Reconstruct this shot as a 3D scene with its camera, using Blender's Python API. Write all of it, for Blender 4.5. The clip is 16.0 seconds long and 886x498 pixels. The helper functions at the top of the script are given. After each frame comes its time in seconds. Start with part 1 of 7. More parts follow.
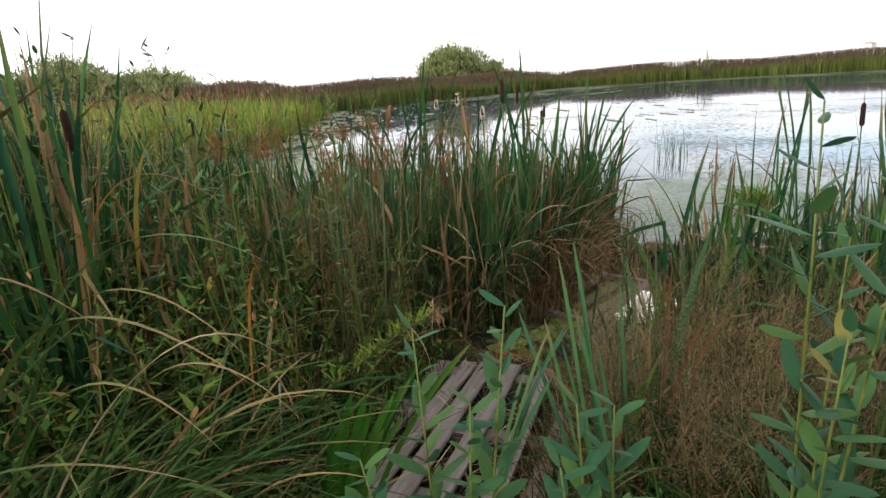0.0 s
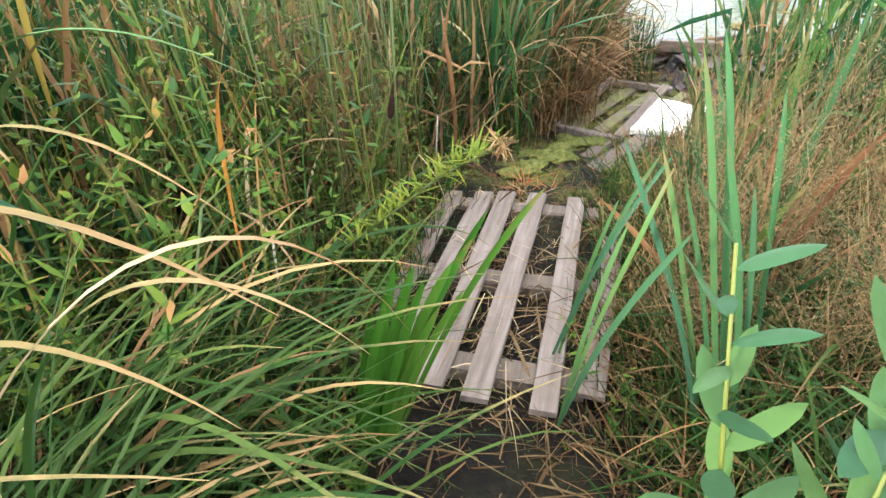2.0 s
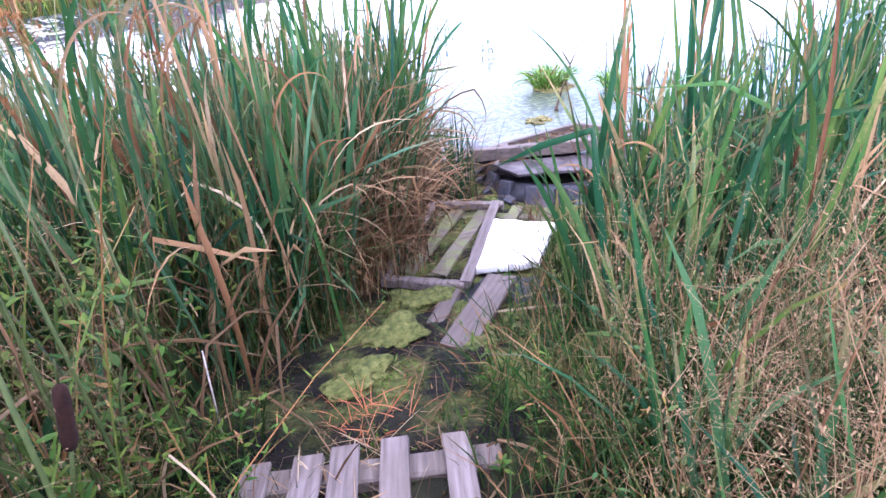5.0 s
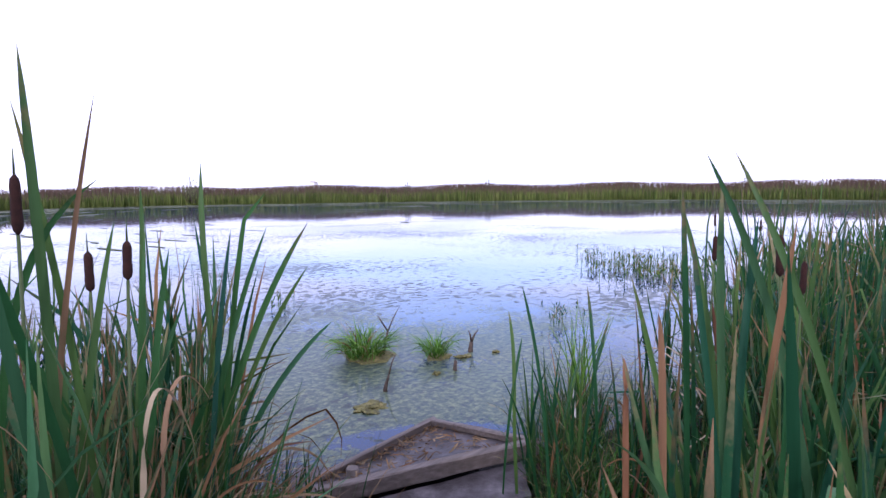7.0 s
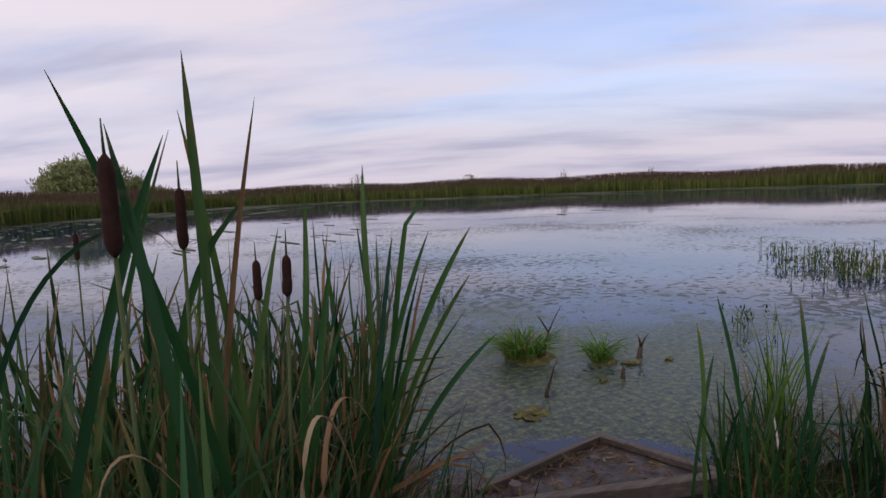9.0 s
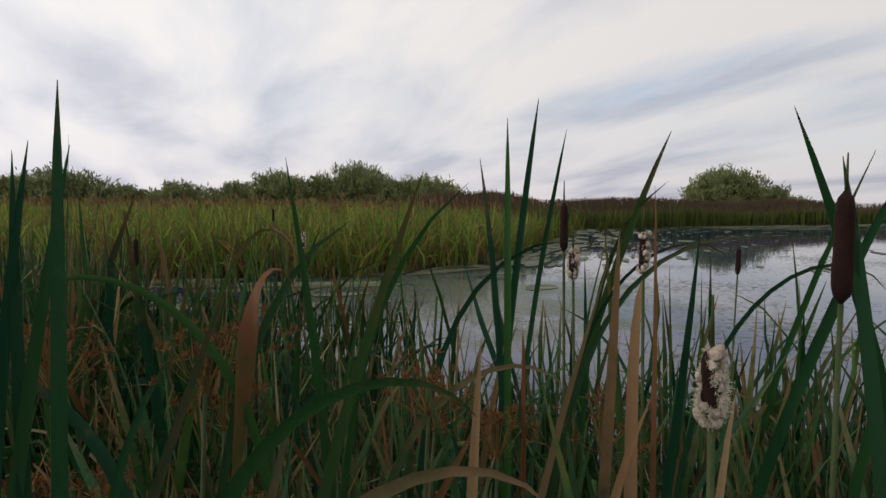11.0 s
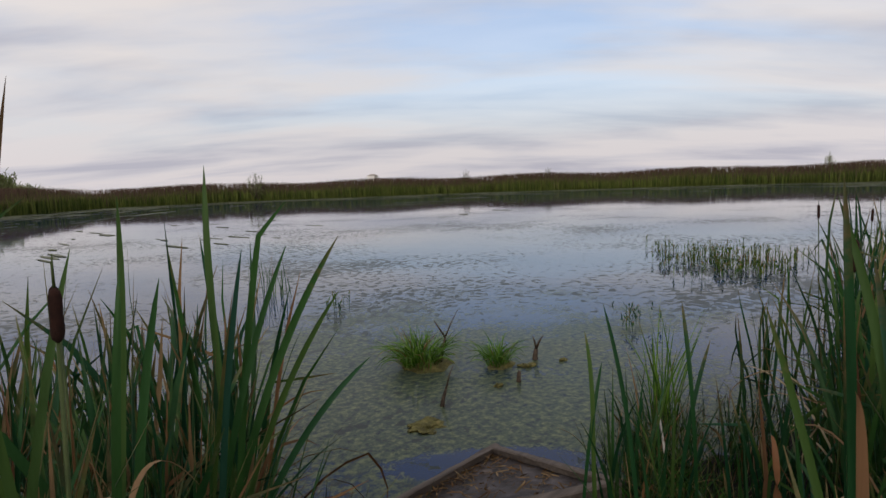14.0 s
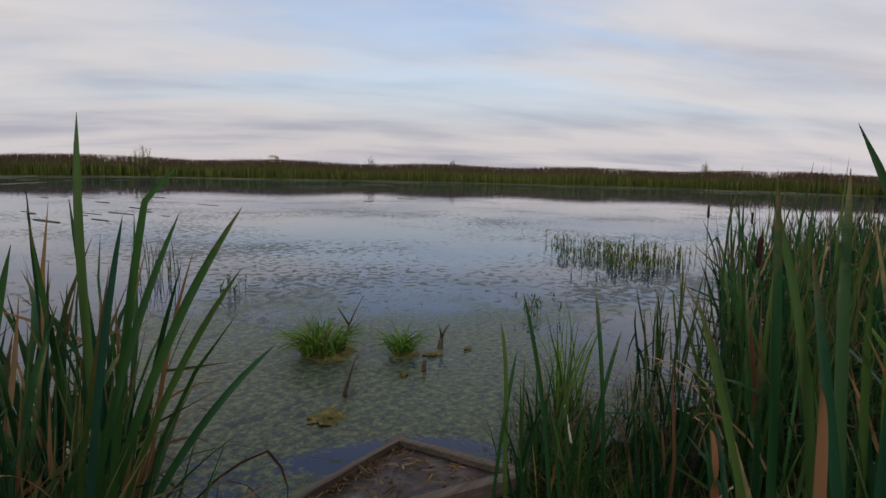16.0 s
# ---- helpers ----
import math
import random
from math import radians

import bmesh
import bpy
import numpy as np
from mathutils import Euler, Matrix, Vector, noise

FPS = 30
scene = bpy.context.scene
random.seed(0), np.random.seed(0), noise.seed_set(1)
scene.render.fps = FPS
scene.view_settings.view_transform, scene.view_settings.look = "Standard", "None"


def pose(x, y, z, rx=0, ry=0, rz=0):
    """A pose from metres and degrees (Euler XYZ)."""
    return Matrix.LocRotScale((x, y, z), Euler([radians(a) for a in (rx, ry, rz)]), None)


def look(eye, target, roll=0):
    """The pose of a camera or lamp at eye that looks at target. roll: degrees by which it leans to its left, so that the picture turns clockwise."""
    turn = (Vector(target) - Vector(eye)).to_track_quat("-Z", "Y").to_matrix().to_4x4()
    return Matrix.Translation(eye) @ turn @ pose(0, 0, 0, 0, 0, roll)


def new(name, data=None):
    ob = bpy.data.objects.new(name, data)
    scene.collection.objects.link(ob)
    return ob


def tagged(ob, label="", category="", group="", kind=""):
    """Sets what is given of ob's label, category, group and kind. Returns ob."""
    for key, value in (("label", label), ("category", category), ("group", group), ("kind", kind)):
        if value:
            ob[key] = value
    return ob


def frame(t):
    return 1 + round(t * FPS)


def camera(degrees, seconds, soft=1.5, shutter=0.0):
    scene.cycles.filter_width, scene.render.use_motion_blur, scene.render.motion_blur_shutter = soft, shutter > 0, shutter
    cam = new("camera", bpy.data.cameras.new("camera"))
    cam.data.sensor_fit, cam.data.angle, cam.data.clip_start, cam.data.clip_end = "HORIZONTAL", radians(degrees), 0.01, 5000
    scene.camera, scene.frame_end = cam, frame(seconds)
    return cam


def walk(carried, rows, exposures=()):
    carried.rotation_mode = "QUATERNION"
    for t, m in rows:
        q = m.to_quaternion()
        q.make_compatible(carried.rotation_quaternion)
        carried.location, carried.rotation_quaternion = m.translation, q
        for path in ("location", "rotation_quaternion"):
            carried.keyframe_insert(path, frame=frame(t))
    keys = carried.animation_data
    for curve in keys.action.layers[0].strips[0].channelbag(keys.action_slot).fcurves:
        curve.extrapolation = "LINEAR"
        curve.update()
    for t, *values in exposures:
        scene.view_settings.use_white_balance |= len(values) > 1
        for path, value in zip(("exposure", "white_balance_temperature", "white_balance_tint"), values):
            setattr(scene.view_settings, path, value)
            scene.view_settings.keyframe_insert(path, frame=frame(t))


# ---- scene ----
cam = camera(75.0, 16.0)
PATH = [
    (0, (0.339, 0.743, 1.737), (0.25, 2.662, 1.181), -3.7),
    (0.5, (0.155, 0.864, 1.696), (0.25, 2.758, 1.06), 0.1),
    (1, (0.126, 1.004, 1.654), (0.246, 2.819, 0.823), -1.9),
    (1.5, (0.125, 1.14, 1.611), (0.088, 2.828, 0.539), -4.2),
    (2, (0.087, 1.244, 1.59), (0.104, 2.884, 0.446), -4.1),
    (2.5, (0.036, 1.382, 1.566), (0.166, 3.013, 0.415), -4.1),
    (3, (0.057, 1.509, 1.564), (0.333, 3.123, 0.415), -2.3),
    (3.3, (0.087, 1.555, 1.549), (0.384, 3.177, 0.418), -2.3),
    (3.5, (0.072, 1.632, 1.549), (0.415, 3.23, 0.395), -1.1),
    (3.7, (0.073, 1.691, 1.558), (0.435, 3.289, 0.41), -1.3),
    (5.8, (0.389, 2.893, 1.453), (1.297, 4.475, 0.632), -6.8),
    (6, (0.356, 3.053, 1.475), (1.324, 4.592, 0.642), -6.0),
    (6.3, (0.476, 3.13, 1.512), (1.553, 4.652, 0.788), -2.9),
    (6.5, (0.447, 3.277, 1.544), (1.65, 4.726, 0.871), 0.3),
    (7, (0.492, 3.52, 1.641), (1.924, 4.901, 1.436), -0.6),
    (7.5, (0.549, 3.612, 1.659), (1.909, 5.064, 1.452), -0.0),
    (8, (0.607, 3.651, 1.651), (1.966, 5.108, 1.474), -0.2),
    (8.2, (0.62, 3.657, 1.655), (1.98, 5.112, 1.472), -0.4),
    (10.3, (0.523, 3.82, 1.68), (0.27, 5.797, 1.478), -0.3),
    (10.5, (0.515, 3.816, 1.689), (0.101, 5.766, 1.505), 1.2),
    (11, (0.476, 3.766, 1.707), (-0.418, 5.548, 1.555), 0.3),
    (11.5, (0.465, 3.756, 1.71), (-0.582, 5.45, 1.528), 2.0),
    (12, (0.463, 3.74, 1.717), (-0.764, 5.313, 1.583), 1.2),
    (12.5, (0.465, 3.748, 1.717), (-0.645, 5.404, 1.566), 0.6),
    (13, (0.491, 3.777, 1.719), (-0.176, 5.658, 1.593), -0.5),
    (13.3, (0.586, 3.764, 1.706), (0.77, 5.752, 1.58), -3.4),
    (13.5, (0.769, 3.855, 1.679), (1.617, 5.66, 1.523), -5.3),
    (14, (0.806, 3.834, 1.676), (2.085, 5.354, 1.444), -2.0),
    (14.5, (0.818, 3.824, 1.671), (2.145, 5.298, 1.413), -2.1),
    (15, (0.831, 3.831, 1.657), (2.128, 5.336, 1.43), -2.2),
    (15.5, (0.812, 3.903, 1.648), (2.159, 5.353, 1.358), -0.6),
    (16, (0.861, 3.975, 1.634), (2.376, 5.253, 1.362), 1.4),
]
walk(cam, [(t, look(eye, target, roll)) for t, eye, target, roll in PATH],
     exposures=[(0.0, 0.95, 6600, 5), (1.0, 2.0, 6600, 5), (1.6, 2.5, 6700, 6), (2.5, 2.9, 6100, 11), (3.7, 3.0, 5500, 25), (5.8, 2.6, 5200, 43), (6.6, 2.15, 5100, 49),
                (7.0, 0.95, 5300, 32), (7.4, -0.15, 5600, 29), (8.2, -0.4, 5900, 32), (10.3, -0.5, 6500, 10), (13.0, -0.5, 6500, 10), (13.6, -0.45, 6600, 13), (16.0, -0.58, 6600, 13)])

# ---- world, sun, exposure ----
world = bpy.data.worlds.new("sky")
scene.world = world
world.use_nodes = True
wn, wl = world.node_tree.nodes, world.node_tree.links
wn.clear()
w_out = wn.new("ShaderNodeOutputWorld")
w_bg = wn.new("ShaderNodeBackground")
w_bg.inputs["Strength"].default_value = 0.10
w_sky = wn.new("ShaderNodeTexSky")
w_sky.sky_type = "NISHITA"
w_sky.sun_disc = False
w_sky.sun_elevation = radians(20)
w_sky.sun_rotation = radians(238)
w_co = wn.new("ShaderNodeTexCoord")
w_up = wn.new("ShaderNodeSeparateXYZ")
wl.new(w_co.outputs["Generated"], w_up.inputs[0])


def cloud_math(op, a, b, clamp=False):
    m = wn.new("ShaderNodeMath")
    m.operation, m.use_clamp = op, clamp
    for i, v in enumerate((a, b)):
        if isinstance(v, float):
            m.inputs[i].default_value = v
        else:
            wl.new(v, m.inputs[i])
    return m.outputs[0]


# the cloud layer is a flat sheet overhead, drawn out into streaks
w_rise = cloud_math("ADD", cloud_math("MAXIMUM", w_up.outputs["Z"], 0.0), 0.16)
w_flat = wn.new("ShaderNodeCombineXYZ")
wl.new(cloud_math("DIVIDE", w_up.outputs["X"], w_rise), w_flat.inputs["X"])
wl.new(cloud_math("DIVIDE", w_up.outputs["Y"], w_rise), w_flat.inputs["Y"])
w_turn = wn.new("ShaderNodeMapping")
w_turn.inputs["Rotation"].default_value = (0, 0, radians(-140))
w_turn.inputs["Location"].default_value = (3.4, 1.3, 0)
wl.new(w_flat.outputs[0], w_turn.inputs["Vector"])
w_map = wn.new("ShaderNodeMapping")
w_map.inputs["Scale"].default_value = (0.42, 1.0, 1.0)
wl.new(w_turn.outputs["Vector"], w_map.inputs["Vector"])


def cloud_noise(scale, detail, rough, twist):
    t = wn.new("ShaderNodeTexNoise")
    for key, v in (("Scale", scale), ("Detail", detail), ("Roughness", rough), ("Distortion", twist)):
        t.inputs[key].default_value = v
    wl.new(w_map.outputs["Vector"], t.inputs["Vector"])
    return t.outputs["Fac"]


def cloud_ramp(fac, stops):
    r = wn.new("ShaderNodeValToRGB")
    while len(r.color_ramp.elements) < len(stops):
        r.color_ramp.elements.new(0.5)
    for e, (p, c) in zip(r.color_ramp.elements, stops):
        e.position, e.color = p, (*c, 1)
    wl.new(fac, r.inputs["Fac"])
    return r.outputs["Color"]


def cloud_mix(fac, a, b, mode="MIX"):
    m = wn.new("ShaderNodeMix")
    m.data_type, m.blend_type = "RGBA", mode
    if isinstance(fac, float):
        m.inputs["Factor"].default_value = fac
    else:
        wl.new(fac, m.inputs["Factor"])
    wl.new(a, m.inputs["A"])
    wl.new(b, m.inputs["B"])
    return m.outputs["Result"]


# thin streaked cloud over most of the sky, blue gaps higher up, grey-lilac patches below, brighter towards the sun
w_dot = wn.new("ShaderNodeVectorMath")
w_dot.operation = "DOT_PRODUCT"
w_dot.inputs[1].default_value = (-0.62, -0.71, 0.34)
wl.new(w_co.outputs["Generated"], w_dot.inputs[0])
w_more = cloud_math("ADD", cloud_math("MULTIPLY", w_dot.outputs["Value"], 0.20), cloud_math("ADD", cloud_noise(0.75, 8, 0.55, 0.3), 0.13))
w_high = cloud_ramp(w_up.outputs["Z"], [(0.05, (1, 1, 1)), (0.16, (0.35, 0.35, 0.35)), (0.30, (0, 0, 0))])
w_cover = cloud_mix(w_high, cloud_ramp(w_more, [(0.40, (0.40, 0.40, 0.40)), (0.50, (0.80, 0.80, 0.80)), (0.60, (1, 1, 1))]), cloud_ramp(w_up.outputs["Z"], [(0.0, (0.97, 0.97, 0.97))]))
w_white = cloud_ramp(cloud_noise(1.5, 6, 0.5, 0.25), [(0.34, (8.0, 8.1, 9.0)), (0.47, (10.4, 10.3, 10.6)), (0.58, (11.9, 11.5, 11.3))])
w_haze = cloud_ramp(w_up.outputs["Z"], [(0.0, (0.93, 0.91, 0.95)), (0.16, (1, 1, 1))])
w_white = cloud_mix(1.0, w_white, w_haze, "MULTIPLY")
w_side = wn.new("ShaderNodeMapRange")
w_side.inputs["From Min"].default_value = -1.0
w_side.inputs["To Min"].default_value, w_side.inputs["To Max"].default_value = 0.80, 1.32
wl.new(w_dot.outputs["Value"], w_side.inputs["Value"])
w_glow = wn.new("ShaderNodeCombineXYZ")
for key in ("X", "Y", "Z"):
    wl.new(w_side.outputs["Result"], w_glow.inputs[key])
w_white = cloud_mix(1.0, w_white, w_glow.outputs[0], "MULTIPLY")
w_tint = wn.new("ShaderNodeRGB")
w_tint.outputs[0].default_value = (1.5, 1.9, 2.3, 1)
w_blue = cloud_mix(1.0, w_sky.outputs["Color"], w_tint.outputs[0], "MULTIPLY")
wl.new(cloud_mix(w_cover, w_blue, w_white), w_bg.inputs["Color"])
wl.new(w_bg.outputs["Background"], w_out.inputs["Surface"])

sun = new("sun", bpy.data.lights.new("sun", "SUN"))
sun.data.energy = 1.7
sun.data.angle = radians(6)
sun.data.color = (1.0, 0.92, 0.80)
# the sky's sun: elevation 20 degrees, azimuth 238 degrees clockwise from +y
sun.matrix_world = look((0, 0, 0), (-math.sin(radians(238)) * math.cos(radians(20)), -math.cos(radians(238)) * math.cos(radians(20)), -math.sin(radians(20))))

# ---- materials ----
def mat(name):
    m = bpy.data.materials.new(name)
    m.use_nodes = True
    n = m.node_tree.nodes
    return m, n, m.node_tree.links, n["Principled BSDF"], n["Material Output"]


def ramp(n, stops):
    r = n.new("ShaderNodeValToRGB")
    while len(r.color_ramp.elements) < len(stops):
        r.color_ramp.elements.new(0.5)
    for e, (p, c) in zip(r.color_ramp.elements, stops):
        e.position, e.color = p, (*c, 1)
    return r


def noise_node(n, l, scale, detail=4, rough=0.55, coord="Object", stretch=None):
    co = n.new("ShaderNodeTexCoord")
    t = n.new("ShaderNodeTexNoise")
    t.inputs["Scale"].default_value, t.inputs["Detail"].default_value, t.inputs["Roughness"].default_value = scale, detail, rough
    if stretch:
        mp = n.new("ShaderNodeMapping")
        mp.inputs["Scale"].default_value = stretch
        l.new(co.outputs[coord], mp.inputs["Vector"])
        l.new(mp.outputs["Vector"], t.inputs["Vector"])
    else:
        l.new(co.outputs[coord], t.inputs["Vector"])
    return t


def mix_rgb(n, l, fac, a, b, mode="MIX"):
    m = n.new("ShaderNodeMix")
    m.data_type, m.blend_type = "RGBA", mode
    for key, v in (("Factor", fac), ("A", a), ("B", b)):
        if isinstance(v, (int, float)):
            m.inputs[key].default_value = v
        elif isinstance(v, tuple):
            m.inputs[key].default_value = (*v, 1)
        else:
            l.new(v, m.inputs[key])
    return m.outputs["Result"]


def maths(n, l, op, a, b=None, clamp=False):
    m = n.new("ShaderNodeMath")
    m.operation, m.use_clamp = op, clamp
    for i, v in enumerate((a, b)):
        if v is None:
            continue
        if isinstance(v, (int, float)):
            m.inputs[i].default_value = v
        else:
            l.new(v, m.inputs[i])
    return m.outputs[0]


def bump(n, l, b, height, strength, distance=0.01):
    bp = n.new("ShaderNodeBump")
    bp.inputs["Strength"].default_value, bp.inputs["Distance"].default_value = strength, distance
    l.new(height, bp.inputs["Height"])
    l.new(bp.outputs["Normal"], b.inputs["Normal"])


def leaf_mat(name, greens, dry, rough=0.45, through_light=0.25, base=None):
    """Blades and leaves: green varied by island, drying from the tip by the attributes 'along' and 'dry'."""
    m, n, l, b, out = mat(name)
    geo = n.new("ShaderNodeNewGeometry")
    al = n.new("ShaderNodeAttribute")
    al.attribute_name = "along"
    dr = n.new("ShaderNodeAttribute")
    dr.attribute_name = "dry"
    g = ramp(n, [(i / (len(greens) - 1), c) for i, c in enumerate(greens)])
    info = n.new("ShaderNodeObjectInfo")
    pick = maths(n, l, "FRACT", maths(n, l, "ADD", geo.outputs["Random Per Island"], info.outputs["Random"]))
    l.new(pick, g.inputs["Fac"])
    d = ramp(n, [(i / (len(dry) - 1), c) for i, c in enumerate(dry)])
    l.new(maths(n, l, "FRACT", maths(n, l, "MULTIPLY", pick, 7.3)), d.inputs["Fac"])
    spots = noise_node(n, l, 35, 3)
    k = maths(n, l, "SUBTRACT", maths(n, l, "ADD", al.outputs["Fac"], dr.outputs["Fac"]), 1.0)
    k = maths(n, l, "ADD", maths(n, l, "MULTIPLY", k, 3.5), maths(n, l, "MULTIPLY", maths(n, l, "SUBTRACT", spots.outputs["Fac"], 0.5), 1.2), True)
    col = mix_rgb(n, l, k, g.outputs["Color"], d.outputs["Color"])
    streak = noise_node(n, l, 1.0, 4, stretch=(170, 170, 7))
    col = mix_rgb(n, l, maths(n, l, "MULTIPLY", streak.outputs["Fac"], 0.75), col, mix_rgb(n, l, 1.0, col, (0.62, 0.66, 0.5), "MULTIPLY"))
    if base:
        kb = maths(n, l, "SUBTRACT", 1.0, maths(n, l, "MULTIPLY", al.outputs["Fac"], 5.0), True)
        col = mix_rgb(n, l, kb, col, base)
    l.new(col, b.inputs["Base Color"])
    b.inputs["Roughness"].default_value = rough
    b.inputs["Specular IOR Level"].default_value = 0.06
    tr = n.new("ShaderNodeBsdfTranslucent")
    l.new(col, tr.inputs["Color"])
    ms = n.new("ShaderNodeMixShader")
    ms.inputs[0].default_value = through_light
    l.new(b.outputs[0], ms.inputs[1])
    l.new(tr.outputs[0], ms.inputs[2])
    l.new(ms.outputs[0], out.inputs["Surface"])
    return m


DRY = [(0.19, 0.115, 0.058), (0.13, 0.062, 0.030), (0.26, 0.18, 0.10), (0.085, 0.038, 0.022)]
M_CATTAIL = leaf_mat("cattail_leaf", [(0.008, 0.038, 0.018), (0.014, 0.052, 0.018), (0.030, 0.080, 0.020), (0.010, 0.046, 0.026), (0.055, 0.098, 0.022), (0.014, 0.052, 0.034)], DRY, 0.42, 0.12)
# brighter, yellower copy of cattail_leaf: the far stand's sunlight is in its colours
M_CATTAIL_SUNLIT = leaf_mat("cattail_leaf_sunlit", [(0.045, 0.10, 0.024), (0.14, 0.23, 0.04), (0.32, 0.36, 0.06), (0.07, 0.15, 0.034), (0.22, 0.29, 0.05), (0.05, 0.11, 0.036)], [(0.30, 0.20, 0.08), (0.16, 0.085, 0.04), (0.22, 0.13, 0.06)], 0.5, 0.3)
M_REED_FAR = leaf_mat("reed_far", [(0.045, 0.070, 0.018), (0.085, 0.115, 0.026), (0.17, 0.19, 0.05), (0.055, 0.085, 0.024)], [(0.105, 0.068, 0.052), (0.085, 0.055, 0.043), (0.13, 0.088, 0.066)], 0.6, 0.2)
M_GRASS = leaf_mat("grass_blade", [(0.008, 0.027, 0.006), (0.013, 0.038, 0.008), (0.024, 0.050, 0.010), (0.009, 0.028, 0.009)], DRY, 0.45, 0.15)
M_HERB = leaf_mat("herb_leaf", [(0.020, 0.056, 0.012), (0.040, 0.090, 0.015), (0.085, 0.125, 0.02), (0.015, 0.042, 0.013)], [(0.17, 0.085, 0.035), (0.20, 0.12, 0.05)], 0.5, 0.18)
M_WILLOW = leaf_mat("willow_leaf", [(0.018, 0.05, 0.018), (0.03, 0.072, 0.024), (0.052, 0.1, 0.026)], [(0.20, 0.15, 0.04), (0.20, 0.11, 0.045)], 0.34, 0.25)
M_SAPLING = leaf_mat("sapling_leaf", [(0.024, 0.072, 0.038), (0.036, 0.092, 0.046), (0.065, 0.122, 0.036), (0.026, 0.075, 0.046)], [(0.20, 0.17, 0.05), (0.16, 0.14, 0.04)], 0.32, 0.3)
M_BUSH = leaf_mat("bush_leaf", [(0.13, 0.16, 0.06), (0.18, 0.215, 0.085), (0.25, 0.275, 0.13), (0.11, 0.14, 0.055)], [(0.230, 0.203, 0.121), (0.189, 0.162, 0.095)], 0.5, 0.2)
M_SEDGE = leaf_mat("sedge_blade", [(0.014, 0.038, 0.011), (0.024, 0.056, 0.014), (0.058, 0.092, 0.024), (0.010, 0.030, 0.011)], [(0.20, 0.13, 0.06), (0.26, 0.19, 0.10), (0.14, 0.07, 0.035)], 0.42, 0.18)
M_RUSTY = leaf_mat("rusty_dead_grass", [(0.12, 0.070, 0.034), (0.075, 0.040, 0.020), (0.19, 0.130, 0.072), (0.05, 0.027, 0.015)], DRY, 0.6, 0.1)
M_FRESH = leaf_mat("fresh_cattail_leaf", [(0.018, 0.066, 0.009), (0.030, 0.090, 0.012), (0.050, 0.115, 0.018)], DRY, 0.4, 0.18)
# brighter copy of cattail_leaf: pale path shoots, and lit west reeds with light in colour
M_CATTAIL_PALE_LIT = leaf_mat("pale_lit_cattail_leaf", [(0.030, 0.088, 0.038), (0.044, 0.110, 0.048), (0.070, 0.136, 0.045), (0.034, 0.092, 0.054)], DRY, 0.42, 0.16)
M_STRAW = leaf_mat("dry_blade", [(0.090, 0.056, 0.028), (0.060, 0.034, 0.018), (0.15, 0.105, 0.06), (0.045, 0.024, 0.013)], DRY, 0.6, 0.08)
M_PALE_LEAF = leaf_mat("pale_dead_leaf", [(0.30, 0.23, 0.15), (0.36, 0.29, 0.20), (0.24, 0.16, 0.10), (0.20, 0.12, 0.07)], DRY, 0.6, 0.2)
M_SEED = leaf_mat("dry_seed_heads", [(0.12, 0.072, 0.042), (0.18, 0.125, 0.072), (0.085, 0.050, 0.030), (0.12, 0.115, 0.050)], DRY, 0.7, 0.2)

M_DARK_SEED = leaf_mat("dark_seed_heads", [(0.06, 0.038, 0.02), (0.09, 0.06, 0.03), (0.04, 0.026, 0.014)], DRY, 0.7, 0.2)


def plain(name, stops, rough=0.7, scale=20, bump_strength=0.3, bump_scale=80, stretch=None, metal=0.0, distance=0.004):
    m, n, l, b, out = mat(name)
    t = noise_node(n, l, scale, 6, 0.6, stretch=stretch)
    r = ramp(n, stops)
    l.new(t.outputs["Fac"], r.inputs["Fac"])
    t2 = noise_node(n, l, scale * 0.23, 3)
    col = mix_rgb(n, l, maths(n, l, "MULTIPLY", t2.outputs["Fac"], 0.5), r.outputs["Color"], mix_rgb(n, l, 1.0, r.outputs["Color"], (0.55, 0.55, 0.55), "MULTIPLY"))
    l.new(col, b.inputs["Base Color"])
    b.inputs["Roughness"].default_value, b.inputs["Metallic"].default_value = rough, metal
    b.inputs["Specular IOR Level"].default_value = 0.2
    t3 = noise_node(n, l, bump_scale, 4, stretch=stretch)
    bump(n, l, b, t3.outputs["Fac"], bump_strength, distance)
    return m


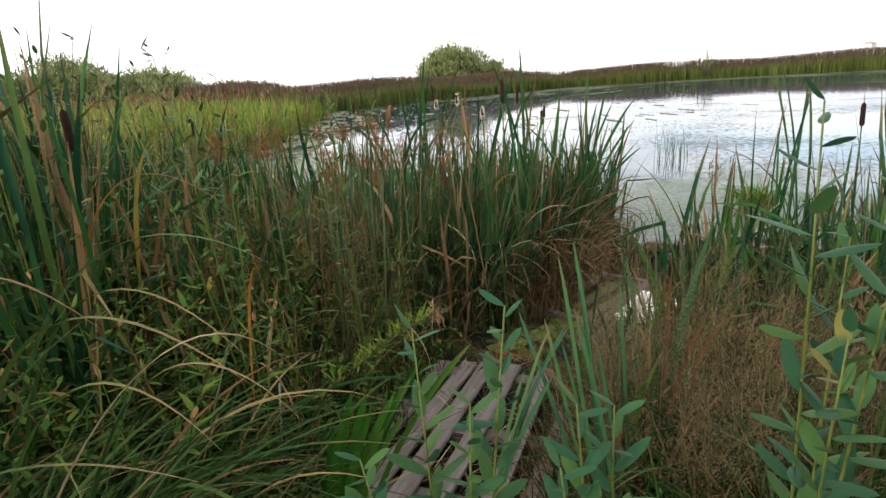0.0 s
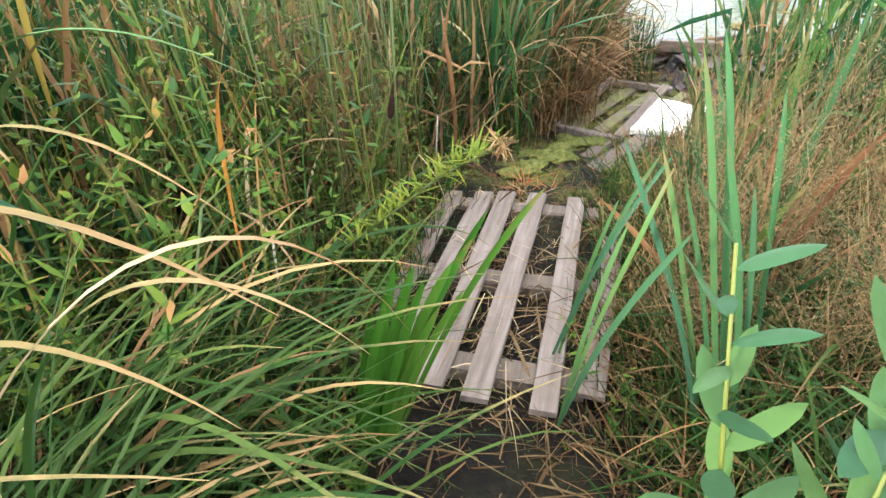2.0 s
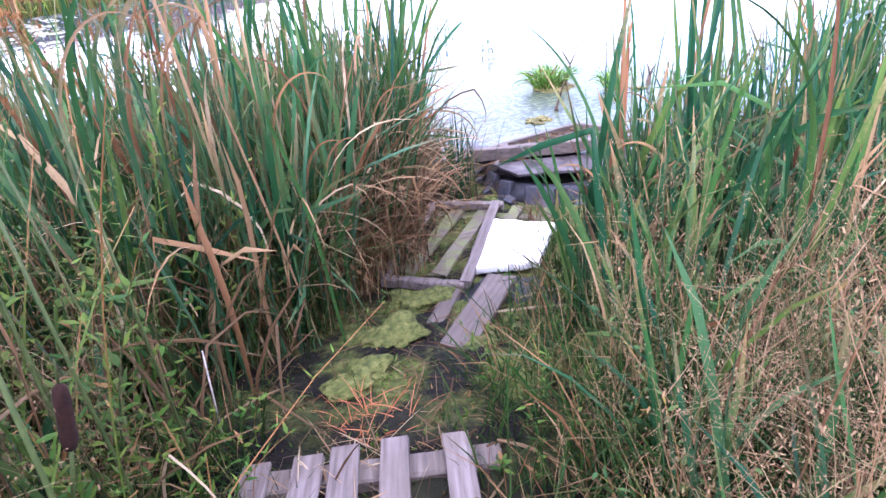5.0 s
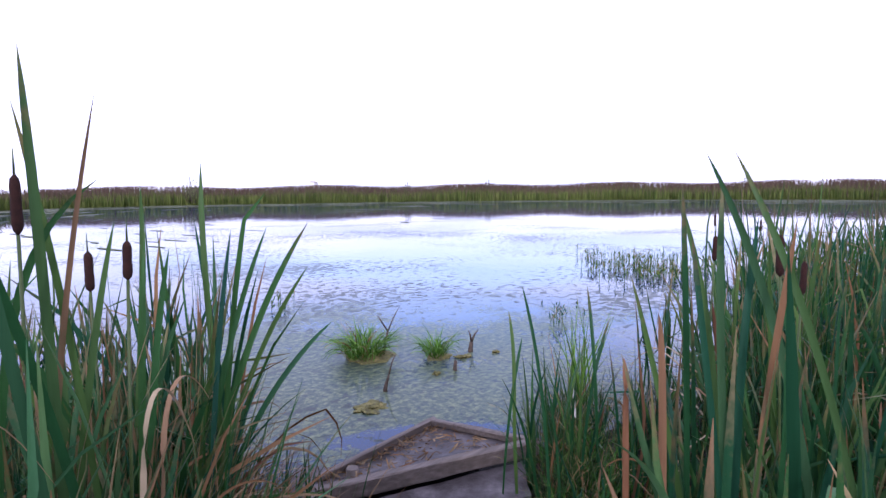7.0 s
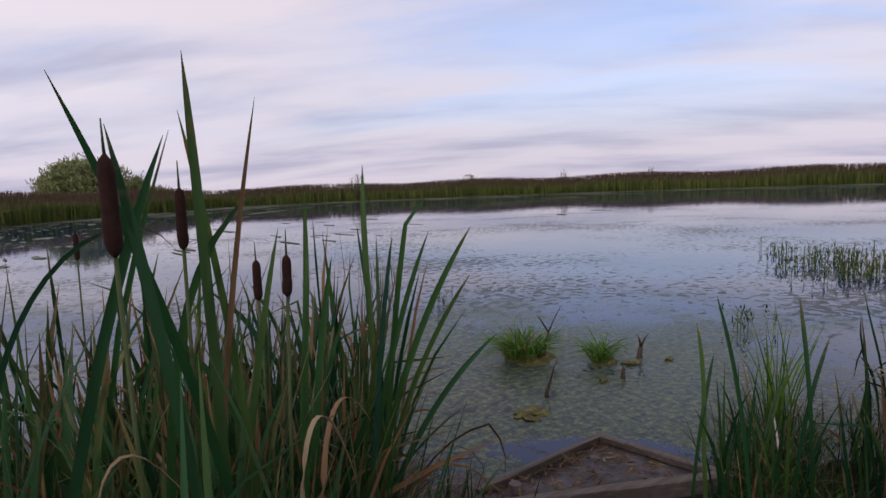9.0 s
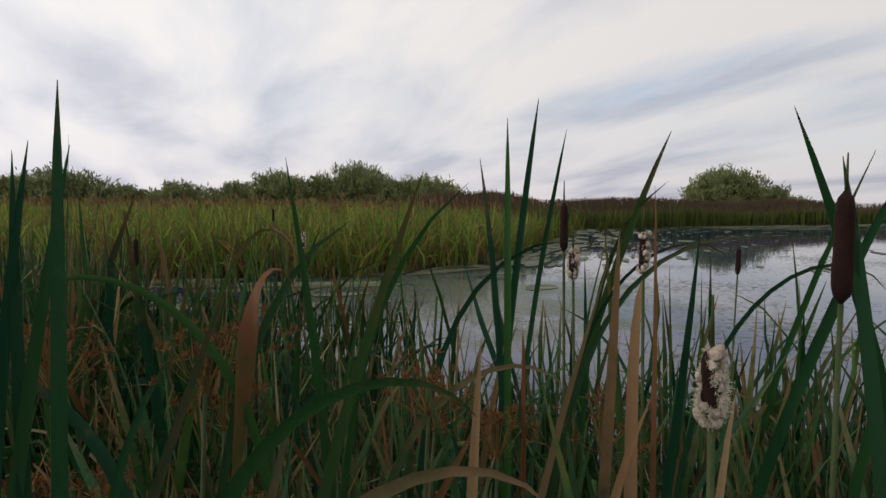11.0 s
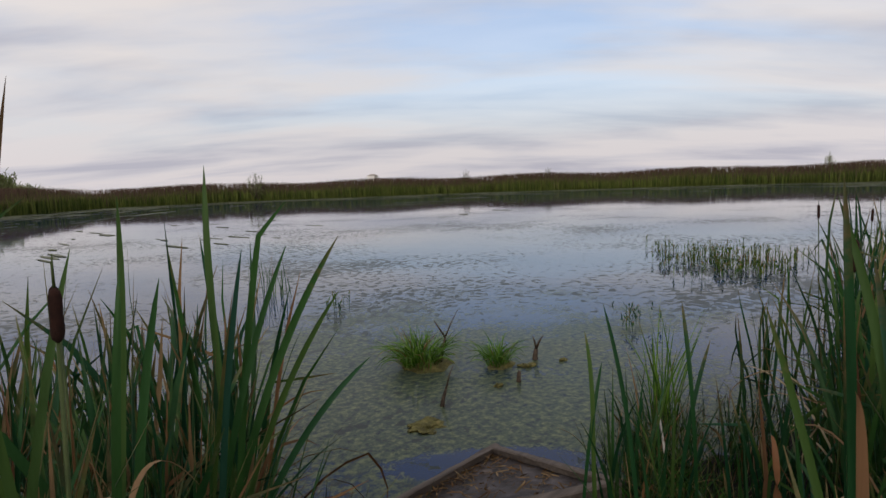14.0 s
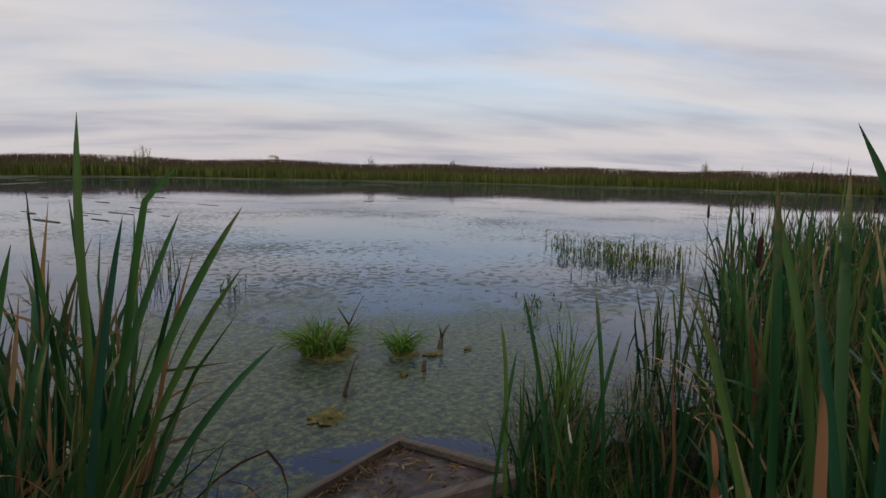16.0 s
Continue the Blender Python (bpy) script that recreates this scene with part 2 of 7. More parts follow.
def wood_mat(name, dark, mid, light, moss=0.0):
    m, n, l, b, out = mat(name)
    info = n.new("ShaderNodeObjectInfo")
    co = n.new("ShaderNodeTexCoord")
    mp = n.new("ShaderNodeMapping")
    mp.inputs["Scale"].default_value = (3.0, 45.0, 45.0)
    add = n.new("ShaderNodeVectorMath")
    add.operation = "ADD"
    l.new(co.outputs["Object"], add.inputs[0])
    l.new(maths(n, l, "MULTIPLY", info.outputs["Random"], 9.0), add.inputs[1])
    l.new(add.outputs[0], mp.inputs["Vector"])
    t = n.new("ShaderNodeTexNoise")
    t.inputs["Scale"].default_value, t.inputs["Detail"].default_value, t.inputs["Roughness"].default_value = 1.0, 7, 0.62
    l.new(mp.outputs["Vector"], t.inputs["Vector"])
    r = ramp(n, [(0.30, dark), (0.5, mid), (0.72, light)])
    l.new(t.outputs["Fac"], r.inputs["Fac"])
    st = noise_node(n, l, 7, 5, 0.6)
    sr = ramp(n, [(0.42, (0, 0, 0)), (0.68, (1, 1, 1))])
    l.new(st.outputs["Fac"], sr.inputs["Fac"])
    col = mix_rgb(n, l, maths(n, l, "MULTIPLY", sr.outputs["Color"], 0.55), r.outputs["Color"], (0.07, 0.055, 0.04))
    if moss:
        ms = noise_node(n, l, 11, 6, 0.65)
        mr = ramp(n, [(0.60 - 0.3 * moss, (0, 0, 0)), (0.72 - 0.2 * moss, (1, 1, 1))])
        l.new(ms.outputs["Fac"], mr.inputs["Fac"])
        col = mix_rgb(n, l, mr.outputs["Color"], col, (0.10, 0.12, 0.03))
    col = mix_rgb(n, l, maths(n, l, "MULTIPLY", info.outputs["Random"], 0.35), col, mix_rgb(n, l, 1.0, col, (0.6, 0.55, 0.5), "MULTIPLY"))
    l.new(col, b.inputs["Base Color"])
    b.inputs["Roughness"].default_value = 0.8
    bump(n, l, b, t.outputs["Fac"], 0.6, 0.004)
    return m


M_WOOD = wood_mat("weathered_wood", (0.049, 0.038, 0.034), (0.107, 0.087, 0.080), (0.168, 0.144, 0.135))
M_WOOD_MOSS = wood_mat("mossy_wood", (0.045, 0.036, 0.025), (0.095, 0.078, 0.056), (0.150, 0.128, 0.100), 0.6)
M_WOOD_DARK = wood_mat("damp_wood", (0.034, 0.026, 0.021), (0.072, 0.056, 0.047), (0.120, 0.098, 0.084))
M_PANEL = plain("weathered_panel", [(0.32, (0.014, 0.011, 0.010)), (0.46, (0.040, 0.034, 0.034)), (0.58, (0.066, 0.058, 0.060)), (0.70, (0.12, 0.108, 0.108))], 0.6, 7, 0.7, 45, None, 0.0, 0.006)
M_RUBBER = plain("worn_rubber", [(0.3, (0.005, 0.005, 0.008)), (0.6, (0.012, 0.013, 0.018)), (0.8, (0.030, 0.030, 0.036))], 0.55, 14, 0.3, 90)
M_LUG = plain("dusty_rubber", [(0.3, (0.012, 0.013, 0.019)), (0.55, (0.030, 0.033, 0.044)), (0.8, (0.075, 0.078, 0.09))], 0.5, 18, 0.3, 90)
M_FOAM = plain("white_foam_board", [(0.25, (0.42, 0.41, 0.37)), (0.42, (0.70, 0.70, 0.68)), (0.8, (0.80, 0.80, 0.79))], 0.6, 9, 0.5, 120)
M_SPIKE = plain("cattail_spike_brown", [(0.3, (0.012, 0.005, 0.0035)), (0.7, (0.030, 0.011, 0.007))], 0.95, 60, 0.6, 400)
M_FLUFF = plain("seed_fluff", [(0.3, (0.26, 0.20, 0.15)), (0.5, (0.46, 0.38, 0.31)), (0.75, (0.62, 0.55, 0.47))], 0.95, 60, 0.8, 300)
M_STEM = plain("green_stem", [(0.3, (0.026, 0.046, 0.012)), (0.7, (0.055, 0.075, 0.020))], 0.55, 30)
M_SHOOT = plain("yellow_green_shoot", [(0.3, (0.07, 0.095, 0.018)), (0.7, (0.12, 0.135, 0.028))], 0.5, 30)
M_BARK = plain("grey_brown_bark", [(0.3, (0.030, 0.022, 0.016)), (0.7, (0.095, 0.070, 0.050))], 0.85, 30, 0.6, 60)
M_CANE = plain("straw_cane", [(0.3, (0.16, 0.12, 0.07)), (0.7, (0.27, 0.22, 0.14))], 0.6, 30)
M_PALE_STICK = plain("bleached_stick", [(0.3, (0.24, 0.22, 0.19)), (0.7, (0.42, 0.39, 0.35))], 0.7, 30)
M_MOSS_GREEN = plain("yellow_green_moss", [(0.3, (0.03, 0.04, 0.01)), (0.5, (0.085, 0.10, 0.022)), (0.72, (0.16, 0.16, 0.05))], 0.9, 34, 0.9, 90, None, 0.0, 0.02)
M_MOSS = plain("mossy_clod", [(0.3, (0.05, 0.045, 0.02)), (0.55, (0.13, 0.12, 0.04)), (0.75, (0.22, 0.18, 0.07))], 0.9, 18, 0.9, 60, None, 0.0, 0.02)


def ground_material():
    m, n, l, b, out = mat("marsh_ground")
    a = noise_node(n, l, 2.6, 7, 0.62)
    f = noise_node(n, l, 26, 6, 0.65)
    far = noise_node(n, l, 0.035, 6, 0.6)
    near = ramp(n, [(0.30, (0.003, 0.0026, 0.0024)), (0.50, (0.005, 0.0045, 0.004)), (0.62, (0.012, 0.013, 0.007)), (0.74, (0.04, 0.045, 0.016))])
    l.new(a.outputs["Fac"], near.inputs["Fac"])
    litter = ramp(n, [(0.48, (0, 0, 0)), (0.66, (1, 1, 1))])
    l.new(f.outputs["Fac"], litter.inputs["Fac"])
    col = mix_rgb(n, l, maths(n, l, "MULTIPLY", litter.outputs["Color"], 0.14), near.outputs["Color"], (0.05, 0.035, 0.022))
    moss = noise_node(n, l, 4.3, 6, 0.6)
    mk = ramp(n, [(0.44, (0, 0, 0)), (0.56, (1, 1, 1))])
    l.new(moss.outputs["Fac"], mk.inputs["Fac"])
    mc = ramp(n, [(0.35, (0.030, 0.045, 0.010)), (0.55, (0.085, 0.105, 0.022)), (0.7, (0.15, 0.155, 0.05))])
    l.new(f.outputs["Fac"], mc.inputs["Fac"])
    wet = n.new("ShaderNodeVectorMath")
    wet.operation = "DISTANCE"
    wet.inputs[1].default_value = (1.35, 4.55, 0)
    here = n.new("ShaderNodeTexCoord")
    l.new(here.outputs["Object"], wet.inputs[0])
    damp = maths(n, l, "SUBTRACT", 1.0, maths(n, l, "DIVIDE", maths(n, l, "SUBTRACT", wet.outputs["Value"], 1.0), 0.6, True))
    col = mix_rgb(n, l, maths(n, l, "MULTIPLY", maths(n, l, "MULTIPLY", mk.outputs["Color"], damp), 0.85), col, mc.outputs["Color"])
    fc = ramp(n, [(0.35, (0.10, 0.12, 0.04)), (0.5, (0.16, 0.115, 0.085)), (0.65, (0.20, 0.13, 0.11))])
    l.new(far.outputs["Fac"], fc.inputs["Fac"])
    co = n.new("ShaderNodeTexCoord")
    ln = n.new("ShaderNodeVectorMath")
    ln.operation = "LENGTH"
    l.new(co.outputs["Object"], ln.inputs[0])
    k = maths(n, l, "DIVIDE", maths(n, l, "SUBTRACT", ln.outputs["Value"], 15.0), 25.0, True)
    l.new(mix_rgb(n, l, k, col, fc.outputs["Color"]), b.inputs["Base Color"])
    b.inputs["Roughness"].default_value = 0.8
    b.inputs["Specular IOR Level"].default_value = 0.1
    bump(n, l, b, f.outputs["Fac"], 0.9, 0.03)
    return m


def water_material():
    """Still pond: clear far out, with a broken film of algae and duckweed near the landing."""
    m, n, l, b, out = mat("pond_water")
    co = n.new("ShaderNodeTexCoord")
    sub = n.new("ShaderNodeVectorMath")
    sub.operation = "SUBTRACT"
    sub.inputs[1].default_value = (3.6, 7.4, 0)
    l.new(co.outputs["Object"], sub.inputs[0])
    ln = n.new("ShaderNodeVectorMath")
    ln.operation = "LENGTH"
    l.new(sub.outputs[0], ln.inputs[0])
    reach = maths(n, l, "SUBTRACT", 1.0, maths(n, l, "DIVIDE", ln.outputs["Value"], 6.5), True)
    chan = n.new("ShaderNodeVectorMath")
    chan.operation = "DISTANCE"
    chan.inputs[1].default_value = (-4.5, 13.5, 0)
    l.new(co.outputs["Object"], chan.inputs[0])
    reach = maths(n, l, "MAXIMUM", reach, maths(n, l, "SUBTRACT", 1.0, maths(n, l, "DIVIDE", chan.outputs["Value"], 9.0), True))
    big = noise_node(n, l, 0.75, 6, 0.62)
    fine = noise_node(n, l, 17.0, 7, 0.75)
    cover = maths(n, l, "ADD", maths(n, l, "MULTIPLY", reach, 0.42), maths(n, l, "ADD", maths(n, l, "MULTIPLY", big.outputs["Fac"], 0.62), maths(n, l, "MULTIPLY", fine.outputs["Fac"], 0.65)))
    # open strip of clear water before the platform's corner
    lay = n.new("ShaderNodeMapping")
    lay.vector_type = "TEXTURE"
    lay.inputs["Location"].default_value = (3.10, 6.17, 0)
    lay.inputs["Rotation"].default_value = (0, 0, radians(-38))
    lay.inputs["Scale"].default_value = (0.75, 0.25, 1)
    l.new(co.outputs["Object"], lay.inputs["Vector"])
    gap = n.new("ShaderNodeVectorMath")
    gap.operation = "LENGTH"
    l.new(lay.outputs["Vector"], gap.inputs[0])
    hole = maths(n, l, "SUBTRACT", 1.0, gap.outputs["Value"], True)
    cover = maths(n, l, "SUBTRACT", cover, maths(n, l, "MULTIPLY", hole, 0.62))
    film = ramp(n, [(0.83, (0, 0, 0)), (0.94, (1, 1, 1))])
    l.new(cover, film.inputs["Fac"])
    fleck = noise_node(n, l, 7.0, 5, 0.7)
    streak = noise_node(n, l, 0.22, 5, 0.6)
    fk = ramp(n, [(0.55, (0, 0, 0)), (0.59, (1, 1, 1))])
    l.new(maths(n, l, "ADD", fleck.outputs["Fac"], maths(n, l, "MULTIPLY", maths(n, l, "SUBTRACT", streak.outputs["Fac"], 0.5), 0.75)), fk.inputs["Fac"])
    weed = ramp(n, [(0.38, (0.012, 0.018, 0.010)), (0.50, (0.055, 0.072, 0.022)), (0.62, (0.15, 0.165, 0.055))])
    l.new(fine.outputs["Fac"], weed.inputs["Fac"])
    shore = maths(n, l, "SUBTRACT", 1.0, maths(n, l, "DIVIDE", ln.outputs["Value"], 30.0), True)
    amount = maths(n, l, "MAXIMUM", maths(n, l, "MULTIPLY", film.outputs["Color"], 0.68), maths(n, l, "MULTIPLY", maths(n, l, "MULTIPLY", fk.outputs["Color"], maths(n, l, "POWER", shore, 0.5)), 0.85))
    water = b
    # blue base colour stands in for the blue sky mirrored in the water
    water.inputs["Base Color"].default_value = (0.001, 0.016, 0.060, 1)
    water.inputs["Roughness"].default_value = 0.035
    water.inputs["IOR"].default_value = 1.333
    rip = noise_node(n, l, 2.2, 3, 0.5)
    bump(n, l, water, rip.outputs["Fac"], 0.03, 0.05)
    sc = n.new("ShaderNodeBsdfPrincipled")
    l.new(mix_rgb(n, l, fk.outputs["Color"], weed.outputs["Color"], (0.018, 0.022, 0.010)), sc.inputs["Base Color"])
    sc.inputs["Roughness"].default_value = 0.55
    sc.inputs["Specular IOR Level"].default_value = 0.2
    bump(n, l, sc, fine.outputs["Fac"], 0.25, 0.01)
    ms = n.new("ShaderNodeMixShader")
    l.new(amount, ms.inputs[0])
    l.new(water.outputs[0], ms.inputs[1])
    l.new(sc.outputs[0], ms.inputs[2])
    l.new(ms.outputs[0], out.inputs["Surface"])
    return m


M_WEED = plain("floating_weed", [(0.3, (0.06, 0.07, 0.032)), (0.6, (0.12, 0.13, 0.068)), (0.8, (0.19, 0.19, 0.12))], 0.55, 2, 0.2, 8)
M_GROUND, M_WATER = ground_material(), water_material()

# ---- helpers for meshes ----
RNG = np.random.default_rng(7)


def empty(name, m, label, category, group="", kind=""):
    ob = new(name)
    ob.matrix_basis = m
    return tagged(ob, label, category, group, kind)


def part(name, bm, material, parent=None, label=""):
    """Links a bmesh as one mesh object, under a thing or a part."""
    me = bpy.data.meshes.new(name)
    bm.to_mesh(me)
    bm.free()
    me.materials.append(material)
    ob = new(name, me)
    if parent is not None:
        ob.parent = parent
    if label:
        tagged(ob, label)
    return ob


def fast_mesh(name, V, F, along=None, dry=None):
    """A mesh from arrays of vertices and quads, with the attributes of the leaf materials."""
    me = bpy.data.meshes.new(name)
    me.vertices.add(len(V))
    me.vertices.foreach_set("co", np.ascontiguousarray(V, dtype=np.float32).ravel())
    k = F.shape[1]
    me.loops.add(F.size)
    me.polygons.add(len(F))
    me.loops.foreach_set("vertex_index", np.ascontiguousarray(F, dtype=np.int32).ravel())
    me.polygons.foreach_set("loop_start", np.arange(0, F.size, k, dtype=np.int32))
    me.polygons.foreach_set("use_smooth", np.ones(len(F), dtype=bool))
    me.update(calc_edges=True)
    for key, val in (("along", along), ("dry", dry)):
        if val is not None:
            at = me.attributes.new(key, "FLOAT", "POINT")
            at.data.foreach_set("value", np.ascontiguousarray(val, dtype=np.float32))
    return me


PASSAGE = np.array([(0.34, 0.5, 1.7), (0.13, 1.0, 1.65), (0.05, 1.5, 1.56), (0.1, 1.75, 1.55), (0.38, 2.9, 1.47), (0.5, 3.5, 1.63), (0.62, 3.66, 1.66), (0.5, 3.78, 1.7), (0.86, 3.97, 1.65)])


def blade_arrays(P, H, az, lean, bend, W, dry, seg=6, power=1.6, twist=0.0, fold=0.25, kink=None, tip=0.06, shape=2.6, waist=0.6, turn=0.0, sway=None, clear=False, oval=False):
    """Long tapering blades: vertices, quads, along, dry."""
    n = len(P)
    P, H, az, lean, bend, W, dry = (np.broadcast_to(np.asarray(v, float), (n, 3) if i == 0 else (n,)) for i, v in enumerate((P, H, az, lean, bend, W, dry)))
    s = np.linspace(0, 1, seg + 1)
    mid = (s[1:] + s[:-1]) / 2
    th = lean[:, None] + bend[:, None] * mid[None] ** power
    if kink is not None:
        at, by = kink
        th = th + np.where(mid[None] > at[:, None], by[:, None], 0.0)
    ca, sa = np.cos(az)[:, None], np.sin(az)[:, None]
    d = np.stack([np.sin(th) * ca, np.sin(th) * sa, np.cos(th)], -1) * (H / seg)[:, None, None]
    pos = np.concatenate([np.zeros((n, 1, 3)), np.cumsum(d, 1)], 1) + P[:, None, :]
    ths = np.concatenate([th[:, :1], (th[:, 1:] + th[:, :-1]) / 2, th[:, -1:]], 1)
    nor = np.stack([np.cos(ths) * ca, np.cos(ths) * sa, -np.sin(ths)], -1)
    side = np.stack([-sa, ca, np.zeros_like(ca)], -1) * np.ones((1, seg + 1, 1))
    if clear:
        # leave the walker's passage open at head height
        q = PASSAGE
        near = np.full(n, 9.0)
        for a, b in zip(q, q[1:]):
            e = b - a
            k = np.clip(((pos - a) @ e) / (e @ e), 0, 1)
            near = np.minimum(near, np.linalg.norm(pos - a - k[..., None] * e, axis=-1).min(1))
        keep = near >= 0.36
        n = int(keep.sum())
        P, H, az, lean, bend, W, dry, pos, nor, side, th = (v[keep] for v in (P, H, az, lean, bend, W, dry, pos, nor, side, th))
        ca, sa = ca[keep], sa[keep]
        twist, turn = (np.broadcast_to(np.asarray(v, float), keep.shape)[keep] for v in (twist, turn))
        sway = None if sway is None else (sway[0][keep], sway[1][keep])
    tw = np.broadcast_to(np.asarray(twist, float), (n,))[:, None] * (0.3 + s[None]) + np.broadcast_to(np.asarray(turn, float), (n,))[:, None]
    c, sn = np.cos(tw)[..., None], np.sin(tw)[..., None]
    a, bnor = side * c + nor * sn, nor * c - side * sn
    if sway is not None:
        amp, phase = sway
        pos = pos + (side + 0.5 * nor) * (amp[:, None] * H[:, None] * (np.sin(s[None] * 5.0 + phase[:, None]) - np.sin(phase)[:, None]) * s[None])[..., None]
    w = (waist + (1 - waist) * np.minimum(1, s * 4)) * (1 - s ** shape) + tip * s
    if oval:
        w = np.maximum(4 * s * (1 - s), 0) ** 0.62 * (1.1 - 0.2 * s) + 0.03
    hw = (W[:, None] * w[None] / 2)[..., None]
    V = np.stack([pos - a * hw + bnor * hw * fold, pos, pos + a * hw + bnor * hw * fold], 2).reshape(-1, 3)
    base = (np.arange(n) * (seg + 1) * 3)[:, None, None]
    row = (np.arange(seg) * 3)[None, :, None]
    q = np.array([[0, 1, 4, 3], [1, 2, 5, 4]])
    F = (base[..., None] + row[..., None] + q[None, None]).reshape(-1, 4)
    al = np.repeat(np.tile(s, n), 3)
    dr = np.repeat(dry, (seg + 1) * 3)
    return V, F, al, dr


def join_arrays(list_of):
    Vs, Fs, As, Ds, o = [], [], [], [], 0
    for V, F, a, d in list_of:
        Vs.append(V), Fs.append(F + o), As.append(a), Ds.append(d)
        o += len(V)
    return np.concatenate(Vs), np.concatenate(Fs), np.concatenate(As), np.concatenate(Ds)


def stuff(name, arrays, material, label, category):
    V, F, a, d = arrays
    me = fast_mesh(name, V, F, a, d)
    me.materials.append(material)
    return tagged(new(name, me), label, category, kind="stuff")


def blade_part(name, arrays, material, parent, label=""):
    V, F, a, d = arrays
    me = fast_mesh(name, V, F, a, d)
    me.materials.append(material)
    ob = new(name, me)
    ob.parent = parent
    return tagged(ob, label) if label else ob


def tube(bm, pts, radii, sides=6, cap=True):
    """A round stem along points."""
    rings = []
    for i, p in enumerate(pts):
        p = Vector(p)
        d = (Vector(pts[min(i + 1, len(pts) - 1)]) - Vector(pts[max(i - 1, 0)])).normalized()
        u = d.orthogonal().normalized()
        v = d.cross(u)
        rings.append([bm.verts.new(p + (u * math.cos(k * math.tau / sides) + v * math.sin(k * math.tau / sides)) * radii[i]) for k in range(sides)])
    for a, b in zip(rings, rings[1:]):
        for k in range(sides):
            f = bm.faces.new((a[k], a[(k + 1) % sides], b[(k + 1) % sides], b[k]))
            f.smooth = True
    if cap:
        bm.faces.new(list(reversed(rings[0])))
        bm.faces.new(rings[-1])


def board(bm, length, width, thick, m=Matrix(), wobble=0.002, rag=0.0, cuts=8, seed=0):
    """A sawn board along x from 0 to length, worn at its edges."""
    r = random.Random(seed)
    rows = []
    for i in range(cuts + 1):
        x = length * i / cuts
        e = rag if i in (0, cuts) else 0
        ring = []
        c = min(thick, width) * 0.14
        for y, z in ((-width / 2 + c, -thick / 2), (width / 2 - c, -thick / 2), (width / 2, -thick / 2 + c), (width / 2, thick / 2 - c), (width / 2 - c, thick / 2), (-width / 2 + c, thick / 2), (-width / 2, thick / 2 - c), (-width / 2, -thick / 2 + c)):
            ring.append(bm.verts.new(m @ Vector((x + r.uniform(-e, e), y + r.uniform(-wobble, wobble), z + r.uniform(-wobble, wobble) * 0.6))))
        rows.append(ring)
    for a, b in zip(rows, rows[1:]):
        for k in range(8):
            bm.faces.new((a[k], b[k], b[(k + 1) % 8], a[(k + 1) % 8]))
    bm.faces.new(rows[0])
    bm.faces.new(list(reversed(rows[-1])))
    bmesh.ops.recalc_face_normals(bm, faces=bm.faces)


# ---- the land and the pond ----
POND = [(60, 2), (30, 4), (15, 4.4), (8, 4.9), (4.6, 5.15), (3.3, 5.6), (2.2, 6.05), (1.2, 6.9), (-1.5, 8.2), (-5, 9.2), (-10, 9), (-20, 7.5), (-60, 4),
        (-60, 9), (-18, 10.5), (-12.5, 11.8), (-7.8, 15.2), (-6.3, 19.5), (-7, 24), (-8, 32), (-10, 46), (-3, 56), (5, 67), (14, 77), (28, 77), (42, 69), (56, 60), (66, 47), (74, 36), (80, 20), (76, 8)]


def pond_distance(X, Y):
    """Metres from the shore: positive on land, negative on the water."""
    q = np.array(POND, float)
    d2 = np.full(X.shape, 1e12)
    inside = np.zeros(X.shape, bool)
    for (x0, y0), (x1, y1) in zip(q, np.roll(q, -1, 0)):
        ex, ey = x1 - x0, y1 - y0
        k = np.clip(((X - x0) * ex + (Y - y0) * ey) / (ex * ex + ey * ey), 0, 1)
        d2 = np.minimum(d2, (X - x0 - k * ex) ** 2 + (Y - y0 - k * ey) ** 2)
        if y0 != y1:
            inside ^= ((y0 > Y) != (y1 > Y)) & (X < ex * (Y - y0) / ey + x0)
    return np.where(inside, -1, 1) * np.sqrt(d2)


def smooth(a, b, x):
    k = np.clip((x - a) / (b - a), 0, 1)
    return k * k * (3 - 2 * k)


def land(X, Y):
    X, Y = np.asarray(X, float), np.asarray(Y, float)
    s = pond_distance(X, Y)
    z = np.where(s < 0, np.maximum(-0.6, 0.2 * s - 0.025), 0.0)
    wob = 0.5 * np.sin(X * 1.9 + 1.3 * np.sin(Y * 1.3)) + 0.5 * np.sin(Y * 2.3 + 1.1 * np.sin(X * 1.7 + 2))
    z = z + np.where(s > 0, 0.028 + 0.24 * smooth(1.8, 3.2, s) + 0.08 * smooth(3.2, 5.0, s) + 0.25 * smooth(8, 40, s) + 0.016 * wob * smooth(0.2, 1.0, s), 0)
    return z


def axis(lo, hi, step, far, ratio):
    a = list(np.arange(lo, hi + 1e-6, step))
    d, v = step, hi
    while v < far:
        d *= ratio
        v += d
        a.append(v)
    d, v = step, lo
    while v > -far:
        d *= ratio
        v -= d
        a.insert(0, v)
    return np.array(a)


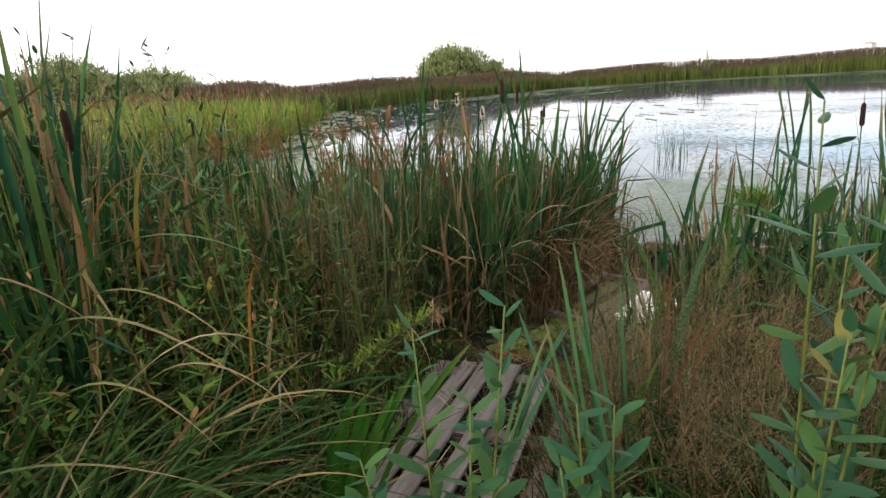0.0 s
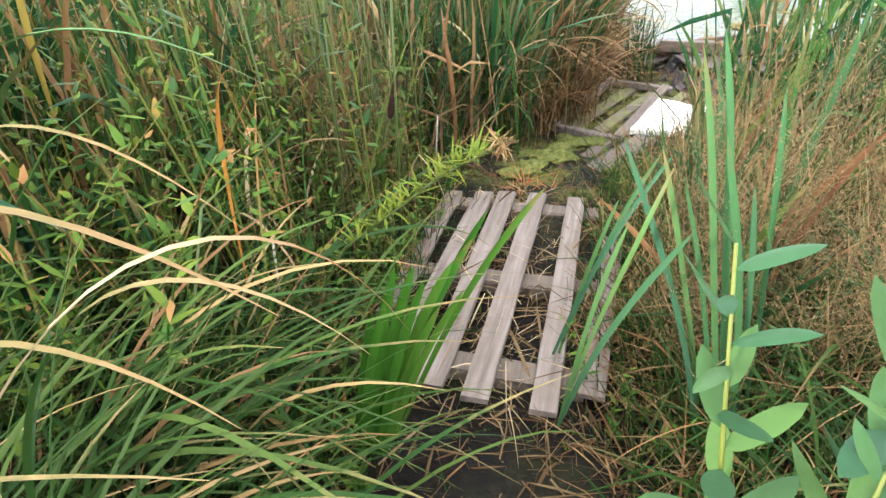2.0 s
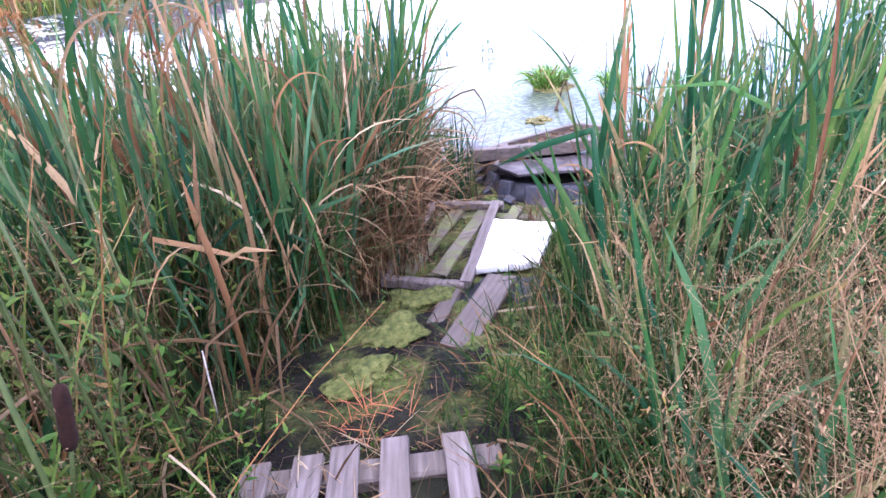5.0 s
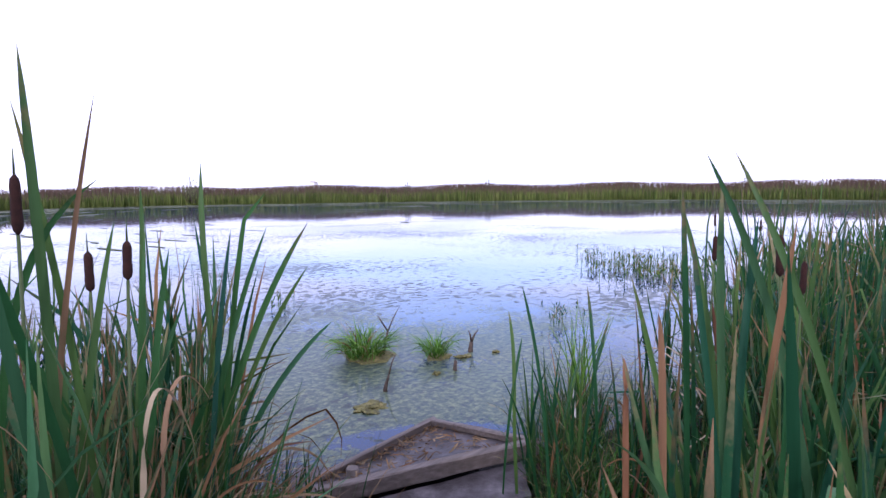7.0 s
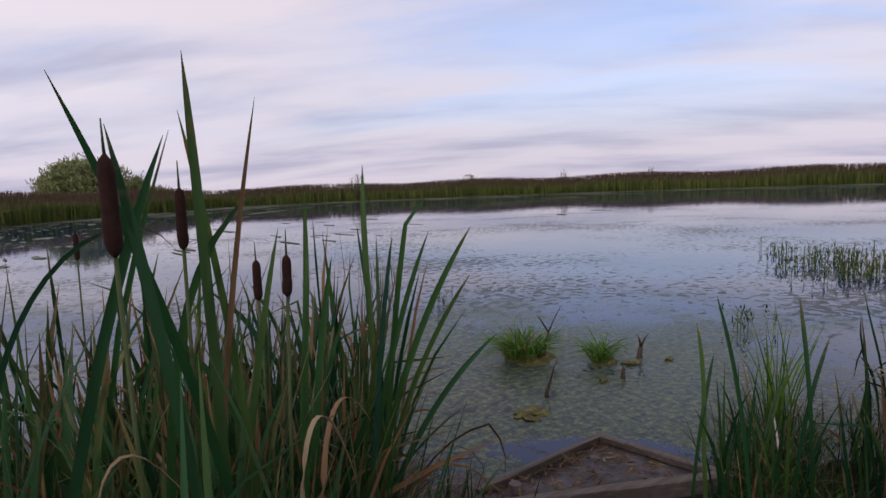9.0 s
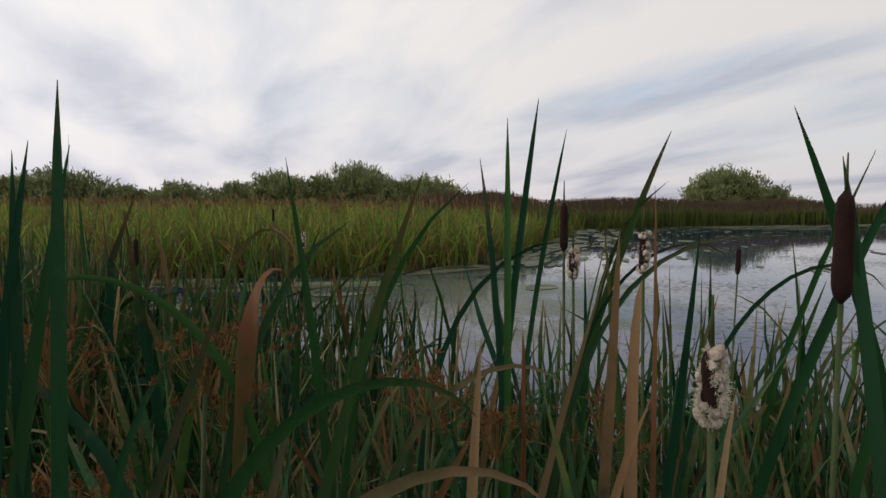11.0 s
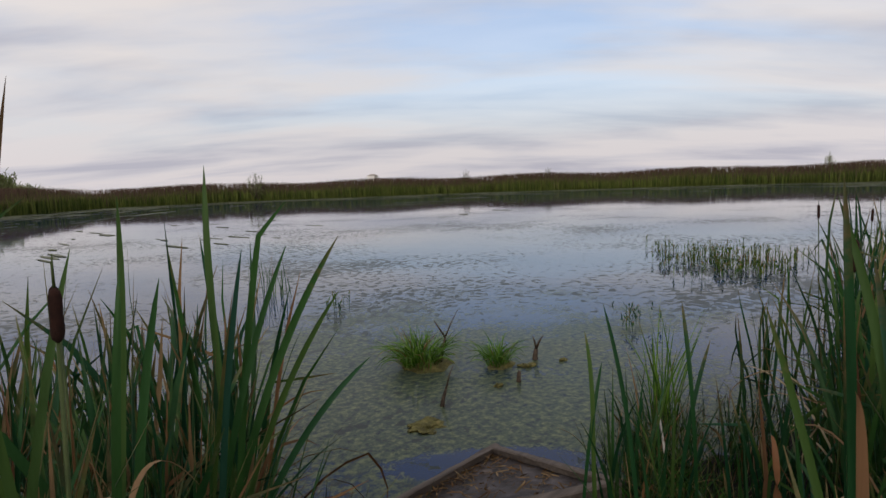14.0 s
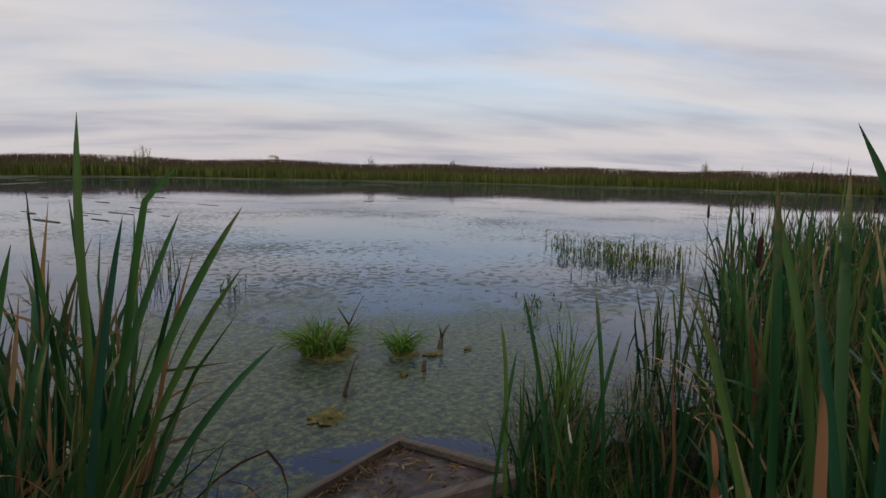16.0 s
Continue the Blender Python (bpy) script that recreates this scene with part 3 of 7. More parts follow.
gx, gy = axis(-4, 6, 0.09, 4000, 1.13), axis(-1, 8, 0.09, 4000, 1.13)
GX, GY = np.meshgrid(gx, gy)
GZ = land(GX, GY)
GZ = GZ + np.where((np.abs(GX) < 12) & (np.abs(GY) < 14), RNG.normal(0, 0.008, GX.shape), 0)
idx = np.arange(GX.size).reshape(GX.shape)
gf = np.stack([idx[:-1, :-1], idx[:-1, 1:], idx[1:, 1:], idx[1:, :-1]], -1).reshape(-1, 4)
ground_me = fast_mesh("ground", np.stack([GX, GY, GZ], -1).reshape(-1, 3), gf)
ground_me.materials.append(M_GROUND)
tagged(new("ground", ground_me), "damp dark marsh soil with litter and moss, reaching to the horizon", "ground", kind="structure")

wx, wy = np.linspace(-62, 84, 60), np.linspace(1, 80, 40)
WX, WY = np.meshgrid(wx, wy)
idx = np.arange(WX.size).reshape(WX.shape)
wf = np.stack([idx[:-1, :-1], idx[:-1, 1:], idx[1:, 1:], idx[1:, :-1]], -1).reshape(-1, 4)
water_me = fast_mesh("water", np.stack([WX, WY, WX * 0], -1).reshape(-1, 3), wf)
water_me.materials.append(M_WATER)
tagged(new("water", water_me), "still pond water with a broken film of algae near the landing", "water", kind="structure")

# ---- reed beds ----
# the trodden way: where no tall plants stand
WAY = [(0.37, 0.3), (0.15, 1.2), (0.3, 2.6), (0.75, 4.0), (1.35, 4.75), (1.9, 5.2), (2.7, 5.8)]


def way_distance(X, Y):
    q = np.array(WAY, float)
    d = np.full(X.shape, 1e9)
    for (x0, y0), (x1, y1) in zip(q, q[1:]):
        ex, ey = x1 - x0, y1 - y0
        k = np.clip(((X - x0) * ex + (Y - y0) * ey) / (ex * ex + ey * ey), 0, 1)
        d = np.minimum(d, np.hypot(X - x0 - k * ex, Y - y0 - k * ey))
    return d


def scatter(n, x0, x1, y0, y1, keep, rng, clump=0.0, per=1):
    """Places in a rectangle for which keep(X, Y) holds, with ground heights; clump: spread of groups of per."""
    X, Y = rng.uniform(x0, x1, n * 3), rng.uniform(y0, y1, n * 3)
    ok = keep(X, Y)
    X, Y = X[ok][:n], Y[ok][:n]
    if per > 1:
        X, Y = np.repeat(X, per), np.repeat(Y, per)
        X, Y = X + rng.normal(0, clump, len(X)), Y + rng.normal(0, clump, len(Y))
    return np.stack([X, Y, np.maximum(land(X, Y), -0.35) - 0.02], -1)


def cattail_bed(name, n, box, keep, h, rng, label, per=6, w=(0.013, 0.025), seg=6, mat_=None, dryness=0.2, tall=0.05, bendy=1.0, spread=0.03, grow=None):
    """Shoots: flat fans of leaves, the inner ones upright, the outer ones leaning or broken."""
    P0 = scatter(n, *box, keep, rng)
    k = len(P0)
    fan, size = rng.uniform(0, math.tau, k), rng.uniform(0, 1, k) ** 0.8
    rank = np.tile(np.arange(per), k)
    P = np.repeat(P0, per, 0) + np.concatenate([rng.normal(0, spread, (k * per, 2)), np.zeros((k * per, 1))], 1)
    m = len(P)
    H = (h[0] + (h[1] - h[0]) * np.repeat(size, per)) * (1.0 - 0.07 * rank) * rng.uniform(0.82, 1.08, m) - np.minimum(P[:, 2], 0)
    H = np.where(rng.random(m) < tall, H * 1.2, H)
    if grow is not None:
        H = H * np.repeat(grow(P0[:, 0], P0[:, 1]), per)
    az = np.repeat(fan, per) + np.where(rank % 2 == 0, 0, math.pi) + rng.normal(0, 0.45, m)
    lean = 0.015 + 0.028 * rank * bendy + np.abs(rng.normal(0, 0.045, m))
    bend = np.abs(rng.normal(0.16, 0.22, m)) * bendy + np.where(rng.random(m) < 0.12, rng.uniform(0.5, 1.6, m), 0)
    kinked = rng.random(m) < 0.16
    kink = (rng.uniform(0.4, 0.85, m), np.where(kinked, rng.uniform(0.7, 2.3, m), 0.0))
    dry = np.where(rng.random(m) < dryness * (0.25 + 0.14 * rank), rng.uniform(0.85, 1.6, m), rng.uniform(0.0, 0.3, m))
    arr = blade_arrays(P, H, az, lean, bend, rng.uniform(*w, m), dry, seg, 1.8, rng.normal(0, 0.7, m), 0.32, kink, shape=9.0, turn=rng.uniform(0, math.pi, m) * 0.5, sway=(np.abs(rng.normal(0, 0.028, m)), rng.uniform(0, math.tau, m)), clear=True)
    return stuff(name, arr, mat_ or M_CATTAIL, label, "cattails")


def straw_floor(name, n, box, keep, rng, label, length=(0.2, 0.75), up=(0.1, 1.3), lift=0.0, w=(0.005, 0.014), mat_=None):
    """Dead leaves, bent and fallen between the shoots."""
    P = scatter(n, *box, keep, rng)
    m = len(P)
    P[:, 2] += rng.uniform(0, 1, m) ** 2 * lift + 0.02
    kink = (rng.uniform(0.3, 0.8, m), np.where(rng.random(m) < 0.6, rng.uniform(0.6, 2.4, m), 0.0))
    arr = blade_arrays(P, rng.uniform(*length, m), rng.uniform(0, math.tau, m), rng.uniform(*up, m), rng.uniform(0.0, 1.4, m), rng.uniform(*w, m), rng.uniform(0, 0.6, m), 4, 1.5, rng.normal(0, 1.6, m), 0.3, kink, clear=True)
    return stuff(name, arr, mat_ or M_STRAW, label, "dead leaves")


def grass_bed(name, n, box, keep, rng, label, length=(0.2, 0.5), w=(0.003, 0.006), lean=(0.0, 0.5), bend=(0.2, 1.4), dry=0.15, mat_=None, per=5, clump=0.03):
    P = scatter(n, *box, keep, rng, clump, per)
    m = len(P)
    d = np.where(rng.random(m) < dry, rng.uniform(0.8, 1.5, m), rng.uniform(0, 0.4, m))
    arr = blade_arrays(P, rng.uniform(*length, m), rng.uniform(0, math.tau, m), rng.uniform(*lean, m), rng.uniform(*bend, m), rng.uniform(*w, m), d, 3, 1.5, rng.normal(0, 0.8, m), 0.3, clear=True)
    return stuff(name, arr, mat_ or M_GRASS, label, "grass")


def west_edge(X, Y):
    # left bank reeds end at this line
    return X < np.interp(Y, [3.2, 4.1, 4.7, 5.4, 6.0, 6.8, 7.8, 9.8], [0.0, 0.42, 0.72, 1.2, 1.65, 2.0, 2.2, 2.4])


def east_edge(X, Y):
    return X > np.interp(Y, [1.5, 3.0, 4.0, 4.6, 5.1, 5.7, 6.2], [1.3, 1.6, 1.95, 2.35, 2.95, 3.5, 4.3])


def west_grow(X, Y):
    # lower towards the open water
    return np.clip(1.07 - 0.07 * np.maximum(Y - 5.6, 0), 0.6, 1.07)


def east_grow(X, Y):
    edge = np.interp(Y, [1.5, 3.0, 4.0, 4.6, 5.1, 5.7, 6.2], [1.3, 1.6, 1.95, 2.35, 2.95, 3.5, 4.3])
    # tall on the bank, low near the open water
    return np.clip(np.minimum(0.62 + 0.5 * (X - edge), 1.02 - 0.85 * (Y - (3.85 + 0.445 * (X - 0.8)))), 0.34, 1.05)


def east_tall(X, Y):
    # the taller reeds keep back from the open water
    return east_edge(X, Y) & (Y < 3.80 + 0.27 * (X - 0.8))


def cam_clear(X, Y):
    return np.minimum(np.hypot(X - 0.5, Y - 3.75), np.hypot(X - 0.83, Y - 3.85))


rng = np.random.default_rng(11)
GREEN = "green cattail leaves on the wet bank"
WIDE = (0.015, 0.027)
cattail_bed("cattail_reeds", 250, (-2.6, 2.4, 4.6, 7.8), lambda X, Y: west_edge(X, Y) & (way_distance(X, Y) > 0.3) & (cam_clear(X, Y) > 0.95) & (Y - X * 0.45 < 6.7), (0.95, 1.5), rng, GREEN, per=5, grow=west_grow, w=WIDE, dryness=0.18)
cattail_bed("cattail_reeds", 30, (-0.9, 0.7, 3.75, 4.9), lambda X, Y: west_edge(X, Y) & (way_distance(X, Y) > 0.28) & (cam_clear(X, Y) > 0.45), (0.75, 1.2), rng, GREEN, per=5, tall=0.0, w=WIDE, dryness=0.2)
cattail_bed("cattail_reeds", 95, (-0.9, 1.15, 4.12, 5.7), lambda X, Y: west_edge(X, Y) & (way_distance(X, Y) > 0.24) & (cam_clear(X, Y) > 0.42), (0.8, 1.38), rng, "crowded cattail leaves at the foot of the bank", per=5, tall=0.0, bendy=1.5, w=(0.013, 0.024), dryness=0.2, mat_=M_CATTAIL_PALE_LIT)
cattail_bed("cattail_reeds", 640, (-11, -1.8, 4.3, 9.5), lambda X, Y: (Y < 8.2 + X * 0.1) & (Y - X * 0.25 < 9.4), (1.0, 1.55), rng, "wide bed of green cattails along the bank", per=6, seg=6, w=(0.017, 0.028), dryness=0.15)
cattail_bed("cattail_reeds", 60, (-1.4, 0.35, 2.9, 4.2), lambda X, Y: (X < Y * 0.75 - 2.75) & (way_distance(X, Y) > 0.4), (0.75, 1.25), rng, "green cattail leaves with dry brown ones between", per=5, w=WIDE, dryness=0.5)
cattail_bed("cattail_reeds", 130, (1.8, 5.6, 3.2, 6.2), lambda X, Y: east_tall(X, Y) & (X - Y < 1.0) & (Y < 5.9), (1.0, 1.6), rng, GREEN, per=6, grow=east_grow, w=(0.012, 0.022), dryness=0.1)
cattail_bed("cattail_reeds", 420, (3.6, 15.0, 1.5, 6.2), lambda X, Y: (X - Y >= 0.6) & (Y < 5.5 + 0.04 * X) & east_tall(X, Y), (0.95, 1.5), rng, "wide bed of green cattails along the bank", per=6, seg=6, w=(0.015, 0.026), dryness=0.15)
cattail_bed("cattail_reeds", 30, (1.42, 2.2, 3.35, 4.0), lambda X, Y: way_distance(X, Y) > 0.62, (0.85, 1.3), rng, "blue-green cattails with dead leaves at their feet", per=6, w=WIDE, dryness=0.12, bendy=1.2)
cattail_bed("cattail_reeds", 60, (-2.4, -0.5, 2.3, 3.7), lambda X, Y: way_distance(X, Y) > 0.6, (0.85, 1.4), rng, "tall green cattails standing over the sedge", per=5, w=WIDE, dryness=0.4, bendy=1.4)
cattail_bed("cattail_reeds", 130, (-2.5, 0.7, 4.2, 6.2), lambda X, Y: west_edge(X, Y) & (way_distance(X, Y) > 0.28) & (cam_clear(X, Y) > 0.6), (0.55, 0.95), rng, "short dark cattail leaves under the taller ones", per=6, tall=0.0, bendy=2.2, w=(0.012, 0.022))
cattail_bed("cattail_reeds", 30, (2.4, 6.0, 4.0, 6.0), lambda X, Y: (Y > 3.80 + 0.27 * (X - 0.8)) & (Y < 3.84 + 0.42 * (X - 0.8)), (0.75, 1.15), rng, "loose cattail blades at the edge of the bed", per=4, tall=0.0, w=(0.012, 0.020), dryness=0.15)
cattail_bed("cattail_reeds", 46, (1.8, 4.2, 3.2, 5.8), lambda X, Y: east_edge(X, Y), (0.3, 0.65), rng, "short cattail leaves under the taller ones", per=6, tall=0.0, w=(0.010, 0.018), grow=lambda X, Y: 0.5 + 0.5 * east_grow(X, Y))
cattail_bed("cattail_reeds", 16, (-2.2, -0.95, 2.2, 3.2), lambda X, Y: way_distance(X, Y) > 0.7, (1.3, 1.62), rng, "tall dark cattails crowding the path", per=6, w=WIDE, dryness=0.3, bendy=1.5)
cattail_bed("cattail_reeds", 60, (-0.5, 0.85, 4.3, 5.6), lambda X, Y: west_edge(X, Y) & (way_distance(X, Y) > 0.26) & (cam_clear(X, Y) > 0.6), (0.95, 1.42), rng, GREEN, per=5, tall=0.0, bendy=1.4, w=(0.014, 0.025), dryness=0.2, mat_=M_CATTAIL_PALE_LIT)
cattail_bed("cattail_reeds", 80, (0.7, 1.6, 4.8, 6.1), lambda X, Y: west_edge(X, Y) & (way_distance(X, Y) > 0.3), (0.8, 1.32), rng, "blue-green cattail leaves beside the water", per=5, tall=0.1, bendy=1.5, w=(0.011, 0.020), dryness=0.3, mat_=M_CATTAIL_PALE_LIT)
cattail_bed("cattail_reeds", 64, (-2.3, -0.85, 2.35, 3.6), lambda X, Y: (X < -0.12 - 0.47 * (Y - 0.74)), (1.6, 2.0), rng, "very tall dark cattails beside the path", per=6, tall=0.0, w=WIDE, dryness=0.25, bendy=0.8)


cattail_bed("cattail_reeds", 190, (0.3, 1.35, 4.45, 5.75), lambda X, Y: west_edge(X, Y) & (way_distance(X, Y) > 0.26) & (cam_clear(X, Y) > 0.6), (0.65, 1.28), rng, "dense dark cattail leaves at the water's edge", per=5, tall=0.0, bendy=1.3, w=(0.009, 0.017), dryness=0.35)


cattail_bed("cattail_reeds", 150, (-1.3, 1.2, 4.55, 5.9), lambda X, Y: west_edge(X, Y) & (way_distance(X, Y) > 0.3) & (cam_clear(X, Y) > 0.75), (0.8, 1.4), rng, "slim blue-green cattail leaves among dead ones", per=5, tall=0.05, bendy=1.8, w=(0.009, 0.016), dryness=0.4, mat_=M_CATTAIL_PALE_LIT)


# added out of view, southwest of the start, to cast shade on the path
cattail_bed("cattail_reeds", 330, (-4.5, 2.6, -3.2, 1.1), lambda X, Y: ((X < -0.75) | (Y < -0.5)) & (np.hypot(X - 0.34, Y - 0.74) > 1.0), (1.6, 2.1), rng, "unseen tall cattails added behind the path to shade it", per=6, tall=0.0, w=(0.015, 0.027), dryness=0.3)


def hanging_leaves(n, box, keep, rng):
    # long dead leaves that arch over and hang down
    P = scatter(n, *box, keep, rng)
    m = len(P)
    kink = (rng.uniform(0.5, 0.8, m), np.where(rng.random(m) < 0.5, rng.uniform(0.5, 1.3, m), 0.0))
    return blade_arrays(P, rng.uniform(0.6, 1.25, m), rng.uniform(0, math.tau, m), rng.uniform(0.05, 0.35, m), rng.uniform(1.4, 3.0, m), rng.uniform(0.007, 0.014, m), rng.uniform(0, 0.6, m), 14, 2.2, rng.normal(0, 0.9, m), 0.3, kink, shape=6.0, clear=True)


grass_bed("rusty_grass", 130, (-0.2, 2.0, 4.3, 6.3), lambda X, Y: west_edge(X, Y) & (X > np.interp(Y, [4.3, 6.3], [-0.1, 0.9])) & (way_distance(X, Y) > 0.26), rng, "rusty brown dead grass between the cattails", length=(0.3, 0.75), w=(0.003, 0.008), mat_=M_RUSTY, per=6, clump=0.04)
stuff("hanging_dead_leaves", hanging_leaves(340, (-1.6, 1.6, 4.2, 6.2), lambda X, Y: west_edge(X, Y) & (way_distance(X, Y) > 0.25) & (cam_clear(X, Y) > 0.5), rng), M_PALE_LEAF, "pale dead cattail leaves arching over", "dead leaves")
stuff("hanging_dead_leaves", hanging_leaves(60, (1.8, 4.2, 3.2, 5.8), east_tall, rng), M_PALE_LEAF, "pale dead cattail leaves arching over", "dead leaves")
stuff("hanging_dead_leaves", hanging_leaves(36, (-1.2, 0.1, 2.2, 4.0), lambda X, Y: (X < Y * 0.75 - 2.6), rng), M_PALE_LEAF, "pale dead cattail leaves arching over", "dead leaves")
straw_floor("dead_leaves", 1100, (-2.5, 2.3, 4.1, 7.2), lambda X, Y: west_edge(X, Y) & (way_distance(X, Y) > 0.22) & (cam_clear(X, Y) > 0.4), rng, "tan and brown dead cattail leaves between the shoots", lift=0.35)
straw_floor("dead_leaves", 520, (1.4, 5.5, 3.0, 5.2), lambda X, Y: (way_distance(X, Y) > 0.6) & (Y > 3.2) & (Y < 4.0 + 0.3 * (X - 1.7)), rng, "tan and brown dead cattail leaves between the shoots", lift=0.35)
straw_floor("dead_leaves", 500, (-1.4, 0.4, 2.4, 4.3), lambda X, Y: (X < Y * 0.75 - 2.6), rng, "tan dead leaves at the foot of the herbs", lift=0.25)
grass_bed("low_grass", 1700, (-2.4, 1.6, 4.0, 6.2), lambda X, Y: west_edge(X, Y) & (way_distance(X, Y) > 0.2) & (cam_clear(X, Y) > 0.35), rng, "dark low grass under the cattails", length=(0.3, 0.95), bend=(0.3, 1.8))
grass_bed("low_grass", 800, (1.6, 5.0, 3.0, 6.0), lambda X, Y: east_edge(X + 0.1, Y), rng, "green grass at the water's edge", length=(0.12, 0.42))

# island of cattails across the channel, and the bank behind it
cattail_bed("cattail_reeds", 1500, (-20, -5.2, 10.5, 30), lambda X, Y: (pond_distance(X, Y) > -0.5) & (pond_distance(X, Y) < 3.5), (1.15, 1.8), rng, "front of the yellow-green cattail stand beyond the channel", per=6, spread=0.08, w=(0.022, 0.036), seg=5, mat_=M_CATTAIL_SUNLIT, dryness=0.5, tall=0.08, bendy=2.4)


def stand_heads(n):
    # brown seed spikes over the stand
    P = scatter(n, -45, -6, 11, 45, lambda X, Y: pond_distance(X, Y) > 0, rng)
    m = len(P)
    P[:, 2] = rng.uniform(1.5, 1.85, m)
    return blade_arrays(P, rng.uniform(0.14, 0.22, m), rng.uniform(0, math.tau, m), rng.normal(0, 0.12, m), np.zeros(m), 0.022 + 0.0012 * np.hypot(P[:, 0], P[:, 1] - 4), np.full(m, 1.4), 2, 1.0, rng.uniform(0, 3, m), 0.5, None, 0.8, 20.0, 1.0)


stuff("seed_spikes", stand_heads(2200), M_RUSTY, "brown seed spikes over the far cattail stand", "cattails")
cattail_bed("cattail_reeds", 4600, (-50, -6, 9, 50), lambda X, Y: (pond_distance(X, Y) > -0.7) & (Y > 10.0), (1.25, 1.75), rng, "thick stand of yellow-green cattails beyond the channel", per=5, spread=0.12, w=(0.03, 0.055), seg=4, mat_=M_CATTAIL_SUNLIT, dryness=0.6, tall=0.06, bendy=2.4)


def far_bank():
    q = np.array([p for p in POND[19:] + POND[:2]], float)
    seglen = np.hypot(*np.diff(q, axis=0).T)
    n = 78000
    t = rng.uniform(0, seglen.sum(), n)
    cum = np.concatenate([[0], np.cumsum(seglen)])
    x, y = np.interp(t, cum, q[:, 0]), np.interp(t, cum, q[:, 1])
    k = np.clip(np.searchsorted(cum, t) - 1, 0, len(seglen) - 1)
    tang = np.diff(q, axis=0)[k] / seglen[k][:, None]
    out = np.where(rng.random(n) < 0.4, rng.uniform(2.6, 7.0, n), rng.exponential(1.8, n) - 0.3)
    slip = rng.normal(0, 1.3, n)
    P = np.stack([x - tang[:, 1] * out + tang[:, 0] * slip, y + tang[:, 0] * out + tang[:, 1] * slip, np.zeros(n)], -1)
    P[:, 2] = 0.0
    rise = 1.45 + 1.0 * smooth(0.2, 3.0, out) + 0.18 * np.sin(t * 0.31) + 0.08 * np.sin(t * 1.7)
    H = rise * rng.uniform(0.88, 0.97, n)
    dry = np.where(out > rng.normal(1.3, 1.1, n), rng.uniform(0.45, 1.0, n), rng.uniform(0.0, 0.35, n))
    return blade_arrays(P, H, rng.uniform(0, math.tau, n), rng.normal(0.0, 0.06, n), np.abs(rng.normal(0.1, 0.12, n)), rng.uniform(0.035, 0.085, n), dry, 2, 1.6, rng.normal(0, 1.5, n), 0.2, None, 0.3, 5.0)


stuff("reed_belt", far_bank(), M_REED_FAR, "tall reeds with brown plumes along the far shore", "reeds")


def weed_streaks(first, last, n, longest, widest, reach, label):
    """Flat rafts of floating weed that line the shore."""
    q = np.array([p for p in POND[first:last]], float)
    seglen = np.hypot(*np.diff(q, axis=0).T)
    cum = np.concatenate([[0], np.cumsum(seglen)])
    k = 10
    t = rng.uniform(0, cum[-1], n)
    j = np.clip(np.searchsorted(cum, t) - 1, 0, len(seglen) - 1)
    tang = np.diff(q, axis=0)[j] / seglen[j][:, None]
    off = 0.3 + rng.exponential(reach, n)
    cx = np.interp(t, cum, q[:, 0]) + tang[:, 1] * off
    cy = np.interp(t, cum, q[:, 1]) - tang[:, 0] * off
    a = np.arange(k) * math.tau / k
    r = rng.uniform(0.7, 1.2, (n, k))
    L, W = rng.uniform(0.2, 1, n)[:, None] * longest, rng.uniform(0.3, 1, n)[:, None] * widest
    u, v = np.cos(a)[None] * L * r, np.sin(a)[None] * W * r
    X = cx[:, None] + tang[:, :1] * u + tang[:, 1:] * v
    Y = cy[:, None] + tang[:, 1:] * u - tang[:, :1] * v
    top = np.stack([X, Y, np.full_like(X, 0.004) + (np.arange(n) * 0.618 % 1.0 * 0.02)[:, None]], -1)
    low = top - np.array([0, 0, 0.03])
    V = np.concatenate([top, low], 1).reshape(-1, 3)
    base = (np.arange(n) * 2 * k)[:, None]
    half = k // 2
    caps = [np.stack([base[:, 0] + i, base[:, 0] + i + 1, base[:, 0] + (k - 1 - i - 1), base[:, 0] + (k - 1 - i)], -1) for i in range(half - 1)]
    i = np.arange(k)
    sides = np.stack([base + i, base + (i + 1) % k, base + k + (i + 1) % k, base + k + i], -1).reshape(-1, 4)
    me = fast_mesh("floating_weed", V, np.concatenate(caps + [sides]))
    me.materials.append(M_WEED)
    return tagged(new("floating_weed", me), label, "water weed", kind="stuff")


weed_streaks(21, 40, 420, 3.8, 0.35, 4.5, "pale rafts of floating weed along the far shore")
straw_floor("dead_leaves", 2600, (-20, -5.5, 10.8, 26), lambda X, Y: (pond_distance(X, Y) > -0.3) & (pond_distance(X, Y) < 2.5), rng, "brown dead leaves at the foot of the far stand", (0.4, 1.0), (0.1, 1.2), 0.3, (0.012, 0.03), M_RUSTY)
stuff("hanging_dead_leaves", hanging_leaves(300, (0.3, 1.4, 4.5, 5.7), lambda X, Y: west_edge(X, Y) & (way_distance(X, Y) > 0.25), rng), M_RUSTY, "rusty dead cattail leaves hanging at the water's edge", "dead leaves")
weed_streaks(17, 23, 520, 0.8, 0.12, 5.0, "speckled rafts of floating weed along the open shore")
weed_streaks(14, 21, 110, 1.6, 0.45, 1.6, "rafts of floating weed before the cattail stand")

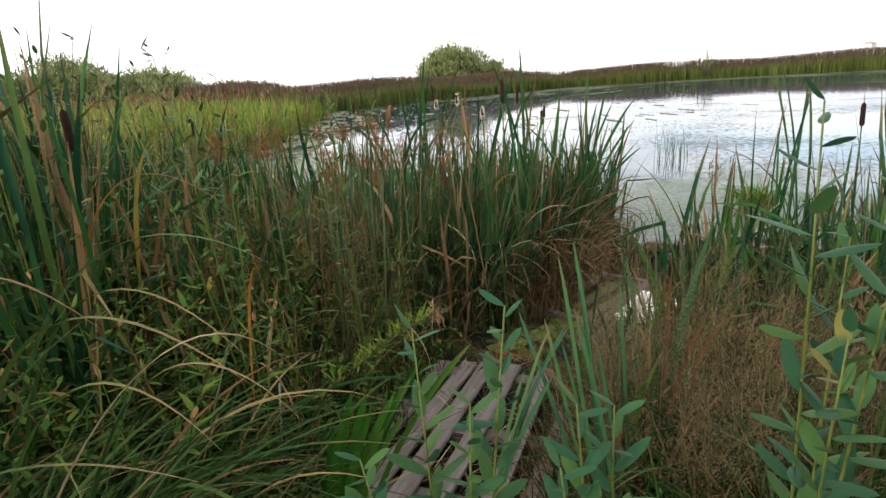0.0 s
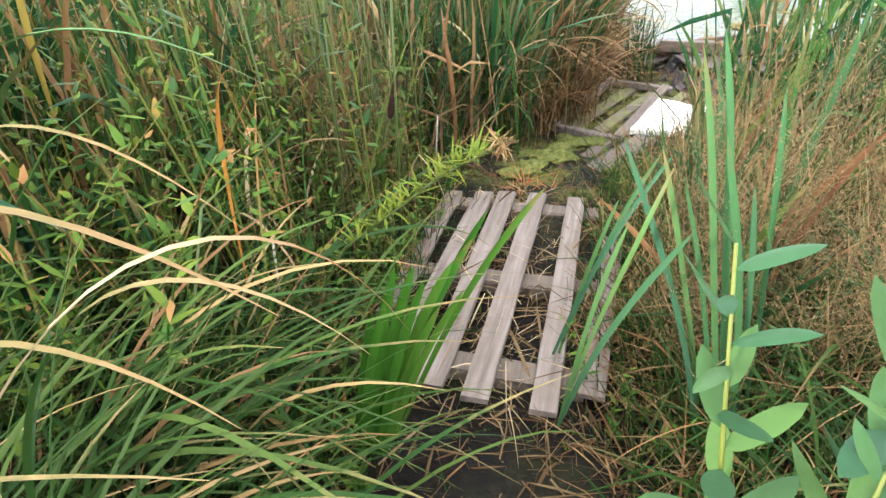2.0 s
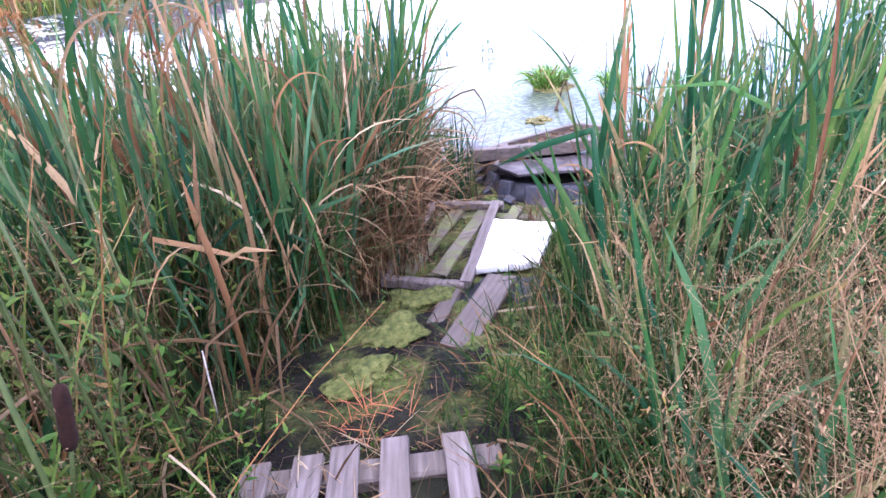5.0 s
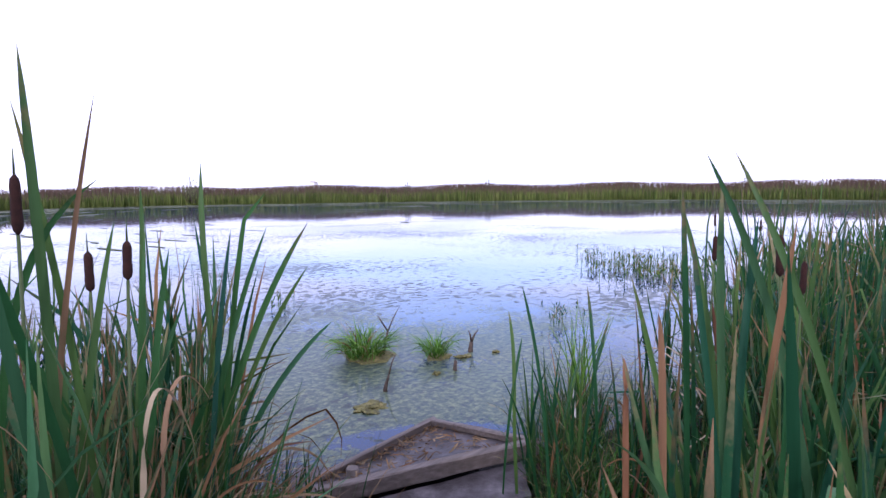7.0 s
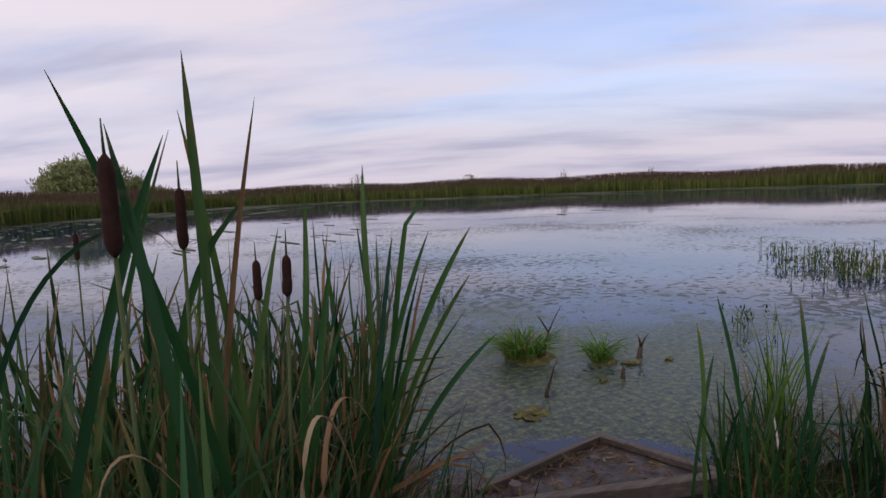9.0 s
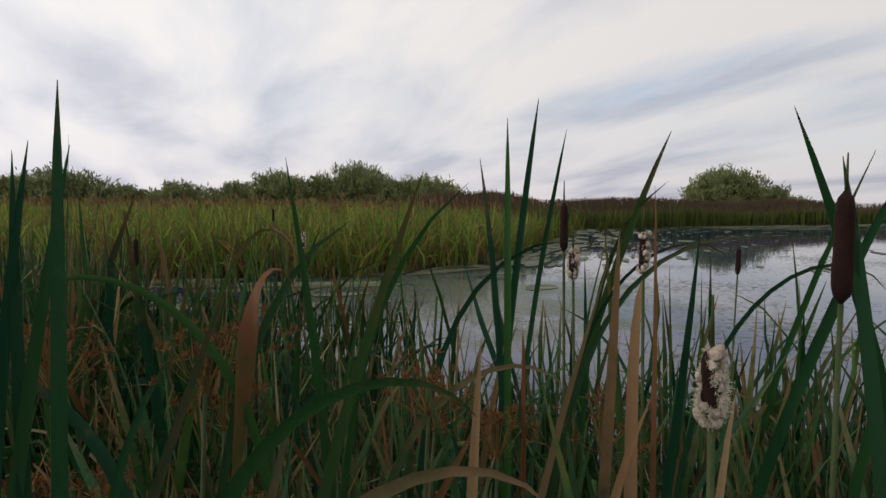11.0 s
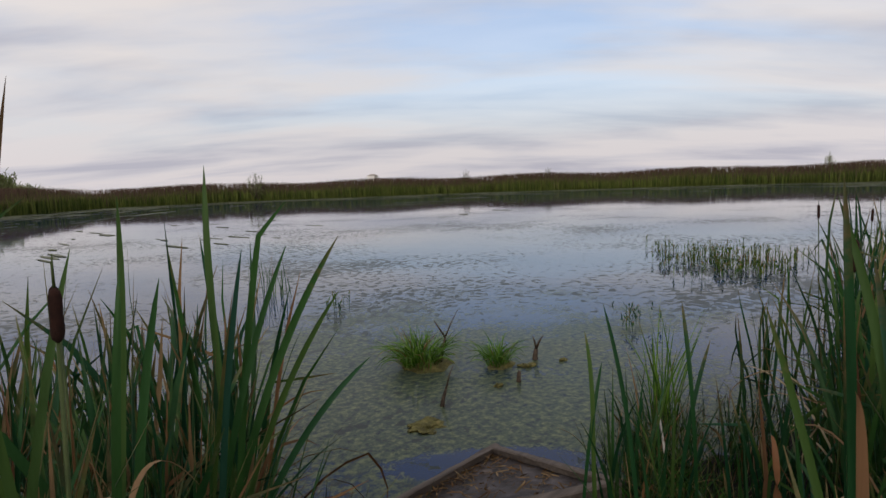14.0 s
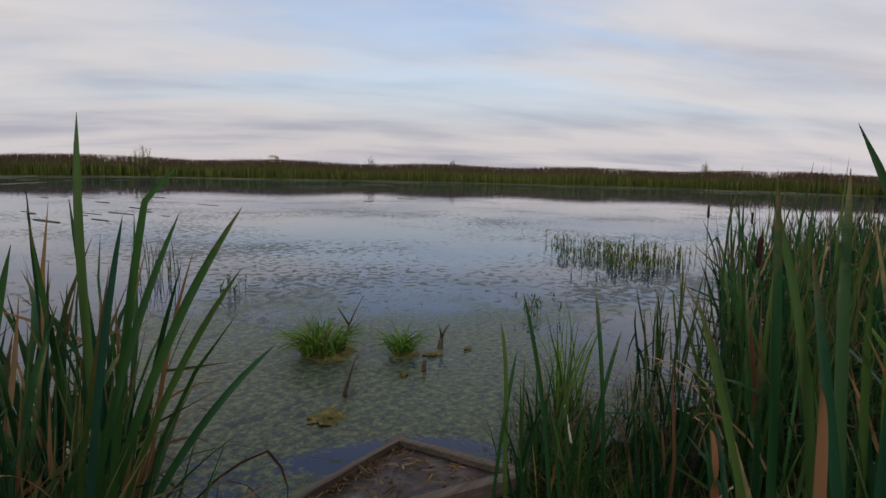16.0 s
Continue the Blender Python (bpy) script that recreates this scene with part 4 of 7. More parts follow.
# ---- the landing: pallets, planks, foam board, platform ----
def along_pose(a, b, z=0.0):
    """A pose at a with x towards b."""
    a, b = Vector(a), Vector(b)
    d = (b - a).normalized()
    up = Vector((0, 0, 1))
    y = up.cross(d).normalized()
    zz = d.cross(y)
    m = Matrix((d, y, zz)).transposed().to_4x4()
    m.translation = a + zz * z
    return m


def wooden_pallet():
    """Narrow grey slats on three cross bars; x runs along the slats, y across."""
    m = along_pose((-0.225, 2.38, 0.395), (0.175, 3.565, 0.315))
    ob = empty("wooden_pallet", m, "weathered grey wooden pallet lying on the damp path", "pallet")
    seed = 0
    for x in (0.17, 0.62, 1.17):
        bm = bmesh.new()
        board(bm, 0.70, 0.085, 0.05, pose(x, 0.03, -0.05, 0, 0, -90), 0.003, 0.004, 6, 90 + seed)
        part("cross_bar", bm, M_WOOD_DARK, ob)
        seed += 1
    for y, x0, x1, w, dz, yaw in ((-0.035, 0.30, 1.22, 0.075, -0.012, 1.0), (-0.15, 0.0, 1.21, 0.078, 0.0, -0.6), (-0.265, 0.02, 1.23, 0.078, 0.002, 0.3), (-0.395, 0.0, 1.24, 0.076, 0.001, 0.2), (-0.575, 0.0, 1.23, 0.072, 0.0, 0.9), (-0.69, 0.10, 0.95, 0.07, -0.016, -2.0)):
        bm = bmesh.new()
        board(bm, x1 - x0, w, 0.018, pose(x0, y, dz, 0, 0, yaw), 0.002, 0.004, 10, seed)
        part("slat", bm, M_WOOD, ob)
        seed += 1
    return ob


def frame_pallet():
    """A frame of rails lying over the slats of a second, mossy pallet."""
    NL, NR, FR, FL = (Vector(p) for p in ((0.892, 4.690, 0.07), (1.212, 4.420, 0.07), (1.785, 5.180, 0.075), (1.477, 5.415, 0.075)))
    ob = empty("frame_pallet", along_pose(NL, FL), "weathered grey wooden frame lying over a mossy pallet", "frame")
    inv = ob.matrix_basis.inverted()
    for a, b, w, t, name in ((NL, FL, 0.05, 0.035, "rail"), (NR, FR, 0.055, 0.035, "rail"), (NL, NR, 0.05, 0.05, "end_rail"), (FL, FR + (FR - FL) * 0.12, 0.05, 0.04, "end_rail")):
        bm = bmesh.new()
        mm = inv @ along_pose(a, b)
        lift = 0.018 if name == "rail" else 0
        board(bm, (b - a).length, w, t, mm @ pose(0, 0, lift), 0.003, 0.006, 8, int(w * 1000 + a.x * 100))
        part(name, bm, M_WOOD, ob)
    return ob


def mossy_pallet():
    ob = empty("mossy_pallet", pose(0.975, 4.631, 0.03), "sunken mossy wooden pallet with wet slats", "pallet")
    inv = ob.matrix_basis.inverted()
    for i, (a, b, w) in enumerate((((1.033, 4.755), (1.613, 5.337), 0.085), ((1.168, 4.650), (1.748, 5.232), 0.08), ((1.506, 4.726), (1.922, 5.146), 0.07), ((1.671, 4.631), (2.057, 5.013), 0.075))):
        bm = bmesh.new()
        A, B = Vector((*a, 0.035)), Vector((*b, 0.045))
        board(bm, (B - A).length, w, 0.02, inv @ along_pose(A, B), 0.004, 0.01, 8, 40 + i)
        part("slat", bm, M_WOOD_MOSS, ob)
    for i, (a, b) in enumerate((((0.965, 4.841), (1.458, 4.535)), ((1.458, 5.394), (2.038, 4.936)))):
        bm = bmesh.new()
        A, B = Vector((*a, 0.01)), Vector((*b, 0.01))
        board(bm, (B - A).length, 0.08, 0.03, inv @ along_pose(A, B), 0.004, 0.01, 6, 50 + i)
        part("cross_bar", bm, M_WOOD_MOSS, ob)
    return ob


def single_plank():
    a, b = Vector((0.782, 3.771, 0.14)), Vector((1.381, 4.373, 0.085))
    bm = bmesh.new()
    board(bm, (b - a).length, 0.14, 0.045, Matrix(), 0.004, 0.012, 10, 61)
    ob = part("plank", bm, M_WOOD_DARK)
    ob.matrix_basis = along_pose(a, b)
    tagged(ob, "thick damp wooden plank bridging the wet path", "plank")
    a, b = Vector((0.859, 4.077, 0.09)), Vector((1.168, 4.439, 0.06))
    bm = bmesh.new()
    board(bm, (b - a).length, 0.07, 0.03, Matrix(), 0.004, 0.012, 6, 62)
    ob = part("plank", bm, M_WOOD_DARK)
    ob.matrix_basis = along_pose(a, b)
    tagged(ob, "dark wet board lying beside the thick plank", "plank")


def foam_board():
    """A slab with crumbled edges."""
    corners = [Vector(p) for p in ((1.308, 4.525), (1.651, 4.974), (1.917, 4.726), (1.613, 4.401))]
    r = random.Random(5)
    rim = []
    for a, b in zip(corners, corners[1:] + corners[:1]):
        for i in range(14):
            k = i / 14
            rim.append(a.lerp(b, k) + Vector((r.uniform(-1, 1), r.uniform(-1, 1))) * (0.009 if i else 0.004))
    c = sum(rim, Vector((0, 0))) / len(rim)
    bm = bmesh.new()
    rings = []
    for z, k in ((0.0, 0.985), (0.012, 1.0), (0.034, 0.995), (0.040, 0.975), (0.041, 0.7), (0.041, 0.35)):
        rings.append([bm.verts.new((*(c + (p - c) * k), z + r.uniform(-0.0015, 0.0015) + 0.02 * (p.x - 1.6))) for p in rim])
    n = len(rim)
    for a, b in zip(rings, rings[1:]):
        for i in range(n):
            bm.faces.new((a[i], a[(i + 1) % n], b[(i + 1) % n], b[i]))
    bm.faces.new(rings[-1])
    bm.faces.new(list(reversed(rings[0])))
    bmesh.ops.recalc_face_normals(bm, faces=bm.faces)
    ob = part("foam_board", bm, M_FOAM)
    ob.matrix_basis = pose(0, 0, 0.06)
    tagged(ob, "white foam insulation board with crumbled edges lying on the pallet", "foam board")


def tyre(m, R, label, lugs, size):
    """A worn tyre lying on its side, with slanting lugs round the tread."""
    ob = empty("tyre", m, label, "tyre", "old tyres under the landing")
    bm = bmesh.new()
    n = 72
    prof = [(-0.28, 0.0), (-0.10, -0.03), (0.0, 0.02), (0.03, 0.08), (0.0, 0.15), (-0.10, 0.185), (-0.20, 0.17), (-0.28, 0.13)]
    rings = []
    for i in range(n):
        a = i * math.tau / n
        rings.append([bm.verts.new(((R + p) * math.cos(a), (R + p) * math.sin(a), z)) for p, z in prof])
    for i in range(n):
        a, b = rings[i], rings[(i + 1) % n]
        for k in range(len(prof)):
            f = bm.faces.new((a[k], b[k], b[(k + 1) % len(prof)], a[(k + 1) % len(prof)]))
            f.smooth = True
    bmesh.ops.recalc_face_normals(bm, faces=bm.faces)
    part("casing", bm, M_RUBBER, ob)
    lug = bmesh.new()
    board(lug, size, size * 0.42, size * 0.26, pose(-0.55 * size, 0, 0, 0, 0, 0), 0.004, 0.005, 3, 3)
    first = None
    for i in range(lugs):
        a = i * 360 / lugs
        up = i % 2
        m = pose(0, 0, 0, 0, 0, a) @ pose(R + 0.015, 0, 0.045 + 0.065 * up, 0, 62 if up else 118, 22 if up else -22)
        if first is None:
            first = part("lug", lug, M_LUG, ob)
            first.matrix_basis = m
        else:
            o = new("lug", first.data)
            o.parent = ob
            o.matrix_basis = m
    return ob


def platform():
    """A worn hatch: a thin panel with raised rims, one corner towards the water, and a lower board before it."""
    ob = empty("wooden_platform", pose(2.521, 5.824, 0.2), "worn grey wooden platform with a raised rim above the water", "platform")
    inv = ob.matrix_basis.inverted()
    C, R, N, L = (Vector(p) for p in ((3.004, 6.063, 0.138), (3.01, 5.295, 0.235), (1.922, 5.738, 0.225), (1.709, 5.987, 0.10)))
    bm = bmesh.new()
    g = []
    r = random.Random(8)
    for i in range(13):
        row = []
        for j in range(7):
            u, v = i / 12, j / 6
            p = (L.lerp(C, u)).lerp(N.lerp(R, u), v) + Vector((0, 0, -0.012 * math.sin(u * math.pi) + r.uniform(-0.003, 0.003)))
            if i == 0:
                p += Vector((r.uniform(-0.04, 0.02), r.uniform(-0.02, 0.02), 0))
            row.append(bm.verts.new(inv @ p))
        g.append(row)
    top = [bm.faces.new((g[i][j], g[i][j + 1], g[i + 1][j + 1], g[i + 1][j])) for i in range(12) for j in range(6)]
    bmesh.ops.recalc_face_normals(bm, faces=bm.faces)
    ext = bmesh.ops.extrude_face_region(bm, geom=top)
    for v in (e for e in ext["geom"] if isinstance(e, bmesh.types.BMVert)):
        v.co.z -= 0.022
    bmesh.ops.recalc_face_normals(bm, faces=bm.faces)
    part("panel", bm, M_PANEL, ob)
    for a, b, w, t, z, name in ((L.lerp(C, 0.30), C, 0.035, 0.045, 0.02, "rim"), (C, R, 0.045, 0.04, 0.022, "rim"), (N, R, 0.055, 0.085, -0.008, "beam")):
        bm = bmesh.new()
        board(bm, (b - a).length + 0.03, w, t, inv @ along_pose(a, b) @ pose(0, 0, z), 0.004, 0.008, 10, int(a.x * 10 + w * 1000))
        part(name, bm, M_WOOD_DARK, ob)
    bm = bmesh.new()
    A, B, Cc, D = (Vector(p) for p in ((1.999, 5.643, 0.17), (2.965, 5.30, 0.165), (2.714, 5.10, 0.15), (2.057, 5.414, 0.155)))
    g = []
    for i in range(15):
        row = []
        for j in range(5):
            u, v = i / 14, j / 4
            p = A.lerp(B, u).lerp(D.lerp(Cc, u), v) + Vector((0, 0, r.uniform(-0.003, 0.003)))
            if j == 4:
                p += Vector((r.uniform(-0.012, 0.012), r.uniform(-0.03, 0.02), -0.006))
            row.append(bm.verts.new(inv @ p))
        g.append(row)
    top = [bm.faces.new((g[i][j], g[i][j + 1], g[i + 1][j + 1], g[i + 1][j])) for i in range(14) for j in range(4)]
    bmesh.ops.recalc_face_normals(bm, faces=bm.faces)
    ext = bmesh.ops.extrude_face_region(bm, geom=top)
    for v in (e for e in ext["geom"] if isinstance(e, bmesh.types.BMVert)):
        v.co.z -= 0.016
    bmesh.ops.recalc_face_normals(bm, faces=bm.faces)
    part("board", bm, M_PANEL, ob, "splintered flat board below the beam")
    A, B = Vector((1.60, 5.66, 0.12)), Vector((2.22, 6.10, 0.11))
    bm = bmesh.new()
    board(bm, (B - A).length, 0.34, 0.02, inv @ along_pose(A, B), 0.006, 0.03, 10, 77)
    part("board", bm, M_PANEL, ob, "low worn board half covered by dry grass")
    for x, y, h in ((2.810, 5.920, 0.5), (2.231, 5.872, 0.55), (2.859, 5.605, 0.5)):
        bm = bmesh.new()
        tube(bm, [inv @ Vector((x, y, -0.35)), inv @ Vector((x, y, -0.35 + h))], [0.035, 0.032], 8)
        part("post", bm, M_WOOD_DARK, ob)
    return ob


wooden_pallet(), frame_pallet(), mossy_pallet(), single_plank(), foam_board(), platform()
tyre(pose(2.42, 5.50, -0.10), 0.46, "old black tractor tyre half sunk under the platform", 28, 0.20)
tyre(pose(1.30, 4.17, -0.118, 3, -5, 0), 0.30, "black car tyre sunk in the mud under the plank", 30, 0.09)

# ---- single cattails ----
def reed_leaves(ob, leaves, z=None, material=None):
    """Each leaf a part: (x, y, length, azimuth, tilt, width in mm, dryness)."""
    inv = ob.matrix_basis.inverted()
    o = np.array(inv.translation)
    for i, (x, y, h, az, tilt, w, dry) in enumerate(leaves):
        g = float(land(x, y)) if z is None else z
        r = np.random.default_rng(abs(int(x * 1000)) * 7 + int(h * 1000) + i)
        tau = radians(tilt)
        by_path = z is not None and z > 0.2
        ex, ey = (0.05, 1.45) if by_path else (0.6, 3.8)
        twist = r.normal(0, 0.3 if by_path else 0.8)
        chance = random.Random(int(x * 1000) * 31 + int(y * 1000))
        bowed = not by_path and h < 1.85 and x < 0.85 and chance.random() < 0.4
        facing = radians(az) - math.atan2(ey - y, ex - x) + r.normal(0, 0.2) - 1.1 * twist
        arr = blade_arrays(np.array([[x, y, g - 0.02]]) + o, [h], [radians(az)], [(0.7 if by_path else 0.4) * tau], [(0.75 if by_path else 1.68) * tau + (chance.uniform(0.7, 1.6) if bowed else 0.0)], [(min(max(w, 17), 24) if by_path else min(max(w * 1.1, 16), 24)) / 1000 * ((0.95 if material is M_FRESH else 0.62) if by_path else 0.7 if dry > 0.75 else r.uniform(0.62, 0.9))], [min(dry, 0.6) - 0.2 + r.uniform(-0.1, 0.17)], 24, 7.0 if bowed else 1.8, [twist], 0.32, (np.array([r.uniform(0.86, 0.94)]), np.array([r.uniform(0.5, 1.6) if r.random() < 0.08 and dry < 0.6 and h < 1.75 and not by_path else 0.0])), 0.05, 16.0, turn=facing, sway=(np.array([abs(r.normal(0, 0.012))]), np.array([r.uniform(0, 6.28)])))
        blade_part("leaf", arr, material or (M_CATTAIL_PALE_LIT if z is not None and z > 0.2 else M_CATTAIL), ob, "brown dried leaf" if dry > 0.75 else "")


def spike_mesh(length, radius):
    bm = bmesh.new()
    n, sides = 14, 12
    r = random.Random(int(length * 1000))
    rings = []
    for i in range(n + 1):
        s = i / n
        rad = 0.92 * radius * (1 - abs(2 * s - 1) ** 5) ** 0.5 * (1.03 - 0.12 * s + 0.05 * math.sin(s * 9)) + 0.002
        rings.append([bm.verts.new((rad * (1 + r.uniform(-0.04, 0.04)) * math.cos(k * math.tau / sides), rad * (1 + r.uniform(-0.04, 0.04)) * math.sin(k * math.tau / sides), s * length)) for k in range(sides)])
    for a, b in zip(rings, rings[1:]):
        for k in range(sides):
            f = bm.faces.new((a[k], a[(k + 1) % sides], b[(k + 1) % sides], b[k]))
            f.smooth = True
    bm.faces.new(list(reversed(rings[0])))
    bm.faces.new(rings[-1])
    return bm


def slot(s_, a):
    # the split in the wool where the dark core shows
    return (np.cos(a + 1.9 + 1.6 * (s_ - 0.6)) > 0.55 + 0.2 * np.sin(s_ * 23)) & (np.abs(s_ - 0.62) < 0.36)


def fluff_radius(s_, a, radius, seed):
    return radius * (1.12 - 0.3 * s_) * (0.5 + 0.5 * np.sin(s_ * 6 + 2.3 * np.sin(a * 2 + seed) + np.cos(a)) ** 2) * np.sqrt(np.maximum(1.04 - np.abs(2 * s_ - 1) ** 3, 0.02))


def fluff_core(length, radius, seed):
    """The matted wool: torn lumps round the core, open on one side."""
    r = random.Random(seed)
    bm = bmesh.new()
    for i in range(46):
        at = r.uniform(0.03, 0.98)
        a = r.uniform(0, math.tau)
        if slot(np.float64(at), np.float64(a)):
            continue
        size = radius * r.uniform(0.22, 0.46)
        made = bmesh.ops.create_icosphere(bm, subdivisions=2, radius=1.0)["verts"]
        c = Vector((math.cos(a), math.sin(a), 0)) * radius * r.uniform(0.3, 0.95) + Vector((0, 0, at * length))
        for v in made:
            k = 1 + 0.6 * noise.noise(v.co * 1.3 + Vector((i * 3.7, seed, 0)))
            v.co = c + Vector((v.co.x * size * k, v.co.y * size * k, v.co.z * size * k * 1.3))
    for f in bm.faces:
        f.smooth = True
    return bm


def fluff_arrays(length, radius, n, seed):
    """Fine seed hairs standing off the wool."""
    r = np.random.default_rng(seed)
    s = r.uniform(0, 1, n)
    a = r.uniform(0, math.tau, n)
    keep = ~slot(s, a + r.normal(0, 0.12, n))
    s, a = s[keep], a[keep]
    n = len(s)
    rad = fluff_radius(s, a, radius, seed) * r.uniform(0.55, 0.95, n)
    P = np.stack([rad * np.cos(a), rad * np.sin(a), s * length], -1)
    return blade_arrays(P, radius * 0.4 * r.uniform(0.3, 1.2, n) ** 1.5, a + r.normal(0, 0.8, n), r.uniform(0.5, 2.4, n), r.normal(0, 1.2, n), np.full(n, 0.0006), np.zeros(n), 2, 1.5, r.normal(0, 1, n), 0.2, None, 0.4)


M_FLUFF_HAIR = leaf_mat("seed_fluff_hair", [(0.62, 0.55, 0.47), (0.70, 0.63, 0.55), (0.76, 0.70, 0.62), (0.66, 0.58, 0.49)], DRY, 0.9, 0.35)


def cattail(base, top, length, radius, leaves=(), fluffy=0, label="", bare=0.05):
    """A stem with its brown spike; top is the spike's lower end."""
    B, T = Vector((*base, float(land(*base)) - 0.02)), Vector(top)
    ob = empty("cattail", pose(*B), label, "cattail", "cattails in the reed bed")
    d = T - B
    axis_ = (d + Vector((0, 0, d.length * 0.4))).normalized()
    bm = bmesh.new()
    pts = [Vector((0, 0, 0)), d * 0.35 + Vector((0, 0, 0.01)), d * 0.7, d]
    tube(bm, pts, [0.006, 0.005, 0.0042, 0.0035], 6)
    tube(bm, [d + axis_ * length, d + axis_ * (length + bare)], [0.0025, 0.001], 5)
    part("stem", bm, M_STEM, ob)
    q = axis_.to_track_quat("Z", "Y").to_matrix().to_4x4()
    sp = part("spike", spike_mesh(length, radius), M_SPIKE, ob)
    sp.matrix_basis = Matrix.Translation(d) @ q
    if fluffy:
        fl = blade_part("seed_fluff", fluff_arrays(length, radius * 1.75, fluffy, abs(int(base[0] * 100)) + 9), M_FLUFF_HAIR, ob, "pale bursting seed fluff")
        fl.matrix_basis = Matrix.Translation(d) @ q
        wool = part("wool", fluff_core(length, radius * 1.6, abs(int(base[0] * 100)) + 9), M_FLUFF, ob, "matted pale wool split to the dark core")
        wool.matrix_basis = Matrix.Translation(d) @ q
    if leaves:
        reed_leaves(ob, leaves)
    return ob


BROWN = "cattail with a velvety dark brown spike"
PALE = "cattail gone to seed with pale woolly fluff"
cattail((0.632, 4.735), (0.612, 4.708, 1.575), 0.155, 0.0118, label="cattail with a thick velvety dark brown spike")
cattail((0.97, 5.38), (0.957, 5.345, 1.365), 0.115, 0.0112, label=BROWN)
cattail((0.74, 5.16), (0.73, 4.92, 1.56), 0.12, 0.009, label=BROWN)
cattail((0.505, 4.463), (0.465, 4.343, 1.506), 0.072, 0.0085, fluffy=14000, label=PALE)
cattail((0.188, 5.107), (0.158, 5.057, 1.540), 0.07, 0.009, fluffy=3500, label=PALE)
cattail((0.341, 5.087), (0.311, 5.037, 1.563), 0.09, 0.008, fluffy=3500, label=PALE)
cattail((0.155, 5.108), (0.135, 5.058, 1.603), 0.11, 0.008, label=BROWN)
cattail((0.857, 4.915), (0.907, 4.865, 1.454), 0.085, 0.0085, label=BROWN)
cattail((2.52, 3.95), (2.50, 4.0, 1.36), 0.13, 0.012, label=BROWN)
cattail((2.85, 4.05), (2.80, 4.0, 1.26), 0.12, 0.010, label=BROWN)
cattail((3.3, 4.5), (3.25, 4.45, 1.30), 0.12, 0.010, label=BROWN)
cattail((-0.25, 3.35), (-0.045, 3.16, 0.82), 0.16, 0.012, label=BROWN)
cattail((1.32, 2.05), (1.27, 1.87, 1.56), 0.15, 0.0125, label="cattail with a thick reddish brown spike beside the willow")
cattail((-0.95, 2.7), (-0.86, 2.5, 1.60), 0.13, 0.012, label=BROWN)
_r = random.Random(3)
for _ in range(5):
    x, y = _r.uniform(-3.2, 1.2), _r.uniform(5.3, 8.2)
    cattail((x, y), (x + _r.uniform(-0.08, 0.08), y + _r.uniform(-0.08, 0.08), _r.uniform(1.15, 1.55)), 0.12, 0.0095, fluffy=700 if _r.random() < 0.25 else 0, label=BROWN)
for _ in range(2):
    x, y = _r.uniform(3.6, 7.5), _r.uniform(3.8, 5.6)
    cattail((x, y), (x + _r.uniform(-0.08, 0.08), y + _r.uniform(-0.08, 0.08), _r.uniform(1.1, 1.45)), 0.12, 0.010, label=BROWN)


def clump(name, leaves, label, z=None, material=None):
    x, y = leaves[0][0], leaves[0][1]
    ob = empty(name, pose(x, y, float(land(x, y)) if z is None else z), label, "cattail", "leafy cattail shoots")
    reed_leaves(ob, leaves, z, material)
    return ob


clump("cattail_shoot", [(-0.09, 4.03, 1.83, 125, 3.9, 21, 0.2), (-0.25, 4.02, 1.77, 66, 5.0, 14, 0.2), (-0.15, 4.05, 1.76, 135, 3.7, 16, 0.2), (-0.29, 4.02, 1.77, 61, 4.7, 14, 0.2)], "upright cattail shoot with long blue-green leaves", 0.03)
clump("cattail_shoot", [(-0.29, 4.16, 1.78, -151, 2.1, 16, 0.2), (-0.28, 4.17, 1.76, -155, 3.3, 14, 0.2), (-0.27, 3.93, 1.78, 94, 3.2, 17, 0.2), (-0.27, 4.0, 1.76, 152, 2.4, 15, 0.2)], "upright cattail shoot with long blue-green leaves", 0.03)
clump("cattail_shoot", [(-0.18, 4.28, 1.75, 72, 4.1, 16, 0.2), (0.07, 4.4, 1.76, -134, 4.3, 13, 0.2), (-0.02, 3.82, 1.67, 72, 11.4, 16, 0.2), (-0.08, 4.47, 1.77, 26, 3.5, 13, 0.2)], "leaning cattail shoot with fresh green leaves", 0.03)
clump("cattail_shoot", [(-0.08, 4.14, 1.78, 47, 10.5, 20, 0.2), (-0.04, 4.03, 1.64, 120, 8.5, 17, 0.2), (-0.13, 3.71, 1.66, 100, 10.5, 16, 0.2), (0.21, 3.96, 1.59, 121, 10.8, 14, 0.2)], "cattail shoot with green and browning leaves", 0.03)
clump("cattail_shoot", [(0.1, 4.83, 1.87, 137, 1.3, 20, 0.2), (-0.04, 4.99, 1.93, -13, 4.2, 18, 0.2), (-0.03, 5.09, 1.88, -4, 5.0, 14, 0.2), (-0.03, 5.12, 1.91, 0, 11.4, 19, 0.2), (0.38, 4.47, 1.69, 93, 3.8, 22, 1.1)], "tall cattail shoot with narrow pointed leaves", 0.03)
clump("cattail_shoot", [(0.34, 4.17, 1.69, 69, 8.1, 19, 0.2), (0.31, 4.07, 1.58, 105, 10.8, 15, 0.7), (0.14, 5.22, 1.82, -30, 1.0, 15, 0.2), (0.12, 4.92, 1.8, -148, 4.5, 12, 0.2), (-0.13, 4.8, 1.77, 16, 3.1, 9, 0.2)], "cattail shoot with green and rusty brown leaves", 0.03)
